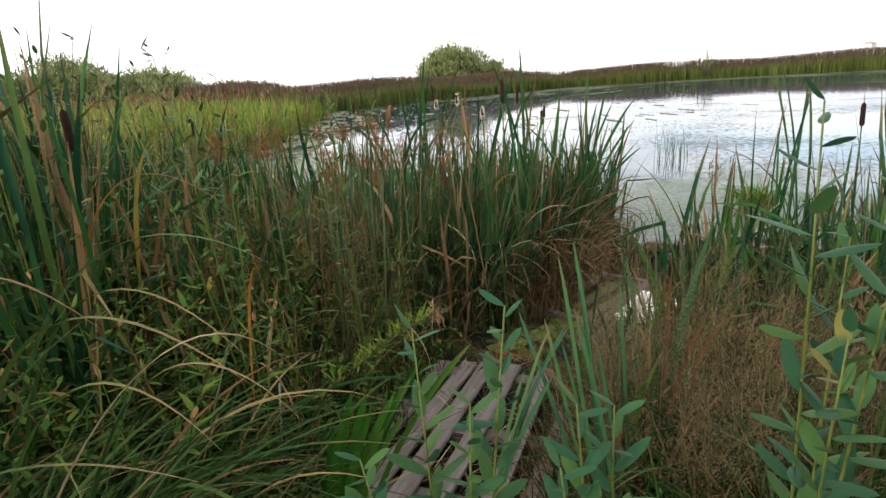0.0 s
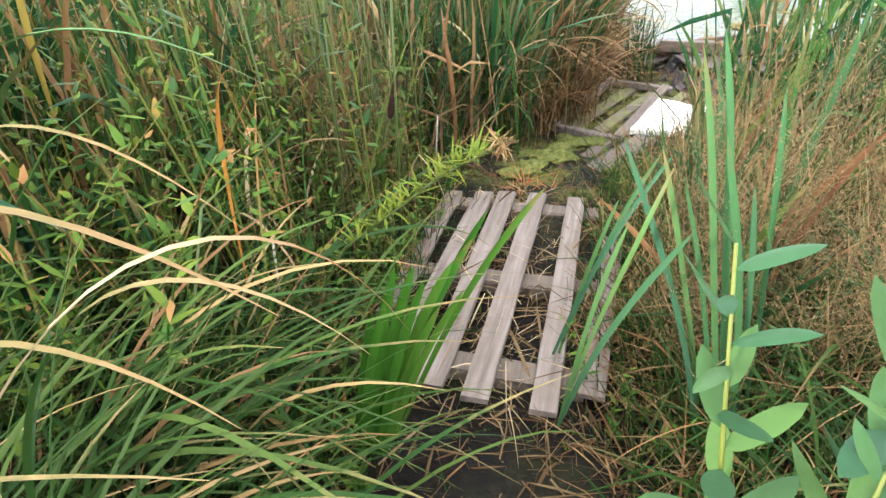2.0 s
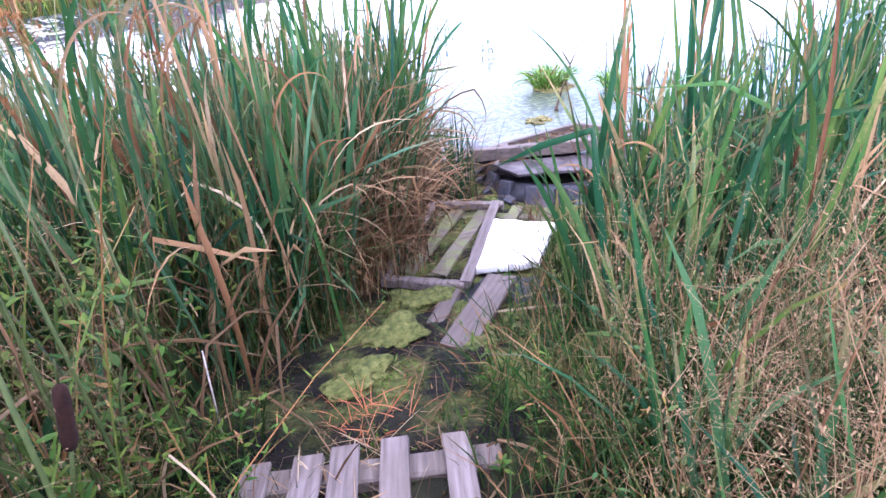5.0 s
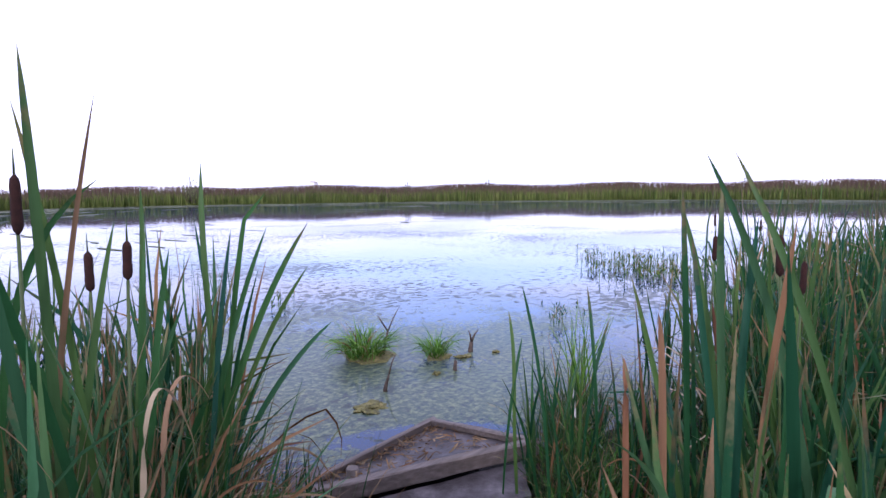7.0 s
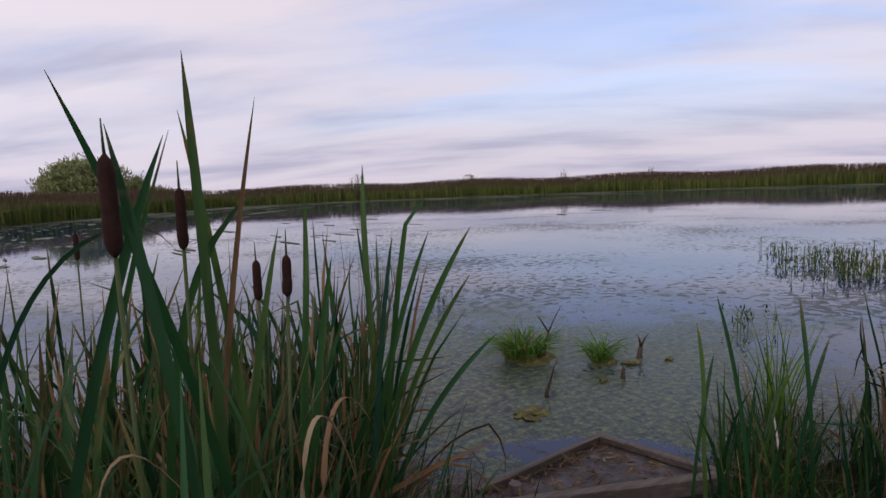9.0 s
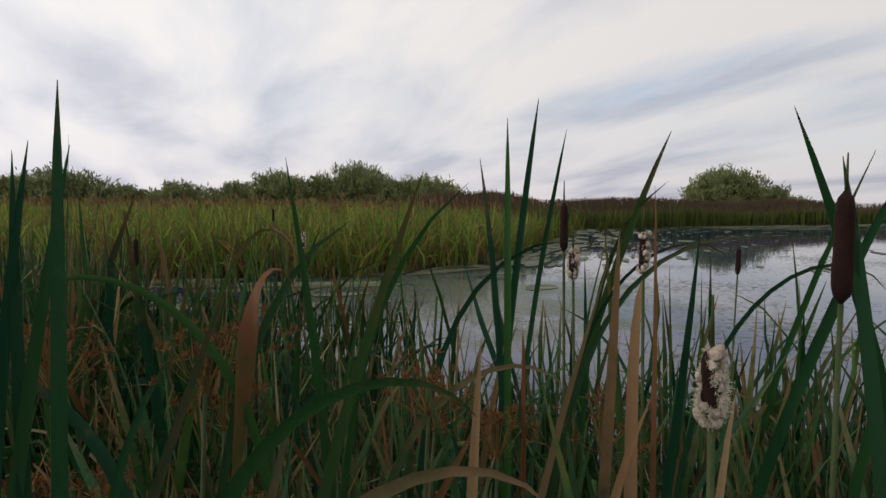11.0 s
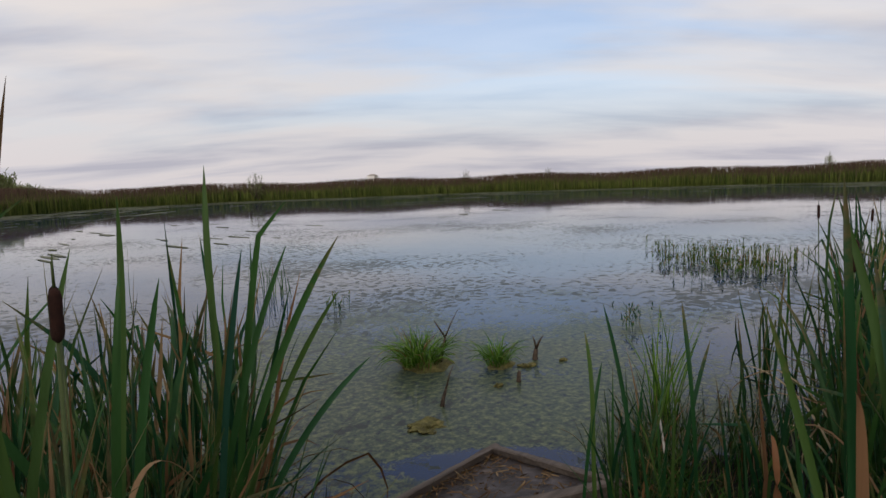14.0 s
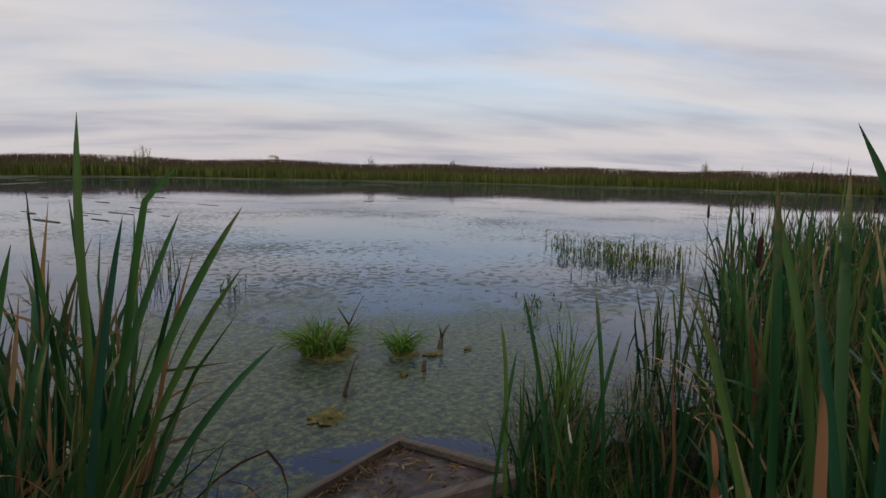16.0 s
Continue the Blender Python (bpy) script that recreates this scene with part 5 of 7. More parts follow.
clump("cattail_shoot", [(0.89, 4.91, 1.89, -153, 11.8, 24, 0.2), (0.79, 5.0, 1.93, -121, 1.9, 21, 0.2), (0.89, 4.98, 1.83, -179, 4.7, 19, 0.2), (0.72, 5.05, 1.86, -35, 6.3, 16, 0.9)], "tall fan of broad green cattail leaves", 0.03)
clump("cattail_shoot", [(0.77, 4.75, 1.78, 164, 5.0, 24, 0.2), (0.36, 4.85, 1.8, -2, 11.1, 23, 0.2), (0.61, 4.96, 1.73, 2, 7.1, 21, 0.2), (0.3, 4.42, 1.68, 81, 5.7, 20, 0.8)], "crossing green cattail leaves beside the water", 0.03)
clump("cattail_shoot", [(0.13, 4.84, 1.79, 13, 6.3, 15, 0.2), (0.58, 4.16, 1.56, 146, 10.9, 15, 0.2), (0.45, 4.14, 1.58, 83, 10.8, 13, 1.2), (0.34, 4.1, 1.57, 78, 10.8, 14, 1.2)], "dead tan and green cattail leaves standing upright", 0.03)
clump("cattail_shoot", [(1.3, 5.3, 1.74, 68, 4.6, 27, 0.2), (1.26, 5.32, 1.69, 16, 7.6, 27, 0.2), (1.19, 5.4, 1.61, -9, 17.4, 30, 0.2), (1.21, 5.43, 1.45, -9, 19.1, 27, 0.2), (1.18, 5.42, 1.31, -15, 25.9, 27, 0.2), (1.15, 5.3, 1.56, 8, 13.5, 20, 0.2), (1.18, 5.23, 1.53, 32, 9.2, 23, 0.2), (1.32, 5.32, 1.55, 86, 6.4, 20, 0.2)], "spreading fan of dark green cattail leaves at the water", 0.03)
clump("cattail_shoot", [(0.94, 5.06, 1.54, 51, 7.5, 23, 0.2), (1.0, 5.23, 1.66, 58, 4.1, 18, 0.2), (0.97, 5.15, 1.49, 35, 9.3, 21, 0.2), (0.74, 5.02, 1.59, 28, 9.4, 22, 0.2)], "cattail shoot with dark green leaves", 0.03)
clump("cattail_shoot", [(2.55, 4.85, 1.22, 70, 12.0, 31, 0.2), (2.67, 5.13, 1.04, 55, 13.0, 40, 0.2), (2.61, 5.18, 0.92, 13, 14.8, 34, 0.2), (3.0, 4.88, 1.15, 48, 10.7, 29, 0.2), (2.95, 4.96, 1.0, -9, 13.0, 35, 0.2)], "young cattail shoot beside the platform", 0.03)
clump("cattail_shoot", [(2.24, 4.15, 1.65, 44, 4.9, 33, 0.2), (2.14, 4.0, 1.66, 32, 5.9, 42, 0.2), (2.28, 4.05, 1.62, 77, 8.1, 30, 0.2), (2.12, 3.71, 1.77, 98, 12.7, 31, 0.2), (2.08, 3.59, 1.78, 102, 13.3, 32, 0.2)], "tall leaning fan of green cattail leaves", 0.03)
clump("cattail_shoot", [(2.18, 4.08, 1.39, 72, 12.5, 33, 0.2), (1.86, 3.88, 1.56, -5, 6.3, 29, 1.0), (2.03, 3.97, 1.56, 1, 6.4, 30, 0.2), (2.02, 3.94, 1.52, 53, 9.0, 33, 0.2)], "cattail shoot with one rust coloured leaf", 0.03)
clump("cattail_shoot", [(0.38, 2.4, 0.68, 5, 23.8, 18, 0.2), (0.41, 2.43, 0.65, 13, 22.5, 16, 0.2), (0.4, 2.4, 0.51, 29, 20.2, 14, 0.2)], "slanting pale green cattail leaves across the pallet", 0.38)
clump("cattail_shoot", [(-0.11, 2.11, 0.56, 6, 12.2, 24, 0.2), (-0.1, 2.12, 0.54, 13, 15.6, 24, 0.2), (-0.09, 2.11, 0.53, 5, 16.6, 22, 0.2), (-0.09, 2.13, 0.56, 10, 22.6, 24, 0.2), (-0.08, 2.14, 0.6, 12, 24.6, 22, 0.2), (-0.07, 2.14, 0.66, 18, 25.8, 20, 0.2), (-0.13, 2.11, 0.5, -10, 13.0, 20, 0.2), (-0.14, 2.12, 0.46, -14, 11.2, 20, 0.2), (-0.08, 2.11, 0.46, 11, 21.9, 22, 0.2), (-0.05, 2.16, 0.72, 23, 36.6, 20, 0.2), (-0.07, 2.12, 0.5, 10, 25.4, 20, 0.2)], "bright green cattail shoot in front of the pallet", 0.42, M_FRESH)
clump("cattail_shoot", [(0.69, 2.03, 0.93, 119, 16.2, 24, 0.2), (0.71, 2.05, 0.95, 113, 15.8, 26, 0.2), (0.72, 2.03, 0.79, 130, 12.9, 26, 0.2), (0.74, 2.06, 0.69, 141, 8.9, 20, 0.2), (0.66, 2.05, 0.78, 126, 23.6, 22, 0.2), (0.67, 2.07, 0.74, 123, 18.9, 20, 0.2), (0.75, 2.05, 0.84, 91, 13.9, 20, 0.2), (0.69, 2.06, 0.68, 121, 18.4, 18, 0.2)], "broad pale green cattail shoot beside the path", 0.40, M_CATTAIL_PALE_LIT)
clump("cattail_shoot", [(0.35, 2.16, 0.66, -29, 18.3, 22, 0.2), (0.35, 2.16, 0.72, 18, 17.5, 18, 0.2), (0.35, 2.16, 0.58, 21, 14.2, 16, 0.2)], "slanting pale green cattail leaves beside the pallet", 0.40, M_CATTAIL_PALE_LIT)


def arched_leaf(apex, az, drop, width, dry, label):
    """A cattail leaf that stands up and curls over near its tip."""
    x, y, z = apex
    g = float(land(x, y))
    h = (z - g) * 1.02 + drop * 0.7
    a = radians(az)
    k = 0.05 * h + 0.02
    base = (x - k * math.cos(a), y - k * math.sin(a), g - 0.02)
    ob = empty("cattail_leaf", pose(*base), label, "cattail", "curled cattail leaves")
    arr = blade_arrays(np.zeros((1, 3)), [h], [a], [0.02], [2.5], [width], [dry * 0.55], 44, 7.0, [0.5], 0.32, None, 0.05, 8.0, turn=0.9)
    blade_part("leaf", arr, M_CATTAIL, ob)


arched_leaf((0.025, 4.173, 1.656), 34, 0.10, 0.020, 0.15, "green cattail leaf curling over")
arched_leaf((0.136, 4.106, 1.628), 34, 0.07, 0.021, 0.55, "cattail leaf with a curled brown tip")
arched_leaf((-0.198, 4.186, 1.662), 214, 0.09, 0.018, 0.30, "green cattail leaf curling over")
arched_leaf((-0.143, 4.332, 1.753), 214, 0.10, 0.014, 0.10, "dark cattail leaf curling over")
arched_leaf((0.015, 3.897, 1.553), 34, 0.08, 0.010, 0.80, "dry brown cattail leaf curling over")
arched_leaf((0.305, 4.278, 1.508), 34, 0.14, 0.010, 0.90, "dry tan cattail leaf curling over")
arched_leaf((0.218, 4.180, 1.496), 34, 0.08, 0.010, 0.90, "dry tan cattail leaf curling over")
arched_leaf((0.410, 4.311, 1.550), 214, 0.10, 0.010, 0.90, "dry tan cattail leaf curling over")
arched_leaf((0.035, 4.523, 1.619), 34, 0.05, 0.016, 0.50, "cattail leaf with a curled brown tip")
arched_leaf((0.464, 4.834, 1.774), 34, 0.10, 0.012, 0.20, "dark cattail leaf curling over")
arched_leaf((0.225, 5.011, 1.807), 34, 0.08, 0.010, 0.20, "thin cattail leaf curling over")
arched_leaf((0.691, 4.402, 0.955), -40, 0.12, 0.010, 0.90, "dry pale cattail leaf curling over")
arched_leaf((0.607, 4.432, 1.300), 140, 0.12, 0.010, 0.90, "dry pale cattail leaf curling over")
arched_leaf((1.014, 4.797, 1.058), -40, 0.10, 0.010, 0.80, "dry pale cattail leaf curling over")
arched_leaf((2.024, 4.161, 0.961), 140, 0.10, 0.010, 0.80, "dry pale cattail leaf curling over")
arched_leaf((1.739, 3.782, 0.972), 140, 0.10, 0.014, 0.40, "cattail leaf with a curled tip")
arched_leaf((1.375, 3.680, 0.898), 140, 0.10, 0.010, 0.90, "dry pale cattail leaf curling over")
arched_leaf((0.520, 4.231, 1.284), -40, 0.10, 0.010, 0.90, "dry pale cattail leaf curling over")
arched_leaf((0.607, 4.325, 0.996), -40, 0.10, 0.010, 0.90, "dry pale cattail leaf curling over")
arched_leaf((1.565, 3.599, 0.960), 140, 0.10, 0.014, 0.60, "cattail leaf with a curled tip")

# ---- far landscape ----
def bush(name, x, y, width, top, label, seed, shoots=110, per=30, mat_=None, base=0.3):
    """Many stems fanning out of one foot, leafy to their tips, with an uneven outline."""
    r = np.random.default_rng(seed)
    per = int(per * 1.25)
    ob = empty(name, pose(x, y, base), label, "bush" if name != "tree" else "tree")
    bm = bmesh.new()
    tips = []
    for i in range(shoots):
        a, k = r.uniform(0, math.tau), r.uniform(0, 1) ** 0.6
        lump = 0.82 + 0.18 * math.sin(a * 3 + seed) + r.normal(0, 0.06)
        out = k * width / 2 * lump
        h = (top - base) * math.sqrt(max(0.05, 1 - (k * 0.93) ** 2.2)) * r.uniform(0.82, 1.06)
        p0 = Vector((r.normal(0, width * 0.12), r.normal(0, width * 0.12), 0))
        p2 = Vector((out * math.cos(a), out * math.sin(a), h))
        p1 = p0.lerp(p2, 0.5) + Vector((0.2 * out * math.cos(a), 0.2 * out * math.sin(a), 0.12 * h))
        tips.append((p0, p1, p2))
        if i < 26:
            tube(bm, [p0, p1, p2], [0.07 * width / 8 + 0.01, 0.04 * width / 8 + 0.006, 0.008], 4, False)
    part("limb", bm, M_BARK, ob)
    P0, P1, P2 = (np.array([t[i] for t in tips]) for i in range(3))
    s = r.uniform(0.12, 1.0, (shoots, per, 1)) ** 0.8
    P = ((1 - s) ** 2 * P0[:, None] + 2 * s * (1 - s) * P1[:, None] + s ** 2 * P2[:, None] + r.normal(0, 0.035 * width, (shoots, per, 3)) * (0.4 + 0.6 * (1 - s))).reshape(-1, 3)
    P[:, 2] = np.maximum(P[:, 2], 0.05)
    m = len(P)
    q = width / 9
    q = min(q, 1.1)
    arr = blade_arrays(P, r.uniform(0.25, 0.7, m) * q, r.uniform(0, math.tau, m), r.uniform(0.0, 1.2, m), r.uniform(0, 0.8, m), r.uniform(0.09, 0.20, m) * q, r.uniform(0, 0.55, m), 2, 1.5, r.normal(0, 1.4, m), 0.2, None, 0.15, 2.0)
    blade_part("crown", arr, mat_ or M_BUSH, ob)
    return ob


WILLOWS = "rounded grey-green willow bush beyond the reeds"
bush("willow_bush", -0.6, 90, 14.5, 6.6, "broad rounded willow bush beyond the far shore", 1, 202, 52)
bush("willow_bush", -43.5, 66, 15.9, 6.7, WILLOWS, 2, 175, 46)
bush("willow_bush", -51, 59.5, 14.5, 5.5, WILLOWS, 3, 162, 44)
bush("willow_bush", -36, 71, 15.9, 5.2, WILLOWS, 4, 162, 44)
bush("willow_bush", -58.5, 52, 13.0, 4.0, WILLOWS, 5, 121, 39)
bush("willow_bush", -66, 42, 14.5, 5.3, WILLOWS, 6, 162, 41)
bush("willow_bush", -71.5, 33.5, 13.0, 5.5, WILLOWS, 7, 162, 41)
bush("willow_bush", -74, 24, 14.5, 5.6, WILLOWS, 8, 162, 39)
bush("willow_bush", -29, 77, 11.6, 3.2, "low willow scrub beyond the reeds", 9, 108, 33)
bush("willow_bush", -62, 47, 10.2, 3.4, "low willow scrub beyond the reeds", 10, 94, 33)
bush("willow_bush", -47, 63, 12, 4.8, WILLOWS, 21, 130, 34)
bush("willow_bush", -39.5, 70, 11, 5.0, WILLOWS, 22, 130, 34)
bush("willow_bush", -69, 38, 11, 4.6, WILLOWS, 23, 120, 34)
bush("willow_bush", -55, 57, 10, 4.2, WILLOWS, 24, 110, 32)
bush("willow_bush", 6, 93, 9, 4.2, "low willow scrub beside the broad bush", 25, 90, 30)
bush("willow_bush", 116, -2, 14.0, 6.5, "dark rounded bush on the far bank", 12, 148, 41)
bush("tree", 143, 45, 3.0, 4.9, "small round dark tree standing alone on the plain", 13, 70, 26)
bush("shrub", 30.4, 75.5, 3.6, 3.5, "thin twiggy shrub above the reeds", 14, 40, 9)
bush("shrub", 56, 64, 2.4, 3.3, "thin twiggy shrub above the reeds", 15, 26, 8)
bush("shrub", 63, 55, 2.0, 3.3, "thin twiggy shrub above the reeds", 16, 24, 8)


def distant_building():
    ob = empty("distant_building", pose(331, 504, 0), "low pale building far across the plain", "building")
    bm = bmesh.new()
    bmesh.ops.create_cube(bm, size=1, matrix=pose(0, 0, 5.0, 0, 0, 35) @ Matrix.Diagonal((10, 8, 10.0, 1)))
    part("wall", bm, M_FOAM, ob)
    bm = bmesh.new()
    bmesh.ops.create_cone(bm, segments=4, radius1=9.5, radius2=3, depth=1.8, cap_ends=True, matrix=pose(0, 0, 10.9, 0, 0, 80) @ Matrix.Diagonal((1, 0.7, 1, 1)))
    part("roof", bm, M_PALE_STICK, ob)


distant_building()


def brown_plain():
    # the band of dry reeds that reaches from the far bank to the horizon
    n = 16000
    d = rng.uniform(84, 420, n) ** 1.0
    a = rng.uniform(radians(-20), radians(150), n)
    P = np.stack([d * np.cos(a), d * np.sin(a), np.full(n, 0.2)], -1)
    P = P[pond_distance(P[:, 0], P[:, 1]) > 4]
    m = len(P)
    far = np.hypot(P[:, 0], P[:, 1])
    return blade_arrays(P, rng.uniform(0.9, 1.2, m), rng.uniform(0, math.tau, m), rng.normal(0, 0.2, m), rng.uniform(0, 0.5, m), far * rng.uniform(0.0007, 0.0018, m), rng.uniform(0.7, 1.3, m), 2, 1.5, rng.normal(0, 1.5, m), 0.2, None, 0.15, 3.0)


stuff("dry_reed_plain", brown_plain(), M_REED_FAR, "brown dry reeds covering the plain", "reeds")

# ---- things on the water ----
def grass_tuft(x, y, width, height, n, label, seed):
    r = np.random.default_rng(seed)
    ob = empty("grass_tuft", pose(x, y, 0.0), label, "grass tuft", "grass tufts in the pond")
    bm = bmesh.new()
    bmesh.ops.create_icosphere(bm, subdivisions=3, radius=0.5)
    for v in bm.verts:
        k = 1 + 0.35 * noise.noise(v.co * 3 + Vector((seed, 0, 0)))
        v.co = Vector((v.co.x * width * 1.1 * k + width * 0.12, v.co.y * width * 0.85 * k - width * 0.09, max(v.co.z * 0.07 * k, -0.05)))
    part("root_clod", bm, M_MOSS, ob, "brown mossy root clod")
    rad = width * 0.36 * np.sqrt(r.uniform(0, 1, n))
    a = r.uniform(0, math.tau, n)
    P = np.stack([rad * np.cos(a), rad * np.sin(a), np.full(n, 0.005)], -1)
    az = a + r.normal(0, 0.7, n)
    arr = blade_arrays(P, height * r.uniform(0.7, 1.35, n), az, 0.05 + rad / width * 1.5, r.uniform(0.4, 2.4, n), r.uniform(0.007, 0.013, n), np.where(r.random(n) < 0.08, 1.2, r.uniform(0, 0.3, n)), 6, 1.4, r.normal(0, 0.6, n), 0.3)
    tagged(blade_part("grass", arr, M_TUFT, ob, "fresh bright green blades"), kind="stuff")
    return ob


M_TUFT = leaf_mat("tuft_grass", [(0.030, 0.085, 0.012), (0.065, 0.15, 0.018), (0.13, 0.24, 0.035)], DRY, 0.45, 0.3)
grass_tuft(3.93, 7.93, 0.46, 0.36, 300, "bright green grass tuft on a floating clod", 1)
grass_tuft(4.42, 7.42, 0.24, 0.29, 130, "small bright green grass tuft on a clod", 2)


def stump(x, y, h, rad, label, lean=0.1, seed=0, horns=2):
    ob = empty("stump", pose(x, y, -0.05), label, "stump", "stumps in the pond")
    r = random.Random(seed)
    bm = bmesh.new()
    pts = [(0, 0, 0), (lean * h * 0.4, 0.01, h * 0.5), (lean * h, 0, h)]
    tube(bm, pts, [rad, rad * 0.8, rad * 0.5], 9)
    for v in bm.verts:
        v.co += Vector((r.uniform(-1, 1), r.uniform(-1, 1), r.uniform(-1, 1))) * rad * 0.22
    part("trunk", bm, M_BARK, ob)
    for i in range(horns):
        a = r.uniform(0, math.tau)
        bm = bmesh.new()
        tube(bm, [pts[2], (lean * h + 0.03 * math.cos(a), 0.03 * math.sin(a), h * 1.5), (lean * h + 0.07 * math.cos(a), 0.07 * math.sin(a), h * 1.9)], [rad * 0.4, rad * 0.3, 0.003], 6)
        part("twig", bm, M_BARK, ob)


stump(4.80, 7.30, 0.15, 0.032, "short dark forked stump standing in the water", 0.1, 1)
stump(4.25, 7.00, 0.14, 0.026, "thin dark stump standing in the water", 0.0, 2, 0)
stump(3.45, 7.05, 0.18, 0.022, "pointed dark stick rising from a mossy mat", 0.25, 3, 1)


def forked_stick():
    ob = empty("forked_stick", pose(4.09, 7.83, 0.0), "bare forked twig sticking out of the tuft", "stick")
    bm = bmesh.new()
    tube(bm, [(0, 0, 0), (0.03, -0.01, 0.16), (0.05, -0.02, 0.25)], [0.014, 0.011, 0.010], 7)
    tube(bm, [(0.05, -0.02, 0.25), (-0.02, 0.0, 0.37), (-0.05, 0.01, 0.42)], [0.009, 0.007, 0.004], 6)
    tube(bm, [(0.05, -0.02, 0.25), (0.10, -0.05, 0.38), (0.15, -0.09, 0.50)], [0.009, 0.006, 0.003], 6)
    part("twig", bm, M_BARK, ob)


forked_stick()


def moss_mat(x, y, w, seed, z=0.0, material=None, label="floating mat of brownish green moss", group="floating mats"):
    bm = bmesh.new()
    bmesh.ops.create_icosphere(bm, subdivisions=4, radius=0.5)
    for v in bm.verts:
        k = max(0.25, 1 + 0.5 * noise.noise(v.co * 4 + Vector((seed * 3.1, 0, 0))) + 0.9 * noise.noise(v.co * 1.9 + Vector((0, seed * 5.3, 0))))
        v.co = Vector((v.co.x * w * k, v.co.y * w * 0.75 * k, v.co.z * 0.05 * k + 0.012 * noise.noise(v.co * 22)))
    for f in bm.faces:
        f.smooth = True
    ob = part("moss_mat", bm, material or M_MOSS)
    ob.matrix_basis = pose(x, y, z)
    tagged(ob, label, "moss mat", group)


for i, (x, y, w) in enumerate(((3.15, 6.85, 0.26), (4.60, 7.22, 0.16), (4.05, 7.05, 0.09), (4.95, 7.1, 0.08), (2.84, 6.20, 0.20))):
    moss_mat(x, y, w, i)
for i, (x, y, w) in enumerate(((1.62, 4.22, 0.30), (1.92, 4.48, 0.36), (0.72, 4.12, 0.30), (0.98, 4.42, 0.26), (1.75, 4.05, 0.24), (2.1, 4.85, 0.34), (0.55, 3.85, 0.22))):
    moss_mat(x, y, w, 30 + i, float(land(x, y)) + 0.012, M_MOSS_GREEN, "cushion of yellow-green moss on the wet mud", "moss cushions on the mud")


def water_plants(n, inside, rng, h=(0.12, 0.34)):
    P = inside(n)
    m = len(P)
    H = rng.uniform(*h, m)
    az = rng.uniform(0, math.tau, m)
    sets = [blade_arrays(P, H, az, rng.uniform(0, 0.15, m), rng.uniform(0, 0.25, m), rng.uniform(0.006, 0.011, m), rng.uniform(0, 0.6, m), 3, 1.5, 0.0, 0.3, None, 0.6)]
    for k in range(4):
        z = P + np.stack([np.zeros(m), np.zeros(m), H * (0.35 + 0.16 * k)], -1)
        sets.append(blade_arrays(z, rng.uniform(0.05, 0.11, m), rng.uniform(0, math.tau, m), rng.uniform(0.3, 1.2, m), rng.uniform(0, 0.7, m), rng.uniform(0.014, 0.026, m), rng.uniform(0, 0.6, m), 3, 1.5, 0.0, 0.3, None, 0.05, 2.0, 0.3))
    return join_arrays(sets)


def in_patch(n):
    c = np.array([(13.4, 11.4), (13.8, 7.6), (9.9, 7.0), (9.5, 8.7)])
    u, v = rng.beta(1.6, 1.6, n), rng.beta(1.6, 1.6, n)
    q = (c[0] * (1 - u)[:, None] + c[1] * u[:, None]) * (1 - v)[:, None] + (c[3] * (1 - u)[:, None] + c[2] * u[:, None]) * v[:, None]
    keep = np.sin(q[:, 0] * 4.1) + np.sin(q[:, 1] * 3.7 + q[:, 0]) + rng.normal(0, 0.8, n) > -0.4
    q = q[keep]
    return np.stack([q[:, 0], q[:, 1], np.full(len(q), -0.02)], -1)


def near_spot(x, y, s):
    return lambda n: np.stack([rng.normal(x, s, n), rng.normal(y, s, n), np.full(n, -0.02)], -1)


stuff("water_plants", water_plants(620, in_patch, rng), M_HERB, "patch of upright green water plants in the pond", "water plants")
stuff("water_plants", water_plants(9, near_spot(4.72, 10.6, 0.14), rng), M_CATTAIL, "few dark leaves standing in the water", "water plants")
stuff("water_plants", water_plants(14, near_spot(6.5, 7.35, 0.16), rng), M_CATTAIL, "few dark leaves standing in the water", "water plants")
stuff("water_grass", blade_arrays(near_spot(4.4, 12.3, 0.2)(36), rng.uniform(0.3, 0.8, 36), rng.uniform(0, 6.28, 36), rng.uniform(0, 0.3, 36), rng.uniform(0, 0.6, 36), rng.uniform(0.008, 0.014, 36), rng.uniform(0, 0.5, 36)), M_CATTAIL, "thin reed blades standing in the water", "reeds")

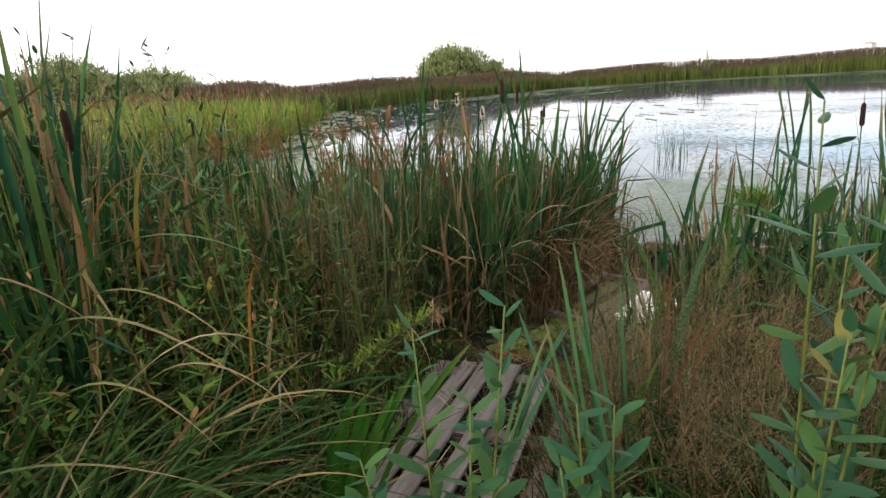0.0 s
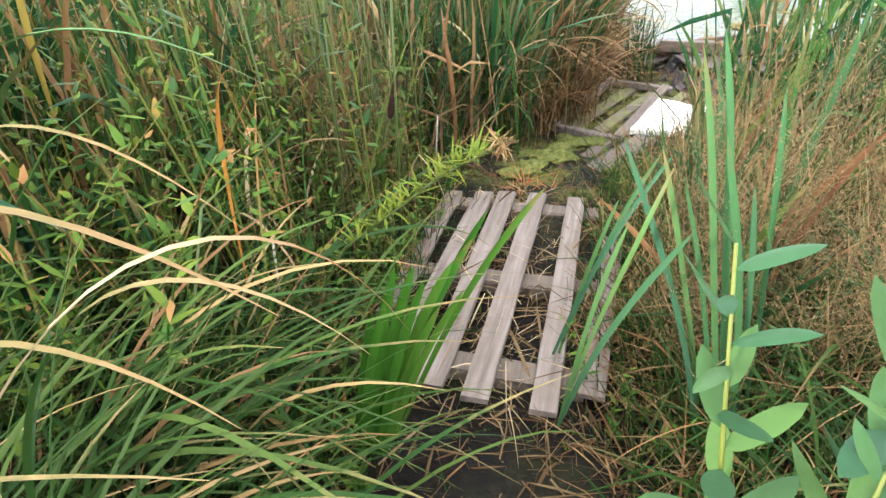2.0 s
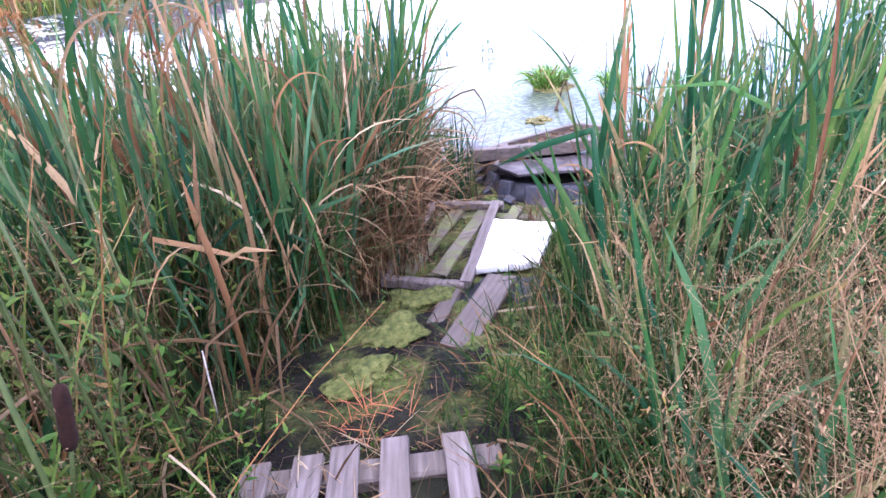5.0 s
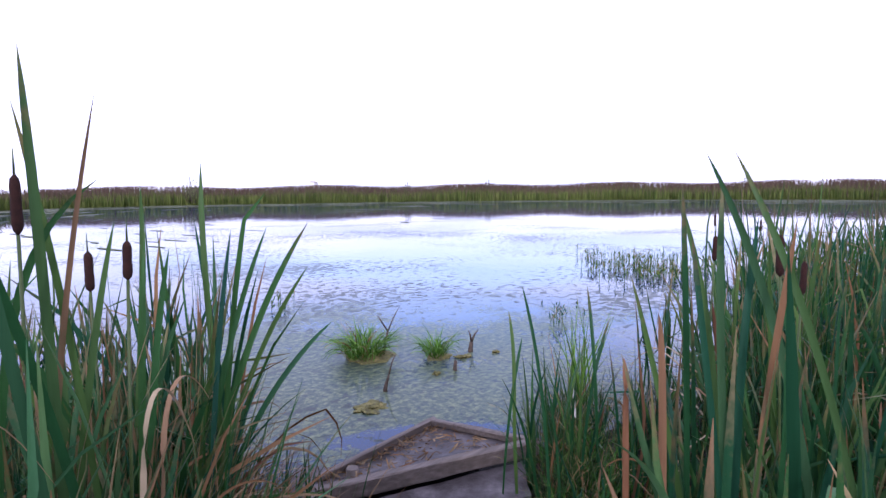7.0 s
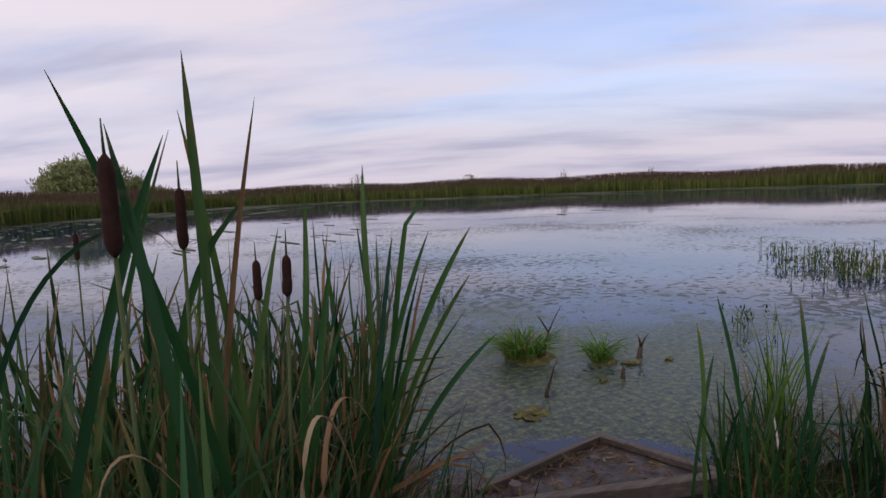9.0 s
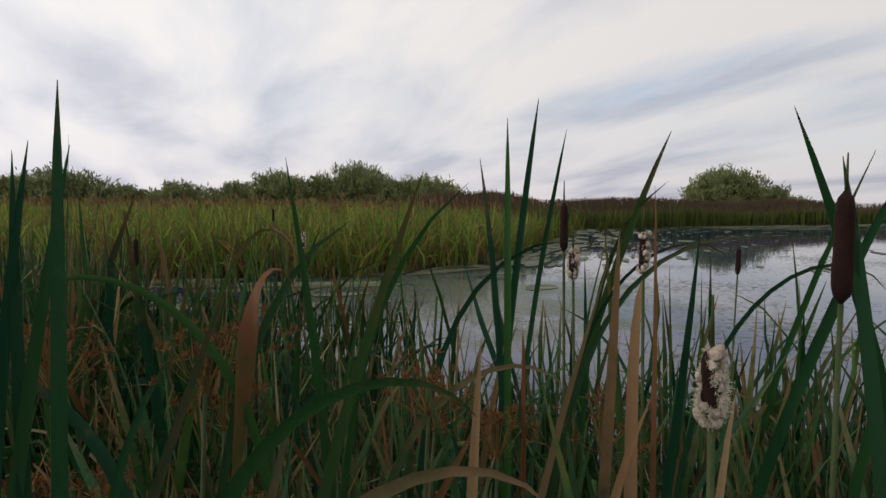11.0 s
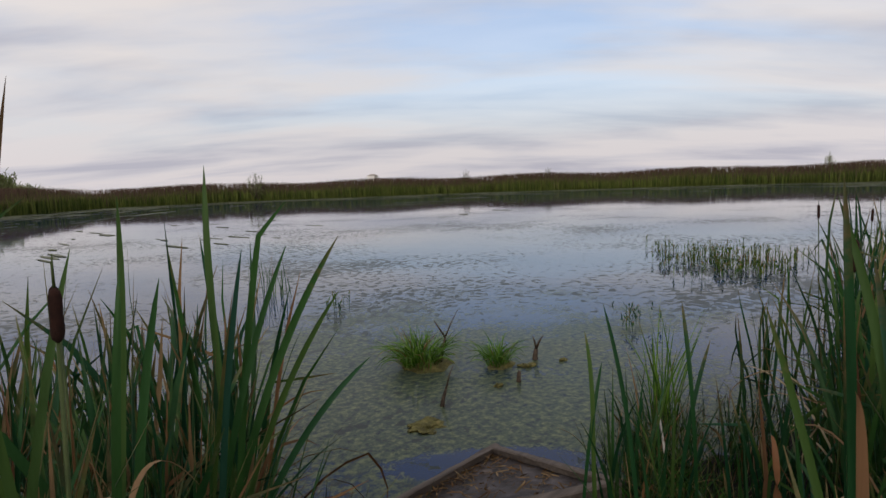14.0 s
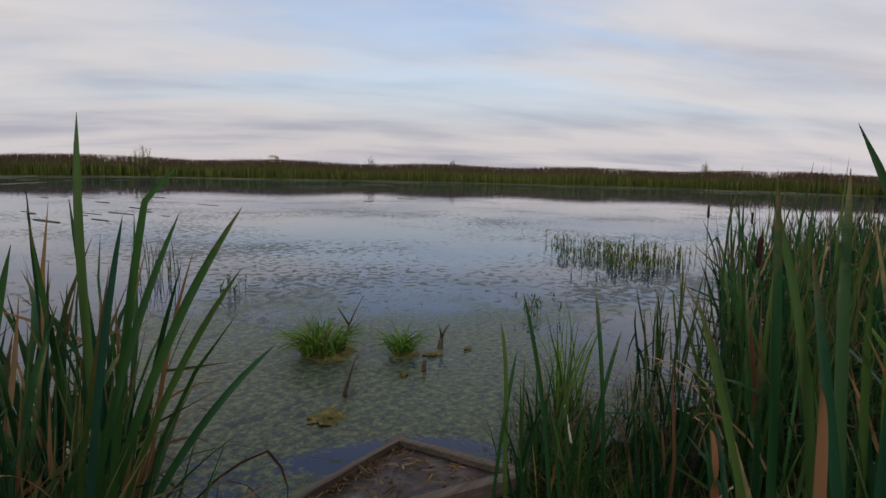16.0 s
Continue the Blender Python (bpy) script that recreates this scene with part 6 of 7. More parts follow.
# ---- plants beside the path ----
def long_leaf(base, mid, tip, width, material, label, dry=0.2):
    """One long leaf that rises from its base, bends at mid and hangs to its tip."""
    A, M, T = (np.array(p, float) for p in (base, mid, tip))
    n = 22
    s = np.linspace(0, 1, n + 1)
    k = 0.68
    C = (M - (1 - k) ** 2 * A - k * k * T) / (2 * k * (1 - k))
    P = ((1 - s) ** 2)[:, None] * A + (2 * s * (1 - s))[:, None] * C + (s ** 2)[:, None] * T
    d = np.gradient(P, axis=0)
    side = np.cross(d, [0.15, 0.1, 1.0])
    side /= np.linalg.norm(side, axis=1)[:, None]
    up = np.cross(side, d)
    up /= np.linalg.norm(up, axis=1)[:, None]
    hw = (width / 2 * (0.55 + 0.45 * np.minimum(1, s * 3)) * (1 - s ** 5) + 0.0006)[:, None]
    V = np.stack([P - side * hw + up * hw * 0.35, P, P + side * hw + up * hw * 0.35], 1).reshape(-1, 3) - A
    row = (np.arange(n) * 3)[:, None]
    F = np.concatenate([row + np.array([[0, 1, 4, 3]]), row + np.array([[1, 2, 5, 4]])])
    me = fast_mesh("long_leaf", V, F, np.repeat(s, 3), np.full(len(V), dry))
    me.materials.append(material)
    ob = new("long_leaf", me)
    ob.matrix_basis = pose(*A)
    return tagged(ob, label, "leaf", "long single leaves of the bank")


def sedge(x, y, n, length, az, spread, label, seed, w=(0.005, 0.011), dry=0.06, bend=(0.9, 2.2), lean=(0.1, 0.6), rad=0.10, mat_=None):
    r = np.random.default_rng(seed)
    P = np.stack([x + r.normal(0, rad, n), y + r.normal(0, rad, n), np.full(n, float(land(x, y)) - 0.01)], -1)
    d = np.where(r.random(n) < dry, r.uniform(0.8, 1.6, n), r.uniform(0, 0.25, n))
    arr = blade_arrays(P, r.uniform(length[0], length[1], n), radians(az) + r.normal(0, spread, n), r.uniform(*lean, n), r.uniform(*bend, n), r.uniform(*w, n), d, 12, 1.4, r.normal(0, 0.5, n), 0.3, clear=True)
    return stuff("sedge_tussock", arr, mat_ or M_GRASS, label, "sedge")


SEDGE = "tussock of long arching green sedge blades"
sedge(-0.62, 1.55, 45, (0.6, 1.15), 30, 1.0, SEDGE, 1)
sedge(-0.95, 1.9, 50, (0.7, 1.25), 10, 0.9, SEDGE, 2)
sedge(-0.55, 2.05, 45, (0.5, 0.95), 20, 0.9, SEDGE, 3)
sedge(-0.85, 1.25, 50, (0.6, 1.1), 45, 0.9, SEDGE, 4)
sedge(-1.3, 1.5, 60, (0.8, 1.3), 20, 0.9, SEDGE, 5)
sedge(-1.4, 2.3, 60, (0.8, 1.35), -10, 1.0, SEDGE, 6)
sedge(-0.7, 2.55, 55, (0.5, 1.0), 10, 1.2, SEDGE, 7)
sedge(-0.42, 1.75, 14, (0.55, 0.95), 15, 0.6, "loose sedge with broad yellowing blades", 8, (0.010, 0.017), 0.15, mat_=M_SEDGE)
sedge(-0.55, 1.75, 26, (0.6, 1.0), 20, 0.7, "loose sedge with broad pale green blades", 31, (0.009, 0.016), 0.12, mat_=M_SEDGE)
sedge(-0.75, 1.6, 34, (0.7, 1.1), 25, 0.8, "loose sedge with broad pale green blades", 32, (0.010, 0.017), 0.15, mat_=M_SEDGE)
sedge(-0.5, 2.15, 30, (0.5, 0.9), 0, 0.9, "loose sedge with broad pale green blades", 33, (0.008, 0.014), 0.2, mat_=M_SEDGE)
sedge(-0.75, 1.95, 26, (0.8, 1.2), 5, 0.5, "loose sedge with broad yellowing blades", 9, (0.010, 0.017), 0.15, mat_=M_SEDGE)
for i, (x, y, n, az) in enumerate(((-0.85, 1.5, 26, 20), (-0.7, 1.85, 24, 5), (-1.05, 1.7, 26, 15), (-0.6, 2.25, 20, 0), (-1.0, 2.2, 24, 10), (-0.55, 1.45, 18, 30))):
    sedge(x, y, n, (0.75, 1.25), az, 0.7, "loose arching sedge, green blades with straw-coloured tips", 40 + i, (0.009, 0.016), 0.12, (1.0, 2.3), (0.15, 0.7), 0.12, M_SEDGE)
sedge(0.75, 1.28, 90, (0.35, 0.7), 120, 1.2, "grass tussock with pale pointed blades", 10, (0.006, 0.012), 0.05)
sedge(0.95, 1.7, 110, (0.4, 0.8), 150, 1.3, SEDGE, 11)
sedge(0.55, 1.62, 60, (0.25, 0.5), 90, 1.8, "grass tussock with pale pointed blades", 12, (0.005, 0.010), 0.1)
sedge(1.15, 2.1, 120, (0.5, 0.9), 160, 1.5, SEDGE, 13)
sedge(1.3, 1.2, 150, (0.6, 1.0), 140, 1.2, SEDGE, 14)
sedge(3.75, 5.55, 130, (0.2, 0.5), 60, 2.0, "tussock of bright green grass at the water's edge", 15, (0.004, 0.008), 0.06, (0.5, 1.6), (0.0, 0.5), 0.14)
sedge(4.25, 5.65, 110, (0.2, 0.5), 60, 2.0, "tussock of bright green grass at the water's edge", 16, (0.004, 0.008), 0.06, (0.4, 1.5), (0.0, 0.5), 0.14)
sedge(3.35, 5.3, 85, (0.2, 0.42), 60, 2.0, "tussock of bright green grass at the water's edge", 17, (0.004, 0.008), 0.1, (0.4, 1.5), (0.0, 0.5), 0.10)
sedge(4.3, 5.75, 26, (0.7, 1.0), 60, 2.5, "slim upright green reed blades at the water", 18, (0.010, 0.016), 0.05, (0.1, 0.6), (0.0, 0.25), 0.05, M_TUFT)
sedge(1.68, 5.62, 60, (0.35, 0.62), 40, 2.0, "short fan of green leaves before the platform", 19, (0.007, 0.013), 0.1, (0.1, 0.5), (0.0, 0.35), 0.03, M_CATTAIL)
sedge(1.45, 5.75, 130, (0.35, 0.65), 20, 2.0, "tussock of rusty brown dead grass at the water", 20, (0.003, 0.006), 0.95, (0.2, 1.0), (0.0, 0.4), 0.12, M_RUSTY)
sedge(1.05, 5.35, 120, (0.35, 0.7), 0, 2.0, "tussock of rusty brown dead grass at the water", 21, (0.003, 0.006), 0.95, (0.2, 1.0), (0.0, 0.4), 0.14, M_RUSTY)


def herb_arrays(n, box, keep, h, rng, leaf_len=(0.03, 0.07), leaf_w=(0.012, 0.026), per=22, droop=(0.4, 1.5)):
    """Leafy stems, each with leaves all the way up."""
    P = scatter(n, *box, keep, rng)
    m = len(P)
    H, az = rng.uniform(*h, m), rng.uniform(0, math.tau, m)
    lean, bend = np.abs(rng.normal(0.12, 0.2, m)), np.abs(rng.normal(0.3, 0.4, m))
    stems = blade_arrays(P, H, az, lean, bend, rng.uniform(0.003, 0.006, m), rng.uniform(0, 0.7, m), 6, 1.5, 0.0, 0.4, None, 0.5)
    s = np.tile(np.linspace(0.25, 1.0, per), m) + rng.normal(0, 0.02, m * per)
    rep = lambda v: np.repeat(v, per)
    th = rep(lean) + rep(bend) * s ** 1.5 / 2.5
    pos = np.repeat(P, per, 0) + np.stack([np.sin(th) * np.cos(rep(az)), np.sin(th) * np.sin(rep(az)), np.cos(th)], -1) * (rep(H) * s)[:, None]
    k = len(pos)
    size = 1.1 - 0.5 * s
    leaves = blade_arrays(pos, rng.uniform(*leaf_len, k) * size, np.tile(np.arange(per) * 2.4, m) + rep(rng.uniform(0, 6, m)), rng.uniform(*droop, k), rng.uniform(0.1, 0.9, k), rng.uniform(*leaf_w, k) * size, np.where(rng.random(k) < 0.04, 1.3, rng.uniform(0, 0.4, k)), 3, 1.4, rng.normal(0, 0.3, k), 0.25, None, 0.03, 1.9, 0.25, clear=True)
    return join_arrays([stems, leaves])


left_of_path = lambda X, Y: (X < np.interp(Y, [0.5, 1.5, 2.5, 3.2, 4.0], [-0.5, -0.4, -0.25, -0.12, 0.15])) & (way_distance(X, Y) > 0.34)
stuff("herb_thicket", herb_arrays(340, (-1.9, 0.1, 2.2, 4.1), left_of_path, (0.4, 1.05), rng, (0.035, 0.085), (0.014, 0.032)), M_HERB, "thicket of leafy yellow-green marsh herbs", "herbs")
stuff("herb_thicket", herb_arrays(80, (-2.2, -0.5, 1.9, 3.2), lambda X, Y: (X < -0.35) & (way_distance(X, Y) > 0.5), (0.8, 1.35), rng, (0.05, 0.10), (0.018, 0.034), 20), M_HERB, "thicket of tall dark leafy shoots", "herbs")
stuff("herb_thicket", herb_arrays(150, (-2.1, -0.6, 2.2, 3.4), lambda X, Y: (X < -0.02 - 0.47 * (Y - 0.74)), (1.3, 1.72), rng, (0.05, 0.09), (0.014, 0.026), 26), M_WILLOW, "tall leafy shoots beside the path", "herbs")
stuff("herb_thicket", herb_arrays(110, (-1.1, 0.0, 2.6, 3.9), left_of_path, (0.75, 1.3), rng, (0.015, 0.04), (0.003, 0.007), 60), M_HERB, "feathery yellow-green herbs", "herbs")
stuff("herb_thicket", herb_arrays(60, (1.3, 2.6, 3.0, 4.3), lambda X, Y: east_edge(X, Y), (0.2, 0.5), rng, (0.04, 0.08), (0.015, 0.03), 14), M_WILLOW, "low dark leafy herbs under the cattails", "herbs")
stuff("herb_thicket", herb_arrays(130, (-0.9, 0.6, 4.0, 5.2), lambda X, Y: west_edge(X, Y) & (cam_clear(X, Y) > 0.4), (0.5, 1.1), rng, (0.03, 0.06), (0.012, 0.022), 16), M_HERB, "low leafy herbs under the cattails", "herbs")
grass_bed("low_grass", 420, (-1.6, -0.1, 0.8, 4.0), left_of_path, rng, "green grass under the herbs", length=(0.25, 0.6), w=(0.003, 0.007))
grass_bed("low_grass", 260, (0.6, 2.2, 1.0, 3.6), lambda X, Y: way_distance(X, Y) > 0.38, rng, "green grass at the edge of the path", length=(0.15, 0.45), w=(0.003, 0.006))
grass_bed("low_grass", 90, (-0.5, 1.4, 1.2, 5.0), lambda X, Y: (way_distance(X, Y) > 0.12) & (way_distance(X, Y) < 0.42), rng, "sparse grass on the trodden path", length=(0.06, 0.2), w=(0.002, 0.004))
brown_zone = lambda X, Y: (X > np.interp(Y, [2.1, 2.6, 3.0, 3.6], [0.62, 0.72, 0.9, 1.2])) & (X < np.interp(Y, [2.1, 2.7, 3.3], [2.0, 1.9, 1.45])) & (Y < 3.3)
low_left = lambda X, Y: (X < np.interp(Y, [1.5, 2.4, 3.6], [-0.12, -0.08, 0.2])) & (X > np.interp(Y, [1.5, 2.4, 3.6], [-0.6, -0.6, -0.35]))
stuff("herb_thicket", herb_arrays(170, (-0.7, 0.3, 2.0, 3.7), low_left, (0.12, 0.38), rng, (0.03, 0.065), (0.012, 0.024), 12), M_HERB, "low leafy herbs creeping over the pallet's edge", "herbs")
low_right = lambda X, Y: (X > np.interp(Y, [1.7, 2.4, 3.6, 4.6], [0.42, 0.48, 0.86, 1.75])) & (X < np.interp(Y, [1.7, 2.4, 3.6, 4.6], [0.9, 1.0, 1.4, 2.2]))
stuff("herb_thicket", herb_arrays(130, (0.4, 2.2, 1.8, 4.6), low_right, (0.10, 0.3), rng, (0.025, 0.05), (0.010, 0.02), 12), M_HERB, "low leafy herbs beside the pallet", "herbs")
grass_bed("low_grass", 420, (0.4, 2.2, 1.8, 4.7), low_right, rng, "green grass leaning over the path", length=(0.12, 0.42), w=(0.003, 0.006))
grass_bed("low_grass", 330, (-0.7, 0.3, 1.7, 3.7), low_left, rng, "green grass leaning over the pallet", length=(0.12, 0.4), w=(0.003, 0.006))
cattail_bed("cattail_reeds", 34, (0.78, 2.0, 2.3, 3.5), lambda X, Y: low_right(X, Y) & (X - Y * 0.5 > -0.45) & (Y < 3.5), (0.6, 1.0), rng, "scattered pale green cattail leaves among the dry plants", per=5, w=(0.012, 0.022), dryness=0.3, bendy=1.6)
grass_bed("low_grass", 620, (0.5, 2.2, 1.9, 3.7), brown_zone, rng, "dark green grass among the dry plants", length=(0.25, 0.62), w=(0.003, 0.008))
stuff("herb_thicket", herb_arrays(110, (0.5, 2.1, 1.9, 3.6), brown_zone, (0.2, 0.5), rng, (0.03, 0.06), (0.012, 0.024), 14), M_WILLOW, "dark leafy herbs among the dry plants", "herbs")
straw_floor("path_litter", 1900, (-0.5, 1.8, 1.0, 5.2), lambda X, Y: way_distance(X, Y) < 0.5, rng, "straw and dry leaf scraps scattered on the path", (0.05, 0.28), (1.3, 1.62), 0.0, (0.002, 0.007))


def seed_thicket(n, box, keep, h, rng):
    """Dead, finely branched stems with countless tiny seed heads."""
    P = scatter(n, *box, keep, rng)
    m, br, sd = len(P), 30, 11
    H, az = rng.uniform(*h, m), rng.uniform(0, math.tau, m)
    lean = np.abs(rng.normal(0.08, 0.14, m))
    stems = blade_arrays(P, H, az, lean, rng.uniform(0, 0.5, m), np.full(m, 0.0014), np.full(m, 0.2), 4, 1.5, 0.0, 0.4, None, 0.5)
    rep = lambda v, k: np.repeat(v, k)
    s = rng.uniform(0.25, 1.0, m * br)
    d = np.stack([np.sin(lean) * np.cos(az), np.sin(lean) * np.sin(az), np.cos(lean)], -1)
    B = np.repeat(P, br, 0) + np.repeat(d, br, 0) * (rep(H, br) * s)[:, None]
    L, a2, l2 = rng.uniform(0.06, 0.2, m * br), rng.uniform(0, math.tau, m * br), rng.uniform(0.4, 1.4, m * br)
    twigs = blade_arrays(B, L, a2, l2, rng.uniform(-0.4, 0.5, m * br), np.full(m * br, 0.0009), np.full(m * br, 0.2), 2, 1.2, 0.0, 0.3, None, 0.6)
    u = rng.uniform(0.3, 1.05, m * br * sd)
    d2 = np.stack([np.sin(l2) * np.cos(a2), np.sin(l2) * np.sin(a2), np.cos(l2)], -1)
    S = np.repeat(B, sd, 0) + np.repeat(d2, sd, 0) * (rep(L, sd) * u)[:, None] + rng.normal(0, 0.014, (m * br * sd, 3))
    k = len(S)
    seeds = blade_arrays(S, rng.uniform(0.003, 0.006, k), rng.uniform(0, math.tau, k), rng.uniform(0, 3, k), np.zeros(k), rng.uniform(0.002, 0.004, k), np.zeros(k), 1, 1.0, 0.0, 0.5, None, 0.5, 3.0)
    return join_arrays([stems, twigs, seeds])


stuff("dry_seed_plants", seed_thicket(95, (0.55, 2.1, 2.0, 3.6), brown_zone, (0.45, 0.92), rng), M_SEED, "reddish brown thicket of dry plants with tiny seed heads", "dry plants")
stuff("dry_seed_plants", seed_thicket(34, (0.58, 1.2, 1.95, 2.6), lambda X, Y: X > 0.3 + 0.13 * Y, (0.6, 0.95), rng), M_SEED, "tall reddish brown dry plants with tiny seed heads", "dry plants")
stuff("dry_seed_plants", seed_thicket(34, (-0.6, 0.1, 2.9, 3.7), left_of_path, (0.85, 1.2), rng), M_SEED, "rusty dry plants with tiny seed heads", "dry plants")

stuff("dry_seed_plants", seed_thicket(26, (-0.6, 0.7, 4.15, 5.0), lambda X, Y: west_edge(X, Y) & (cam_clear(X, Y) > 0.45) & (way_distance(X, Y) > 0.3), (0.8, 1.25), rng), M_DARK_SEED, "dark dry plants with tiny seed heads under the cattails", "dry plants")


def willow_sapling(x, y, tops, label, seed, leaf=(0.055, 0.09), per=36, material=None):
    """Yellow-green shoots with broad lance leaves, every leaf a part."""
    r = np.random.default_rng(seed)
    z0 = float(land(x, y))
    ob = empty("willow_sapling", pose(x, y, z0 - 0.01), label, "willow", "willow saplings beside the path")
    for (tx, ty, tz) in tops:
        T = Vector((tx - x, ty - y, tz - z0))
        mid = T * 0.5 + Vector((-T.x * 0.2, -T.y * 0.2, 0.05))
        pts = [Vector((0, 0, 0)).lerp(mid, s / 6).lerp(mid.lerp(T, s / 6), s / 6) for s in range(7)]
        bm = bmesh.new()
        tube(bm, pts, [0.0045, 0.004, 0.0033, 0.0027, 0.0022, 0.0017, 0.0011], 6)
        shoot = part("shoot", bm, M_SHOOT, ob)
        for i in range(per):
            s = 0.30 + 0.70 * i / (per - 1)
            p = Vector((0, 0, 0)).lerp(mid, s).lerp(mid.lerp(T, s), s)
            size = r.uniform(*leaf) * (1.0 if s < 0.9 else 0.65)
            arr = blade_arrays(np.array([p]), [size], [i * 2.4 + r.normal(0, 0.3)], [r.uniform(0.6, 1.25)], [r.uniform(-0.1, 0.5)], [size * r.uniform(0.27, 0.33)], [0.0 if r.random() > 0.02 else 0.9], 7, 1.4, [r.normal(0, 0.25)], 0.22, None, 0.02, 2.1, 0.12, oval=True)
            blade_part("leaf", arr, material or M_SAPLING, shoot)


willow_sapling(0.30, 1.34, ((0.385, 1.50, 1.44), (0.252, 1.50, 1.41), (0.18, 1.40, 1.27), (0.33, 1.43, 1.33)), "young willow sapling with broad green leaves", 1, (0.055, 0.082), 44)
willow_sapling(0.52, 1.42, ((0.47, 1.42, 1.33), (0.53, 1.46, 1.30), (0.44, 1.37, 1.27)), "low young willow sapling with glossy leaves", 2, (0.055, 0.08), 36)
willow_sapling(0.80, 1.45, ((0.75, 1.43, 1.70), (0.84, 1.39, 1.62), (0.76, 1.35, 1.45), (0.88, 1.55, 1.5)), "young willow sapling with large glossy leaves", 8, (0.06, 0.09), 34)
willow_sapling(-0.45, 2.6, ((-0.48, 2.35, 1.86), (-0.36, 2.45, 1.80), (-0.62, 2.4, 1.75)), "tall slim willow shoots among the sedge", 3, (0.04, 0.065), 18, M_WILLOW)
willow_sapling(-0.12, 3.0, ((-0.08, 2.6, 1.74), (-0.2, 2.8, 1.6)), "slim willow shoots above the herbs", 4, (0.035, 0.06), 18, M_WILLOW)

willow_sapling(-1.05, 2.45, ((-1.0, 2.35, 2.0), (-1.15, 2.5, 1.95), (-0.9, 2.5, 1.9), (-1.25, 2.35, 1.98)), "tall slim willow shoots above the cattails", 5, (0.04, 0.065), 24, M_WILLOW)
willow_sapling(-0.62, 2.9, ((-0.6, 2.85, 1.84), (-0.5, 2.95, 1.8), (-0.72, 2.9, 1.9)), "slim willow shoots above the herbs", 6, (0.035, 0.06), 22, M_WILLOW)


def leaning_stem(points, label, seed, n=34, head=True):
    """A leaning herb stem with narrow leaves and a rusty tuft at its end."""
    r = np.random.default_rng(seed)
    A = [Vector(p) for p in points]
    ob = empty("leaning_herb", pose(*A[0]), label, "herb")
    bm = bmesh.new()
    tube(bm, [p - A[0] for p in A], [0.004, 0.0035, 0.003, 0.002][: len(A)], 6)
    stem = part("stem", bm, M_STEM, ob)
    pos = []
    for i in range(n):
        k = (0.35 + 0.6 * i / n) * (len(A) - 1)
        j = min(int(k), len(A) - 2)
        pos.append(A[j].lerp(A[j + 1], k - j) - A[0])
    pos = np.array(pos)
    arr = blade_arrays(pos, r.uniform(0.035, 0.085, n), r.uniform(0, math.tau, n), r.uniform(0.3, 1.5, n), r.uniform(0, 1.0, n), r.uniform(0.005, 0.010, n), np.zeros(n), 5, 1.4, 0.0, 0.25, None, 0.03, 2.0, 0.2)
    tagged(blade_part("foliage", arr, M_LEANER, ob), kind="stuff")
    if head:
        m = 70
        arr = blade_arrays(np.array(A[-1] - A[0])[None] + r.normal(0, 0.006, (m, 3)), r.uniform(0.02, 0.06, m), r.uniform(0, math.tau, m), r.uniform(0.6, 2.6, m), r.uniform(0, 0.8, m), np.full(m, 0.003), np.full(m, 1.5), 3, 1.3, 0.0, 0.3)
        tagged(blade_part("dry_head", arr, M_RUST, ob, "rusty orange dry flower tuft"), kind="stuff")


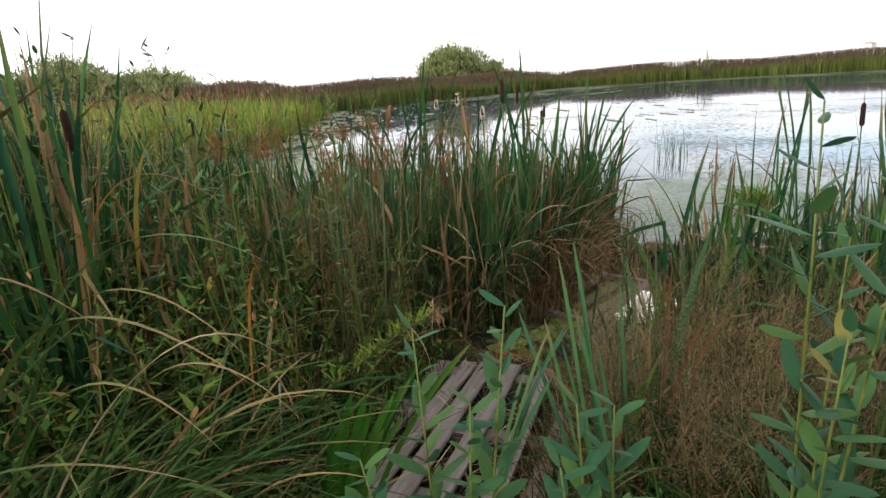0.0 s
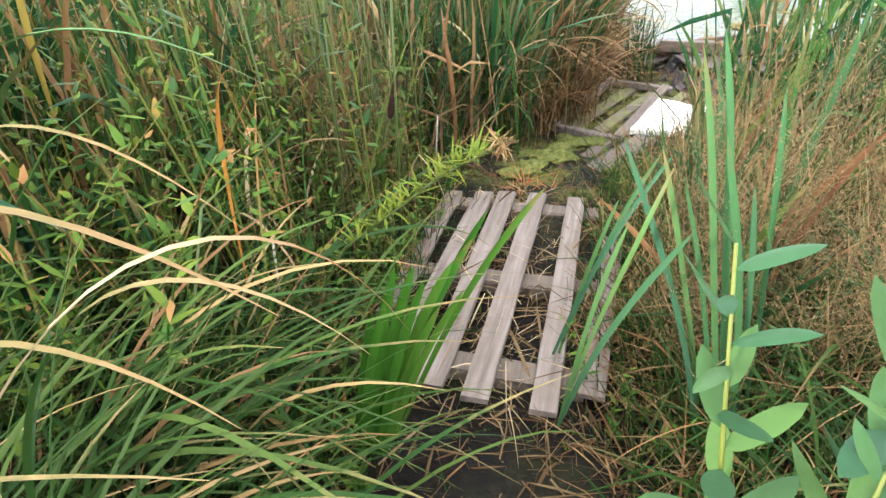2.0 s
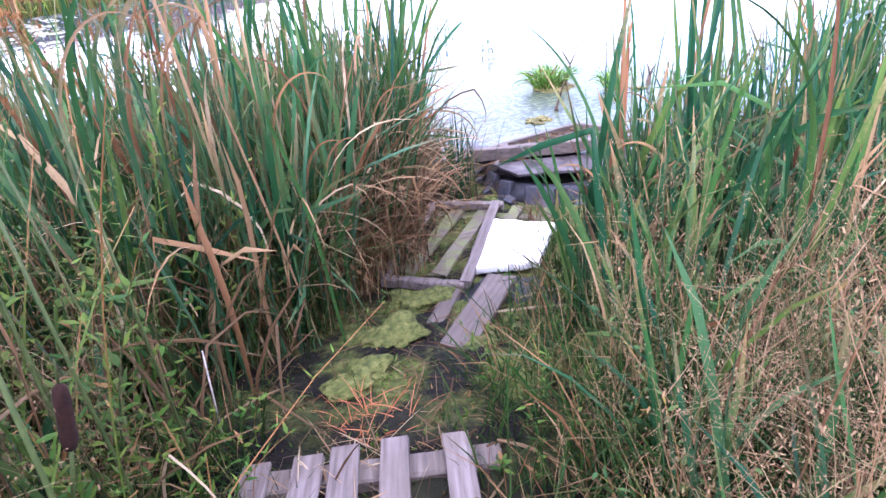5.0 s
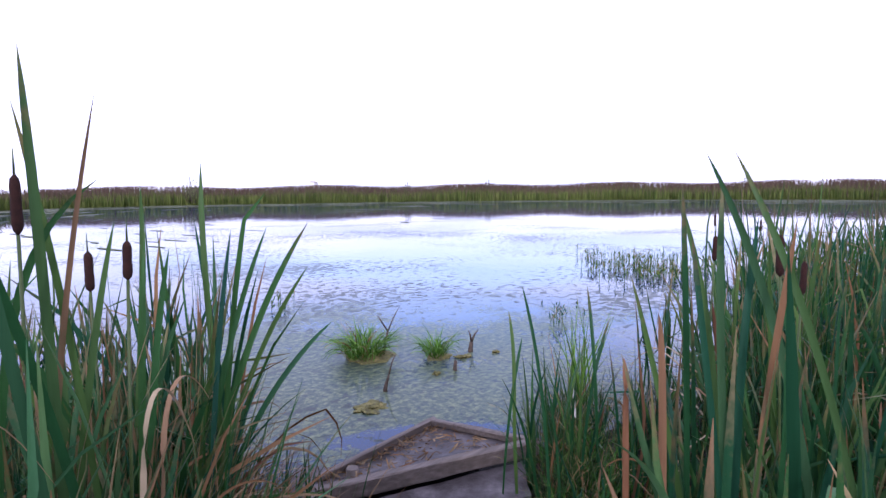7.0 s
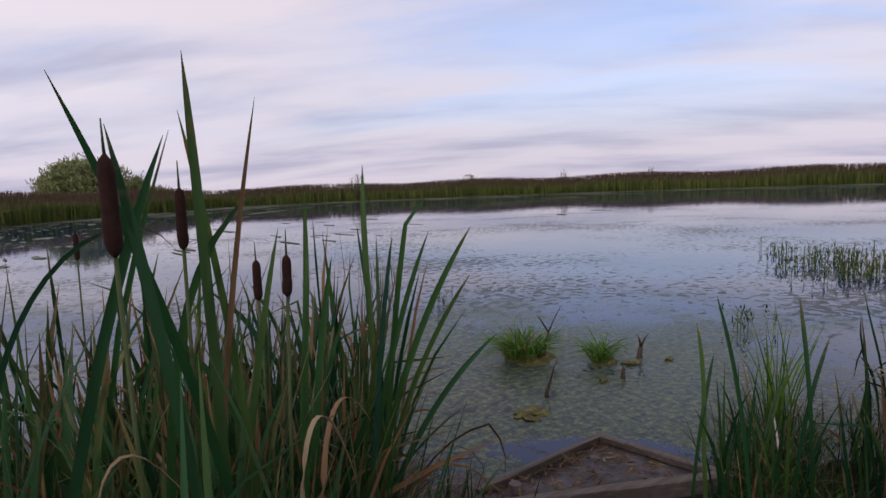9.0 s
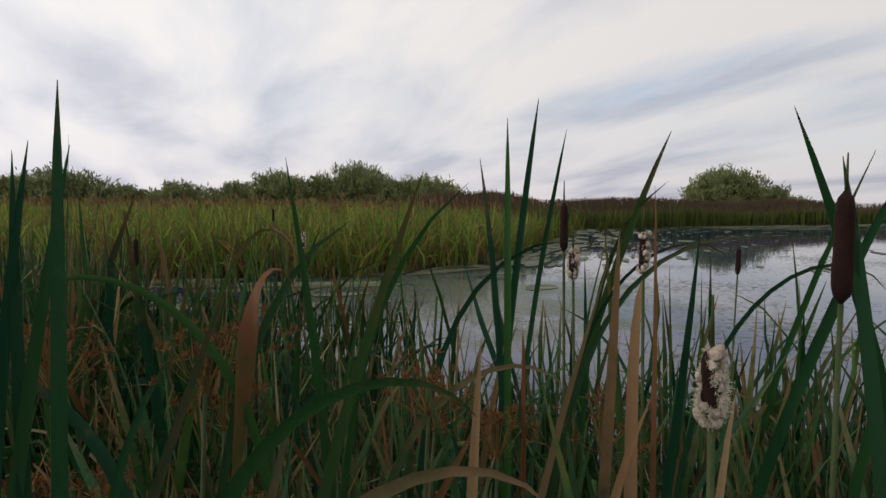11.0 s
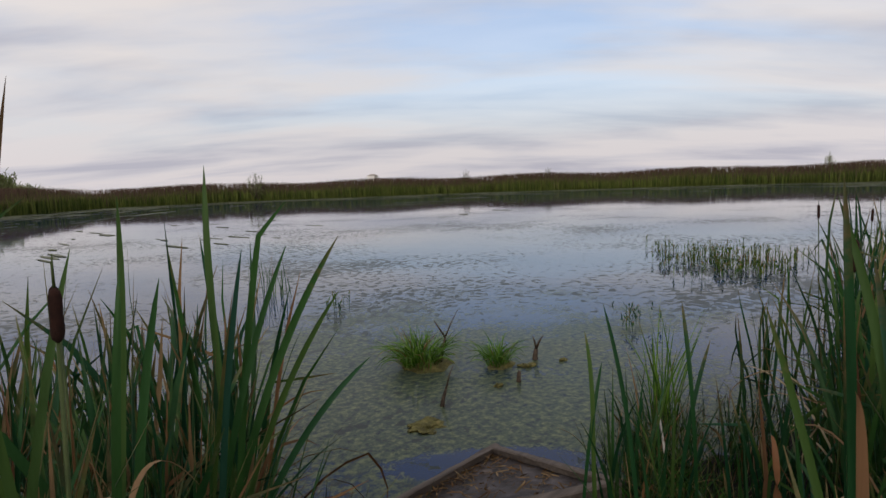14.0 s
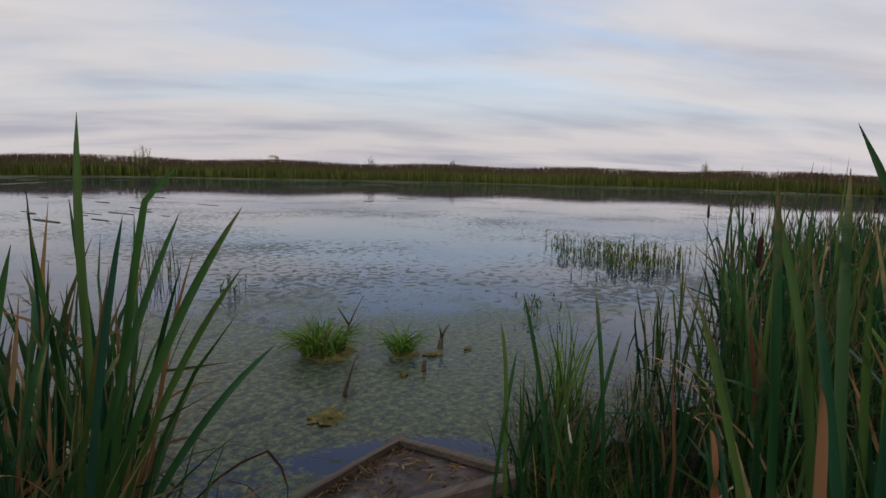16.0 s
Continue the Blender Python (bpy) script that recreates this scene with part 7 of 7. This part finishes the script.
M_BROWNING = leaf_mat("browning_cattail_leaf", [(0.03, 0.075, 0.018), (0.045, 0.095, 0.022), (0.024, 0.062, 0.02)], [(0.15, 0.062, 0.032), (0.19, 0.11, 0.06), (0.12, 0.048, 0.025)], 0.45, 0.25)
M_ORANGE = leaf_mat("orange_dying_leaf", [(0.30, 0.15, 0.03), (0.24, 0.10, 0.025), (0.26, 0.20, 0.05)], DRY, 0.5, 0.3)
for i, (a, b, c, w, m, dry, label) in enumerate((
        ((-0.78, 1.60, 0.36), (-0.11, 1.60, 1.36), (0.05, 1.69, 1.18), 0.008, M_PALE_LEAF, 0.4, "long straw-coloured sedge leaf arching over the path"),
        ((-0.85, 1.78, 0.36), (-0.40, 1.70, 1.36), (-0.065, 1.657, 1.24), 0.015, M_SEDGE, 0.35, "broad green leaf with a straw-coloured tip"),
        ((-1.25, 2.30, 0.36), (-0.60, 2.32, 1.36), (-0.212, 2.36, 1.222), 0.021, M_CATTAIL_PALE_LIT, 0.1, "broad blue-green leaf lying level over the herbs"),
        ((-0.43, 2.45, 0.34), (-0.36, 2.46, 1.16), (-0.31, 2.47, 1.23), 0.010, M_ORANGE, 0.2, "upright orange dying leaf among the herbs"),
        ((-0.70, 1.58, 0.36), (-0.32, 1.60, 1.28), (-0.12, 1.62, 1.13), 0.010, M_SEDGE, 0.4, "pale green sedge leaf arching over"),
        ((-0.62, 1.72, 0.36), (-0.20, 1.68, 1.27), (0.0, 1.72, 1.12), 0.010, M_SEDGE, 0.5, "pale green sedge leaf with a dry tip"),
        ((-0.85, 1.48, 0.36), (-0.50, 1.55, 1.14), (-0.16, 1.60, 1.08), 0.010, M_SEDGE, 0.3, "yellow-green sedge leaf arching over"),
        ((-0.95, 1.85, 0.36), (-0.72, 1.85, 1.40), (-0.45, 1.85, 1.28), 0.012, M_PALE_LEAF, 0.4, "wide tan dead leaf bent over the sedge"),
        ((-1.0, 2.05, 0.36), (-0.55, 2.1, 1.28), (-0.25, 2.12, 1.05), 0.016, M_SEDGE, 0.45, "pale green leaf with a dry tip"),
        ((-1.1, 2.55, 0.36), (-0.75, 2.6, 1.5), (-0.45, 2.65, 1.35), 0.014, M_ORANGE, 0.3, "yellow dying leaf leaning over the herbs"),
        ((-0.95, 2.75, 0.36), (-0.80, 2.78, 1.55), (-0.66, 2.8, 1.62), 0.016, M_ORANGE, 0.3, "orange dying leaf standing in the herbs"),
        ((-0.16, 4.30, 0.06), (-0.112, 4.355, 1.56), (-0.07, 4.41, 1.555), 0.030, M_BROWNING, 0.62, "broad cattail leaf with a brown curled tip"),
        ((-0.42, 4.28, 0.06), (-0.20, 4.42, 1.63), (-0.10, 4.47, 1.57), 0.024, M_BROWNING, 0.42, "green cattail leaf bending over with a yellow tip"),
        ((0.20, 4.62, 0.06), (0.197, 4.60, 1.28), (0.20, 4.585, 1.52), 0.020, M_BROWNING, 0.95, "upright cattail leaf dried to rust along its edge"),
        ((0.38, 4.73, 0.06), (0.37, 4.736, 1.37), (0.363, 4.742, 1.74), 0.024, M_BROWNING, 0.8, "tall cattail leaf dried to rust at the top"),
        ((1.75, 4.03, 0.06), (1.756, 4.05, 1.21), (1.756, 4.066, 1.36), 0.017, M_BROWNING, 1.1, "upright rust-coloured dead leaf"),
        ((1.92, 4.20, 0.06), (1.923, 4.219, 1.07), (1.96, 4.246, 1.17), 0.016, M_BROWNING, 1.1, "upright rust-coloured dead leaf"),
        ((0.95, 4.85, 0.06), (1.0, 4.90, 1.18), (1.12, 4.98, 1.10), 0.013, M_PALE_LEAF, 0.3, "pale dead leaf bent over at the water"),
        ((0.86, 4.75, 0.06), (0.92, 4.78, 1.22), (1.02, 4.84, 1.05), 0.013, M_PALE_LEAF, 0.3, "pale dead leaf bent over at the water"),
        ((0.60, 4.55, 0.06), (0.58, 4.60, 1.30), (0.70, 4.62, 1.16), 0.013, M_PALE_LEAF, 0.3, "pale dead leaf arching among the shoots"),
        ((0.10, 4.50, 0.06), (0.18, 4.52, 1.26), (0.33, 4.55, 1.10), 0.013, M_PALE_LEAF, 0.3, "pale dead leaf arching among the shoots"),
        ((0.30, 4.45, 0.06), (0.36, 4.48, 1.22), (0.50, 4.50, 1.08), 0.013, M_PALE_LEAF, 0.3, "pale dead leaf arching among the shoots"),
        ((1.78, 3.32, 0.30), (1.68, 3.42, 1.28), (1.41, 3.65, 1.353), 0.022, M_SEDGE, 0.1, "broad yellow-green leaf bowing over the landing"),
        ((1.66, 3.84, 0.10), (1.42, 3.88, 1.08), (1.21, 3.90, 1.29), 0.020, M_CATTAIL_PALE_LIT, 0.1, "blue-green leaf leaning over the landing"),
        ((2.1, 3.75, 0.10), (1.80, 3.72, 1.05), (1.55, 3.70, 0.95), 0.018, M_CATTAIL_PALE_LIT, 0.2, "bent blue-green leaf beside the landing"))):
    long_leaf(a, b, c, w, m, label, dry)
M_LEANER = leaf_mat("yellow_green_herb", [(0.06, 0.098, 0.014), (0.095, 0.13, 0.017), (0.13, 0.15, 0.022)], DRY, 0.45, 0.3)
M_RUST = leaf_mat("rusty_tuft", [(0.30, 0.11, 0.05), (0.36, 0.15, 0.08), (0.24, 0.08, 0.04)], DRY, 0.7, 0.25)
leaning_stem(((-0.42, 2.45, float(land(-0.42, 2.45))), (-0.14, 2.41, 0.80), (0.10, 2.38, 0.99), (0.235, 2.34, 1.08)), "yellow-green herb leaning over the path with a rusty head", 1, 120)
leaning_stem(((-0.6, 2.15, float(land(-0.6, 2.15))), (-0.35, 2.2, 1.06), (-0.23, 2.44, 1.10)), "thin yellow stem leaning over the sedge", 2, 8, False)


def umbel(x, y, top, rays, label, seed):
    """A dried umbel: ribbed stem, rays, and small rusty heads."""
    r = np.random.default_rng(seed)
    z0 = float(land(x, y)) - 0.01
    ob = empty("dry_umbel", pose(x, y, z0), label, "umbel", "dry umbels among the cattails")
    h = top - z0
    bm = bmesh.new()
    lean = Vector((r.normal(0, 0.05), r.normal(0, 0.05), h))
    tube(bm, [(0, 0, 0), lean * 0.5, lean], [0.005, 0.004, 0.003], 6)
    part("stem", bm, M_STEM, ob)
    a, tilt, L = r.uniform(0, math.tau, rays), r.uniform(0.1, 1.45, rays), r.uniform(0.04, 0.085, rays) * (1.25 if y > 4 else 1.0)
    base = np.tile(np.array(lean), (rays, 1))
    sets = [blade_arrays(base, L, a, tilt, -0.35 * tilt, np.full(rays, 0.0014), np.full(rays, 0.6), 3, 1.2, 0.0, 0.3, None, 0.8)]
    d = np.stack([np.sin(tilt * 0.85) * np.cos(a), np.sin(tilt * 0.85) * np.sin(a), np.cos(tilt * 0.85)], -1) * L[:, None]
    k = 22
    S = np.repeat(base + d, k, 0)
    n = len(S)
    sets.append(blade_arrays(S, r.uniform(0.006, 0.017, n), r.uniform(0, math.tau, n), r.uniform(0, 1.8, n), np.zeros(n), np.full(n, 0.0013), np.full(n, 1.5), 2, 1.0, 0.0, 0.4, None, 0.9))
    blade_part("head", join_arrays(sets), M_UMBEL, ob, "rusty dry flower head")


M_UMBEL = leaf_mat("dry_umbel_head", [(0.15, 0.080, 0.03), (0.20, 0.115, 0.04), (0.11, 0.085, 0.03)], [(0.20, 0.10, 0.04), (0.15, 0.07, 0.03)], 0.7, 0.25)
for i, (x, y, top) in enumerate(((-0.20, 4.38, 1.44), (-0.225, 4.31, 1.36), (-0.22, 4.26, 1.27), (-0.34, 4.10, 1.31), (-0.27, 4.33, 1.43), (0.15, 4.57, 1.32), (-0.28, 4.38, 1.44), (-0.05, 4.62, 1.30), (0.35, 4.75, 1.28), (-0.05, 4.32, 1.22), (0.1, 4.42, 1.2), (-0.4, 4.25, 1.42), (0.02, 4.5, 1.38), (-0.3, 3.3, 1.42), (-0.12, 3.42, 1.36), (-0.5, 3.2, 1.45), (-0.05, 3.65, 1.25), (-0.4, 3.6, 1.38), (-0.25, 3.0, 1.38), (-0.62, 2.95, 1.48), (-0.45, 3.4, 1.5), (-0.15, 3.15, 1.3), (-0.75, 3.3, 1.5), (-0.3, 3.75, 1.45), (-0.05, 2.95, 1.42), (-0.2, 3.05, 1.52), (-0.02, 3.25, 1.46), (-0.35, 2.85, 1.5), (0.05, 3.5, 1.4), (-0.12, 3.3, 1.55))):
    umbel(x, y, top, 22, "dried umbel plant with a rusty brown head", 20 + i)


def stick(a, b, rad, label, material, name="stick"):
    A, B = Vector(a), Vector(b)
    bm = bmesh.new()
    tube(bm, [(0, 0, 0), (B - A) * 0.5 + Vector((0, 0, 0.004)), B - A], [rad, rad * 0.95, rad * 0.8], 7)
    ob = part(name, bm, material)
    ob.matrix_basis = pose(*A)
    tagged(ob, label, "stick")


def g(x, y, up=0.0):
    return (x, y, float(land(x, y)) + up)


stick(g(0.02, 5.30, 0.01), g(0.38, 5.33, 0.12), 0.007, "bleached white stick lying among the reeds", M_PALE_STICK)
stick(g(-0.42, 2.62), (-0.36, 2.57, 0.74), 0.004, "bleached dry stem standing in the herbs", M_PALE_STICK)
stick(g(0.10, 3.72), (0.13, 3.66, 0.62), 0.003, "bleached dry reed stem", M_PALE_STICK)
stick(g(1.20, 4.10, 0.03), g(1.60, 3.95, 0.03), 0.006, "pale straw-coloured cane lying on the mud", M_CANE)
stick(g(1.36, 4.18, 0.03), g(1.70, 4.08, 0.07), 0.006, "pale broken cane lying on the mud", M_CANE)
stick((3.28, 5.18, 0.35), (3.62, 5.40, 0.37), 0.006, "pale straw caught across the reeds", M_PALE_STICK)

# fresh grass on the east foot of the landing
for i, (x, y, n, h) in enumerate(((2.62, 4.72, 120, 0.42), (2.95, 4.95, 150, 0.48), (3.25, 5.1, 130, 0.42), (2.35, 4.35, 110, 0.42), (3.05, 4.7, 130, 0.45), (3.6, 5.35, 130, 0.42), (2.15, 4.55, 90, 0.3))):
    sedge(x, y, n, (h * 0.55, h), 60, 2.5, "tussock of fresh green grass beside the landing", 120 + i, (0.004, 0.008), 0.12, (0.4, 1.6), (0.0, 0.5), 0.11, M_SEDGE if i % 2 else M_FRESH)
for i, (x, y) in enumerate(((2.75, 5.0), (3.1, 5.05), (3.35, 5.35), (2.5, 4.6), (3.7, 5.5), (2.95, 5.25))):
    sedge(x, y, 9, (0.5, 0.95), 60, 2.5, "few upright cattail blades at the water's edge", 140 + i, (0.012, 0.019), 0.1, (0.1, 0.7), (0.0, 0.22), 0.03, M_CATTAIL)

# dry tufts caught between the boards
sedge(1.94, 4.90, 90, (0.12, 0.28), 60, 2.5, "tuft of dry straw at the end of the frame", 60, (0.002, 0.005), 0.1, (0.2, 1.2), (0.1, 1.0), 0.05, M_STRAW)
sedge(1.69, 5.37, 60, (0.2, 0.45), 60, 2.5, "tuft of dry straw beside the platform", 61, (0.002, 0.005), 0.1, (0.3, 1.4), (0.1, 0.8), 0.05, M_STRAW)
sedge(1.69, 5.37, 22, (0.45, 0.7), 60, 2.5, "short fan of green leaves before the platform", 62, (0.010, 0.016), 0.1, (0.1, 0.5), (0.0, 0.3), 0.05, M_CATTAIL)
sedge(1.59, 5.88, 160, (0.3, 0.6), 60, 2.5, "tussock of rusty dead grass at the water", 63, (0.002, 0.005), 0.1, (0.3, 1.3), (0.0, 0.6), 0.05, M_RUSTY)
sedge(2.37, 4.69, 150, (0.25, 0.5), 60, 2.5, "green grass tussock beside the platform", 64, (0.002, 0.005), 0.1, (0.3, 1.3), (0.0, 0.6), 0.05, M_TUFT)
sedge(0.51, 3.58, 70, (0.06, 0.16), 60, 2.5, "rusty dry tuft at the head of the pallet", 65, (0.002, 0.005), 0.1, (0.2, 0.9), (0.3, 1.4), 0.05, M_RUST)
sedge(0.27, 2.90, 60, (0.08, 0.22), 60, 2.5, "dry straw lying across the slats", 66, (0.002, 0.005), 0.1, (0.0, 0.3), (1.2, 1.6), 0.05, M_STRAW)
sedge(-0.20, 2.68, 40, (0.1, 0.2), 60, 2.5, "curled bleached fern-like dead leaf", 67, (0.002, 0.005), 0.1, (0.6, 1.6), (0.6, 1.5), 0.05, M_PALE_LEAF)

# crumbs of straw and bark blown against the platform's rims
def platform_litter(n):
    r = np.random.default_rng(91)
    u, v = r.beta(1.2, 0.8, n), r.beta(0.6, 1.4, n)
    L, C, R, N = (np.array(p) for p in ((1.709, 5.987, 0.118), (2.97, 6.04, 0.152), (2.97, 5.32, 0.25), (1.922, 5.76, 0.243)))
    P = (L * (1 - u)[:, None] + C * u[:, None]) * (1 - v)[:, None] + (N * (1 - u)[:, None] + R * u[:, None]) * v[:, None]
    P[:, 2] -= 0.010
    return blade_arrays(P, r.uniform(0.012, 0.09, n), r.uniform(0, math.tau, n), r.uniform(1.25, 1.6, n), r.normal(0, 0.2, n), r.uniform(0.003, 0.012, n), r.uniform(0, 1, n), 3, 1.2, r.normal(0, 0.8, n), 0.4, None, 0.4)


stuff("plant_litter", platform_litter(420), M_STRAW, "crumbs of straw and bark lying on the platform", "litter")

# low weeds and moss on the trodden mud
grass_bed("creeping_weeds", 900, (-0.2, 2.4, 3.3, 5.3), lambda X, Y: (way_distance(X, Y) < 0.55), rng, "tiny green weeds and moss on the wet mud", length=(0.015, 0.05), w=(0.004, 0.010), lean=(0.2, 1.4), mat_=M_HERB, per=8, clump=0.04)
grass_bed("creeping_weeds", 260, (-0.4, 1.0, 1.6, 3.6), lambda X, Y: (way_distance(X, Y) < 0.5), rng, "tiny green weeds between the slats", length=(0.015, 0.05), w=(0.004, 0.010), lean=(0.2, 1.4), mat_=M_HERB, per=6, clump=0.04)
straw_floor("dead_leaves", 130, (-0.6, 1.2, 1.7, 3.6), lambda X, Y: way_distance(X, Y) < 0.6, rng, "dry reed leaves strewn over the pallet", (0.1, 0.45), (1.2, 1.58), 0.1, (0.004, 0.011))

straw_floor("dead_leaves", 700, (0.42, 1.0, 1.85, 2.75), lambda X, Y: X > 0.4 + 0.12 * (Y - 1.85), rng, "reddish brown dead stems heaped beside the pallet", (0.06, 0.3), (0.6, 1.55), 0.14, (0.002, 0.006), M_RUSTY)
straw_floor("dead_leaves", 260, (0.0, 0.55, 2.2, 3.5), lambda X, Y: way_distance(X, Y) < 0.3, rng, "dry straw lying across the slats", (0.08, 0.3), (1.35, 1.62), 0.1, (0.002, 0.005), M_PALE_LEAF)

# rusty dead tussocks at the foot of the bank
for i, (x, y) in enumerate(((0.92, 4.98), (1.05, 5.2), (1.18, 5.42), (1.32, 5.62), (0.78, 4.82))):
    sedge(x, y, 80, (0.4, 0.8), 20, 2.5, "tussock of rusty brown dead cattail leaves", 80 + i, (0.004, 0.009), 0.5, (0.4, 2.2), (0.0, 0.5), 0.09, M_RUSTY)

# brown dead leaves crowding the foot of the west reeds
for i, (x, y) in enumerate(((0.62, 4.62), (0.78, 4.70), (0.95, 4.78), (0.55, 4.85), (1.08, 5.0), (0.85, 4.98))):
    sedge(x, y, 60, (0.5, 1.05), 20, 2.5, "tussock of dark brown dead cattail leaves", 180 + i, (0.005, 0.011), 0.5, (0.4, 2.0), (0.0, 0.4), 0.08, M_STRAW)

# dark tangle of dead leaves and low shoots on the east flank of the west reeds
for i, (x, y) in enumerate(((0.90, 4.85), (1.0, 5.05), (1.1, 5.22), (0.97, 5.3), (1.2, 5.48), (0.86, 5.08), (1.05, 4.95), (1.3, 5.6))):
    sedge(x, y, 80, (0.45, 0.95), 20, 2.5, "tangle of dark brown dead cattail leaves", 220 + i, (0.006, 0.013), 0.5, (0.3, 2.2), (0.0, 0.4), 0.08, M_STRAW)
    sedge(x, y, 26, (0.7, 1.15), 20, 2.5, "low dark green cattail blades in the tangle", 240 + i, (0.010, 0.016), 0.1, (0.1, 0.9), (0.0, 0.25), 0.08, M_CATTAIL)

# rough meadow round the landing
grass_bed("meadow_grass", 2600, (-9, 10, -7, 3.6), lambda X, Y: (way_distance(X, Y) > 1.6) & ((Y < 0.2) | (np.abs(X - 0.3) > 2.2)), rng, "rough green and tan meadow grass", length=(0.3, 0.8), w=(0.006, 0.014), dry=0.3, per=5, clump=0.10)
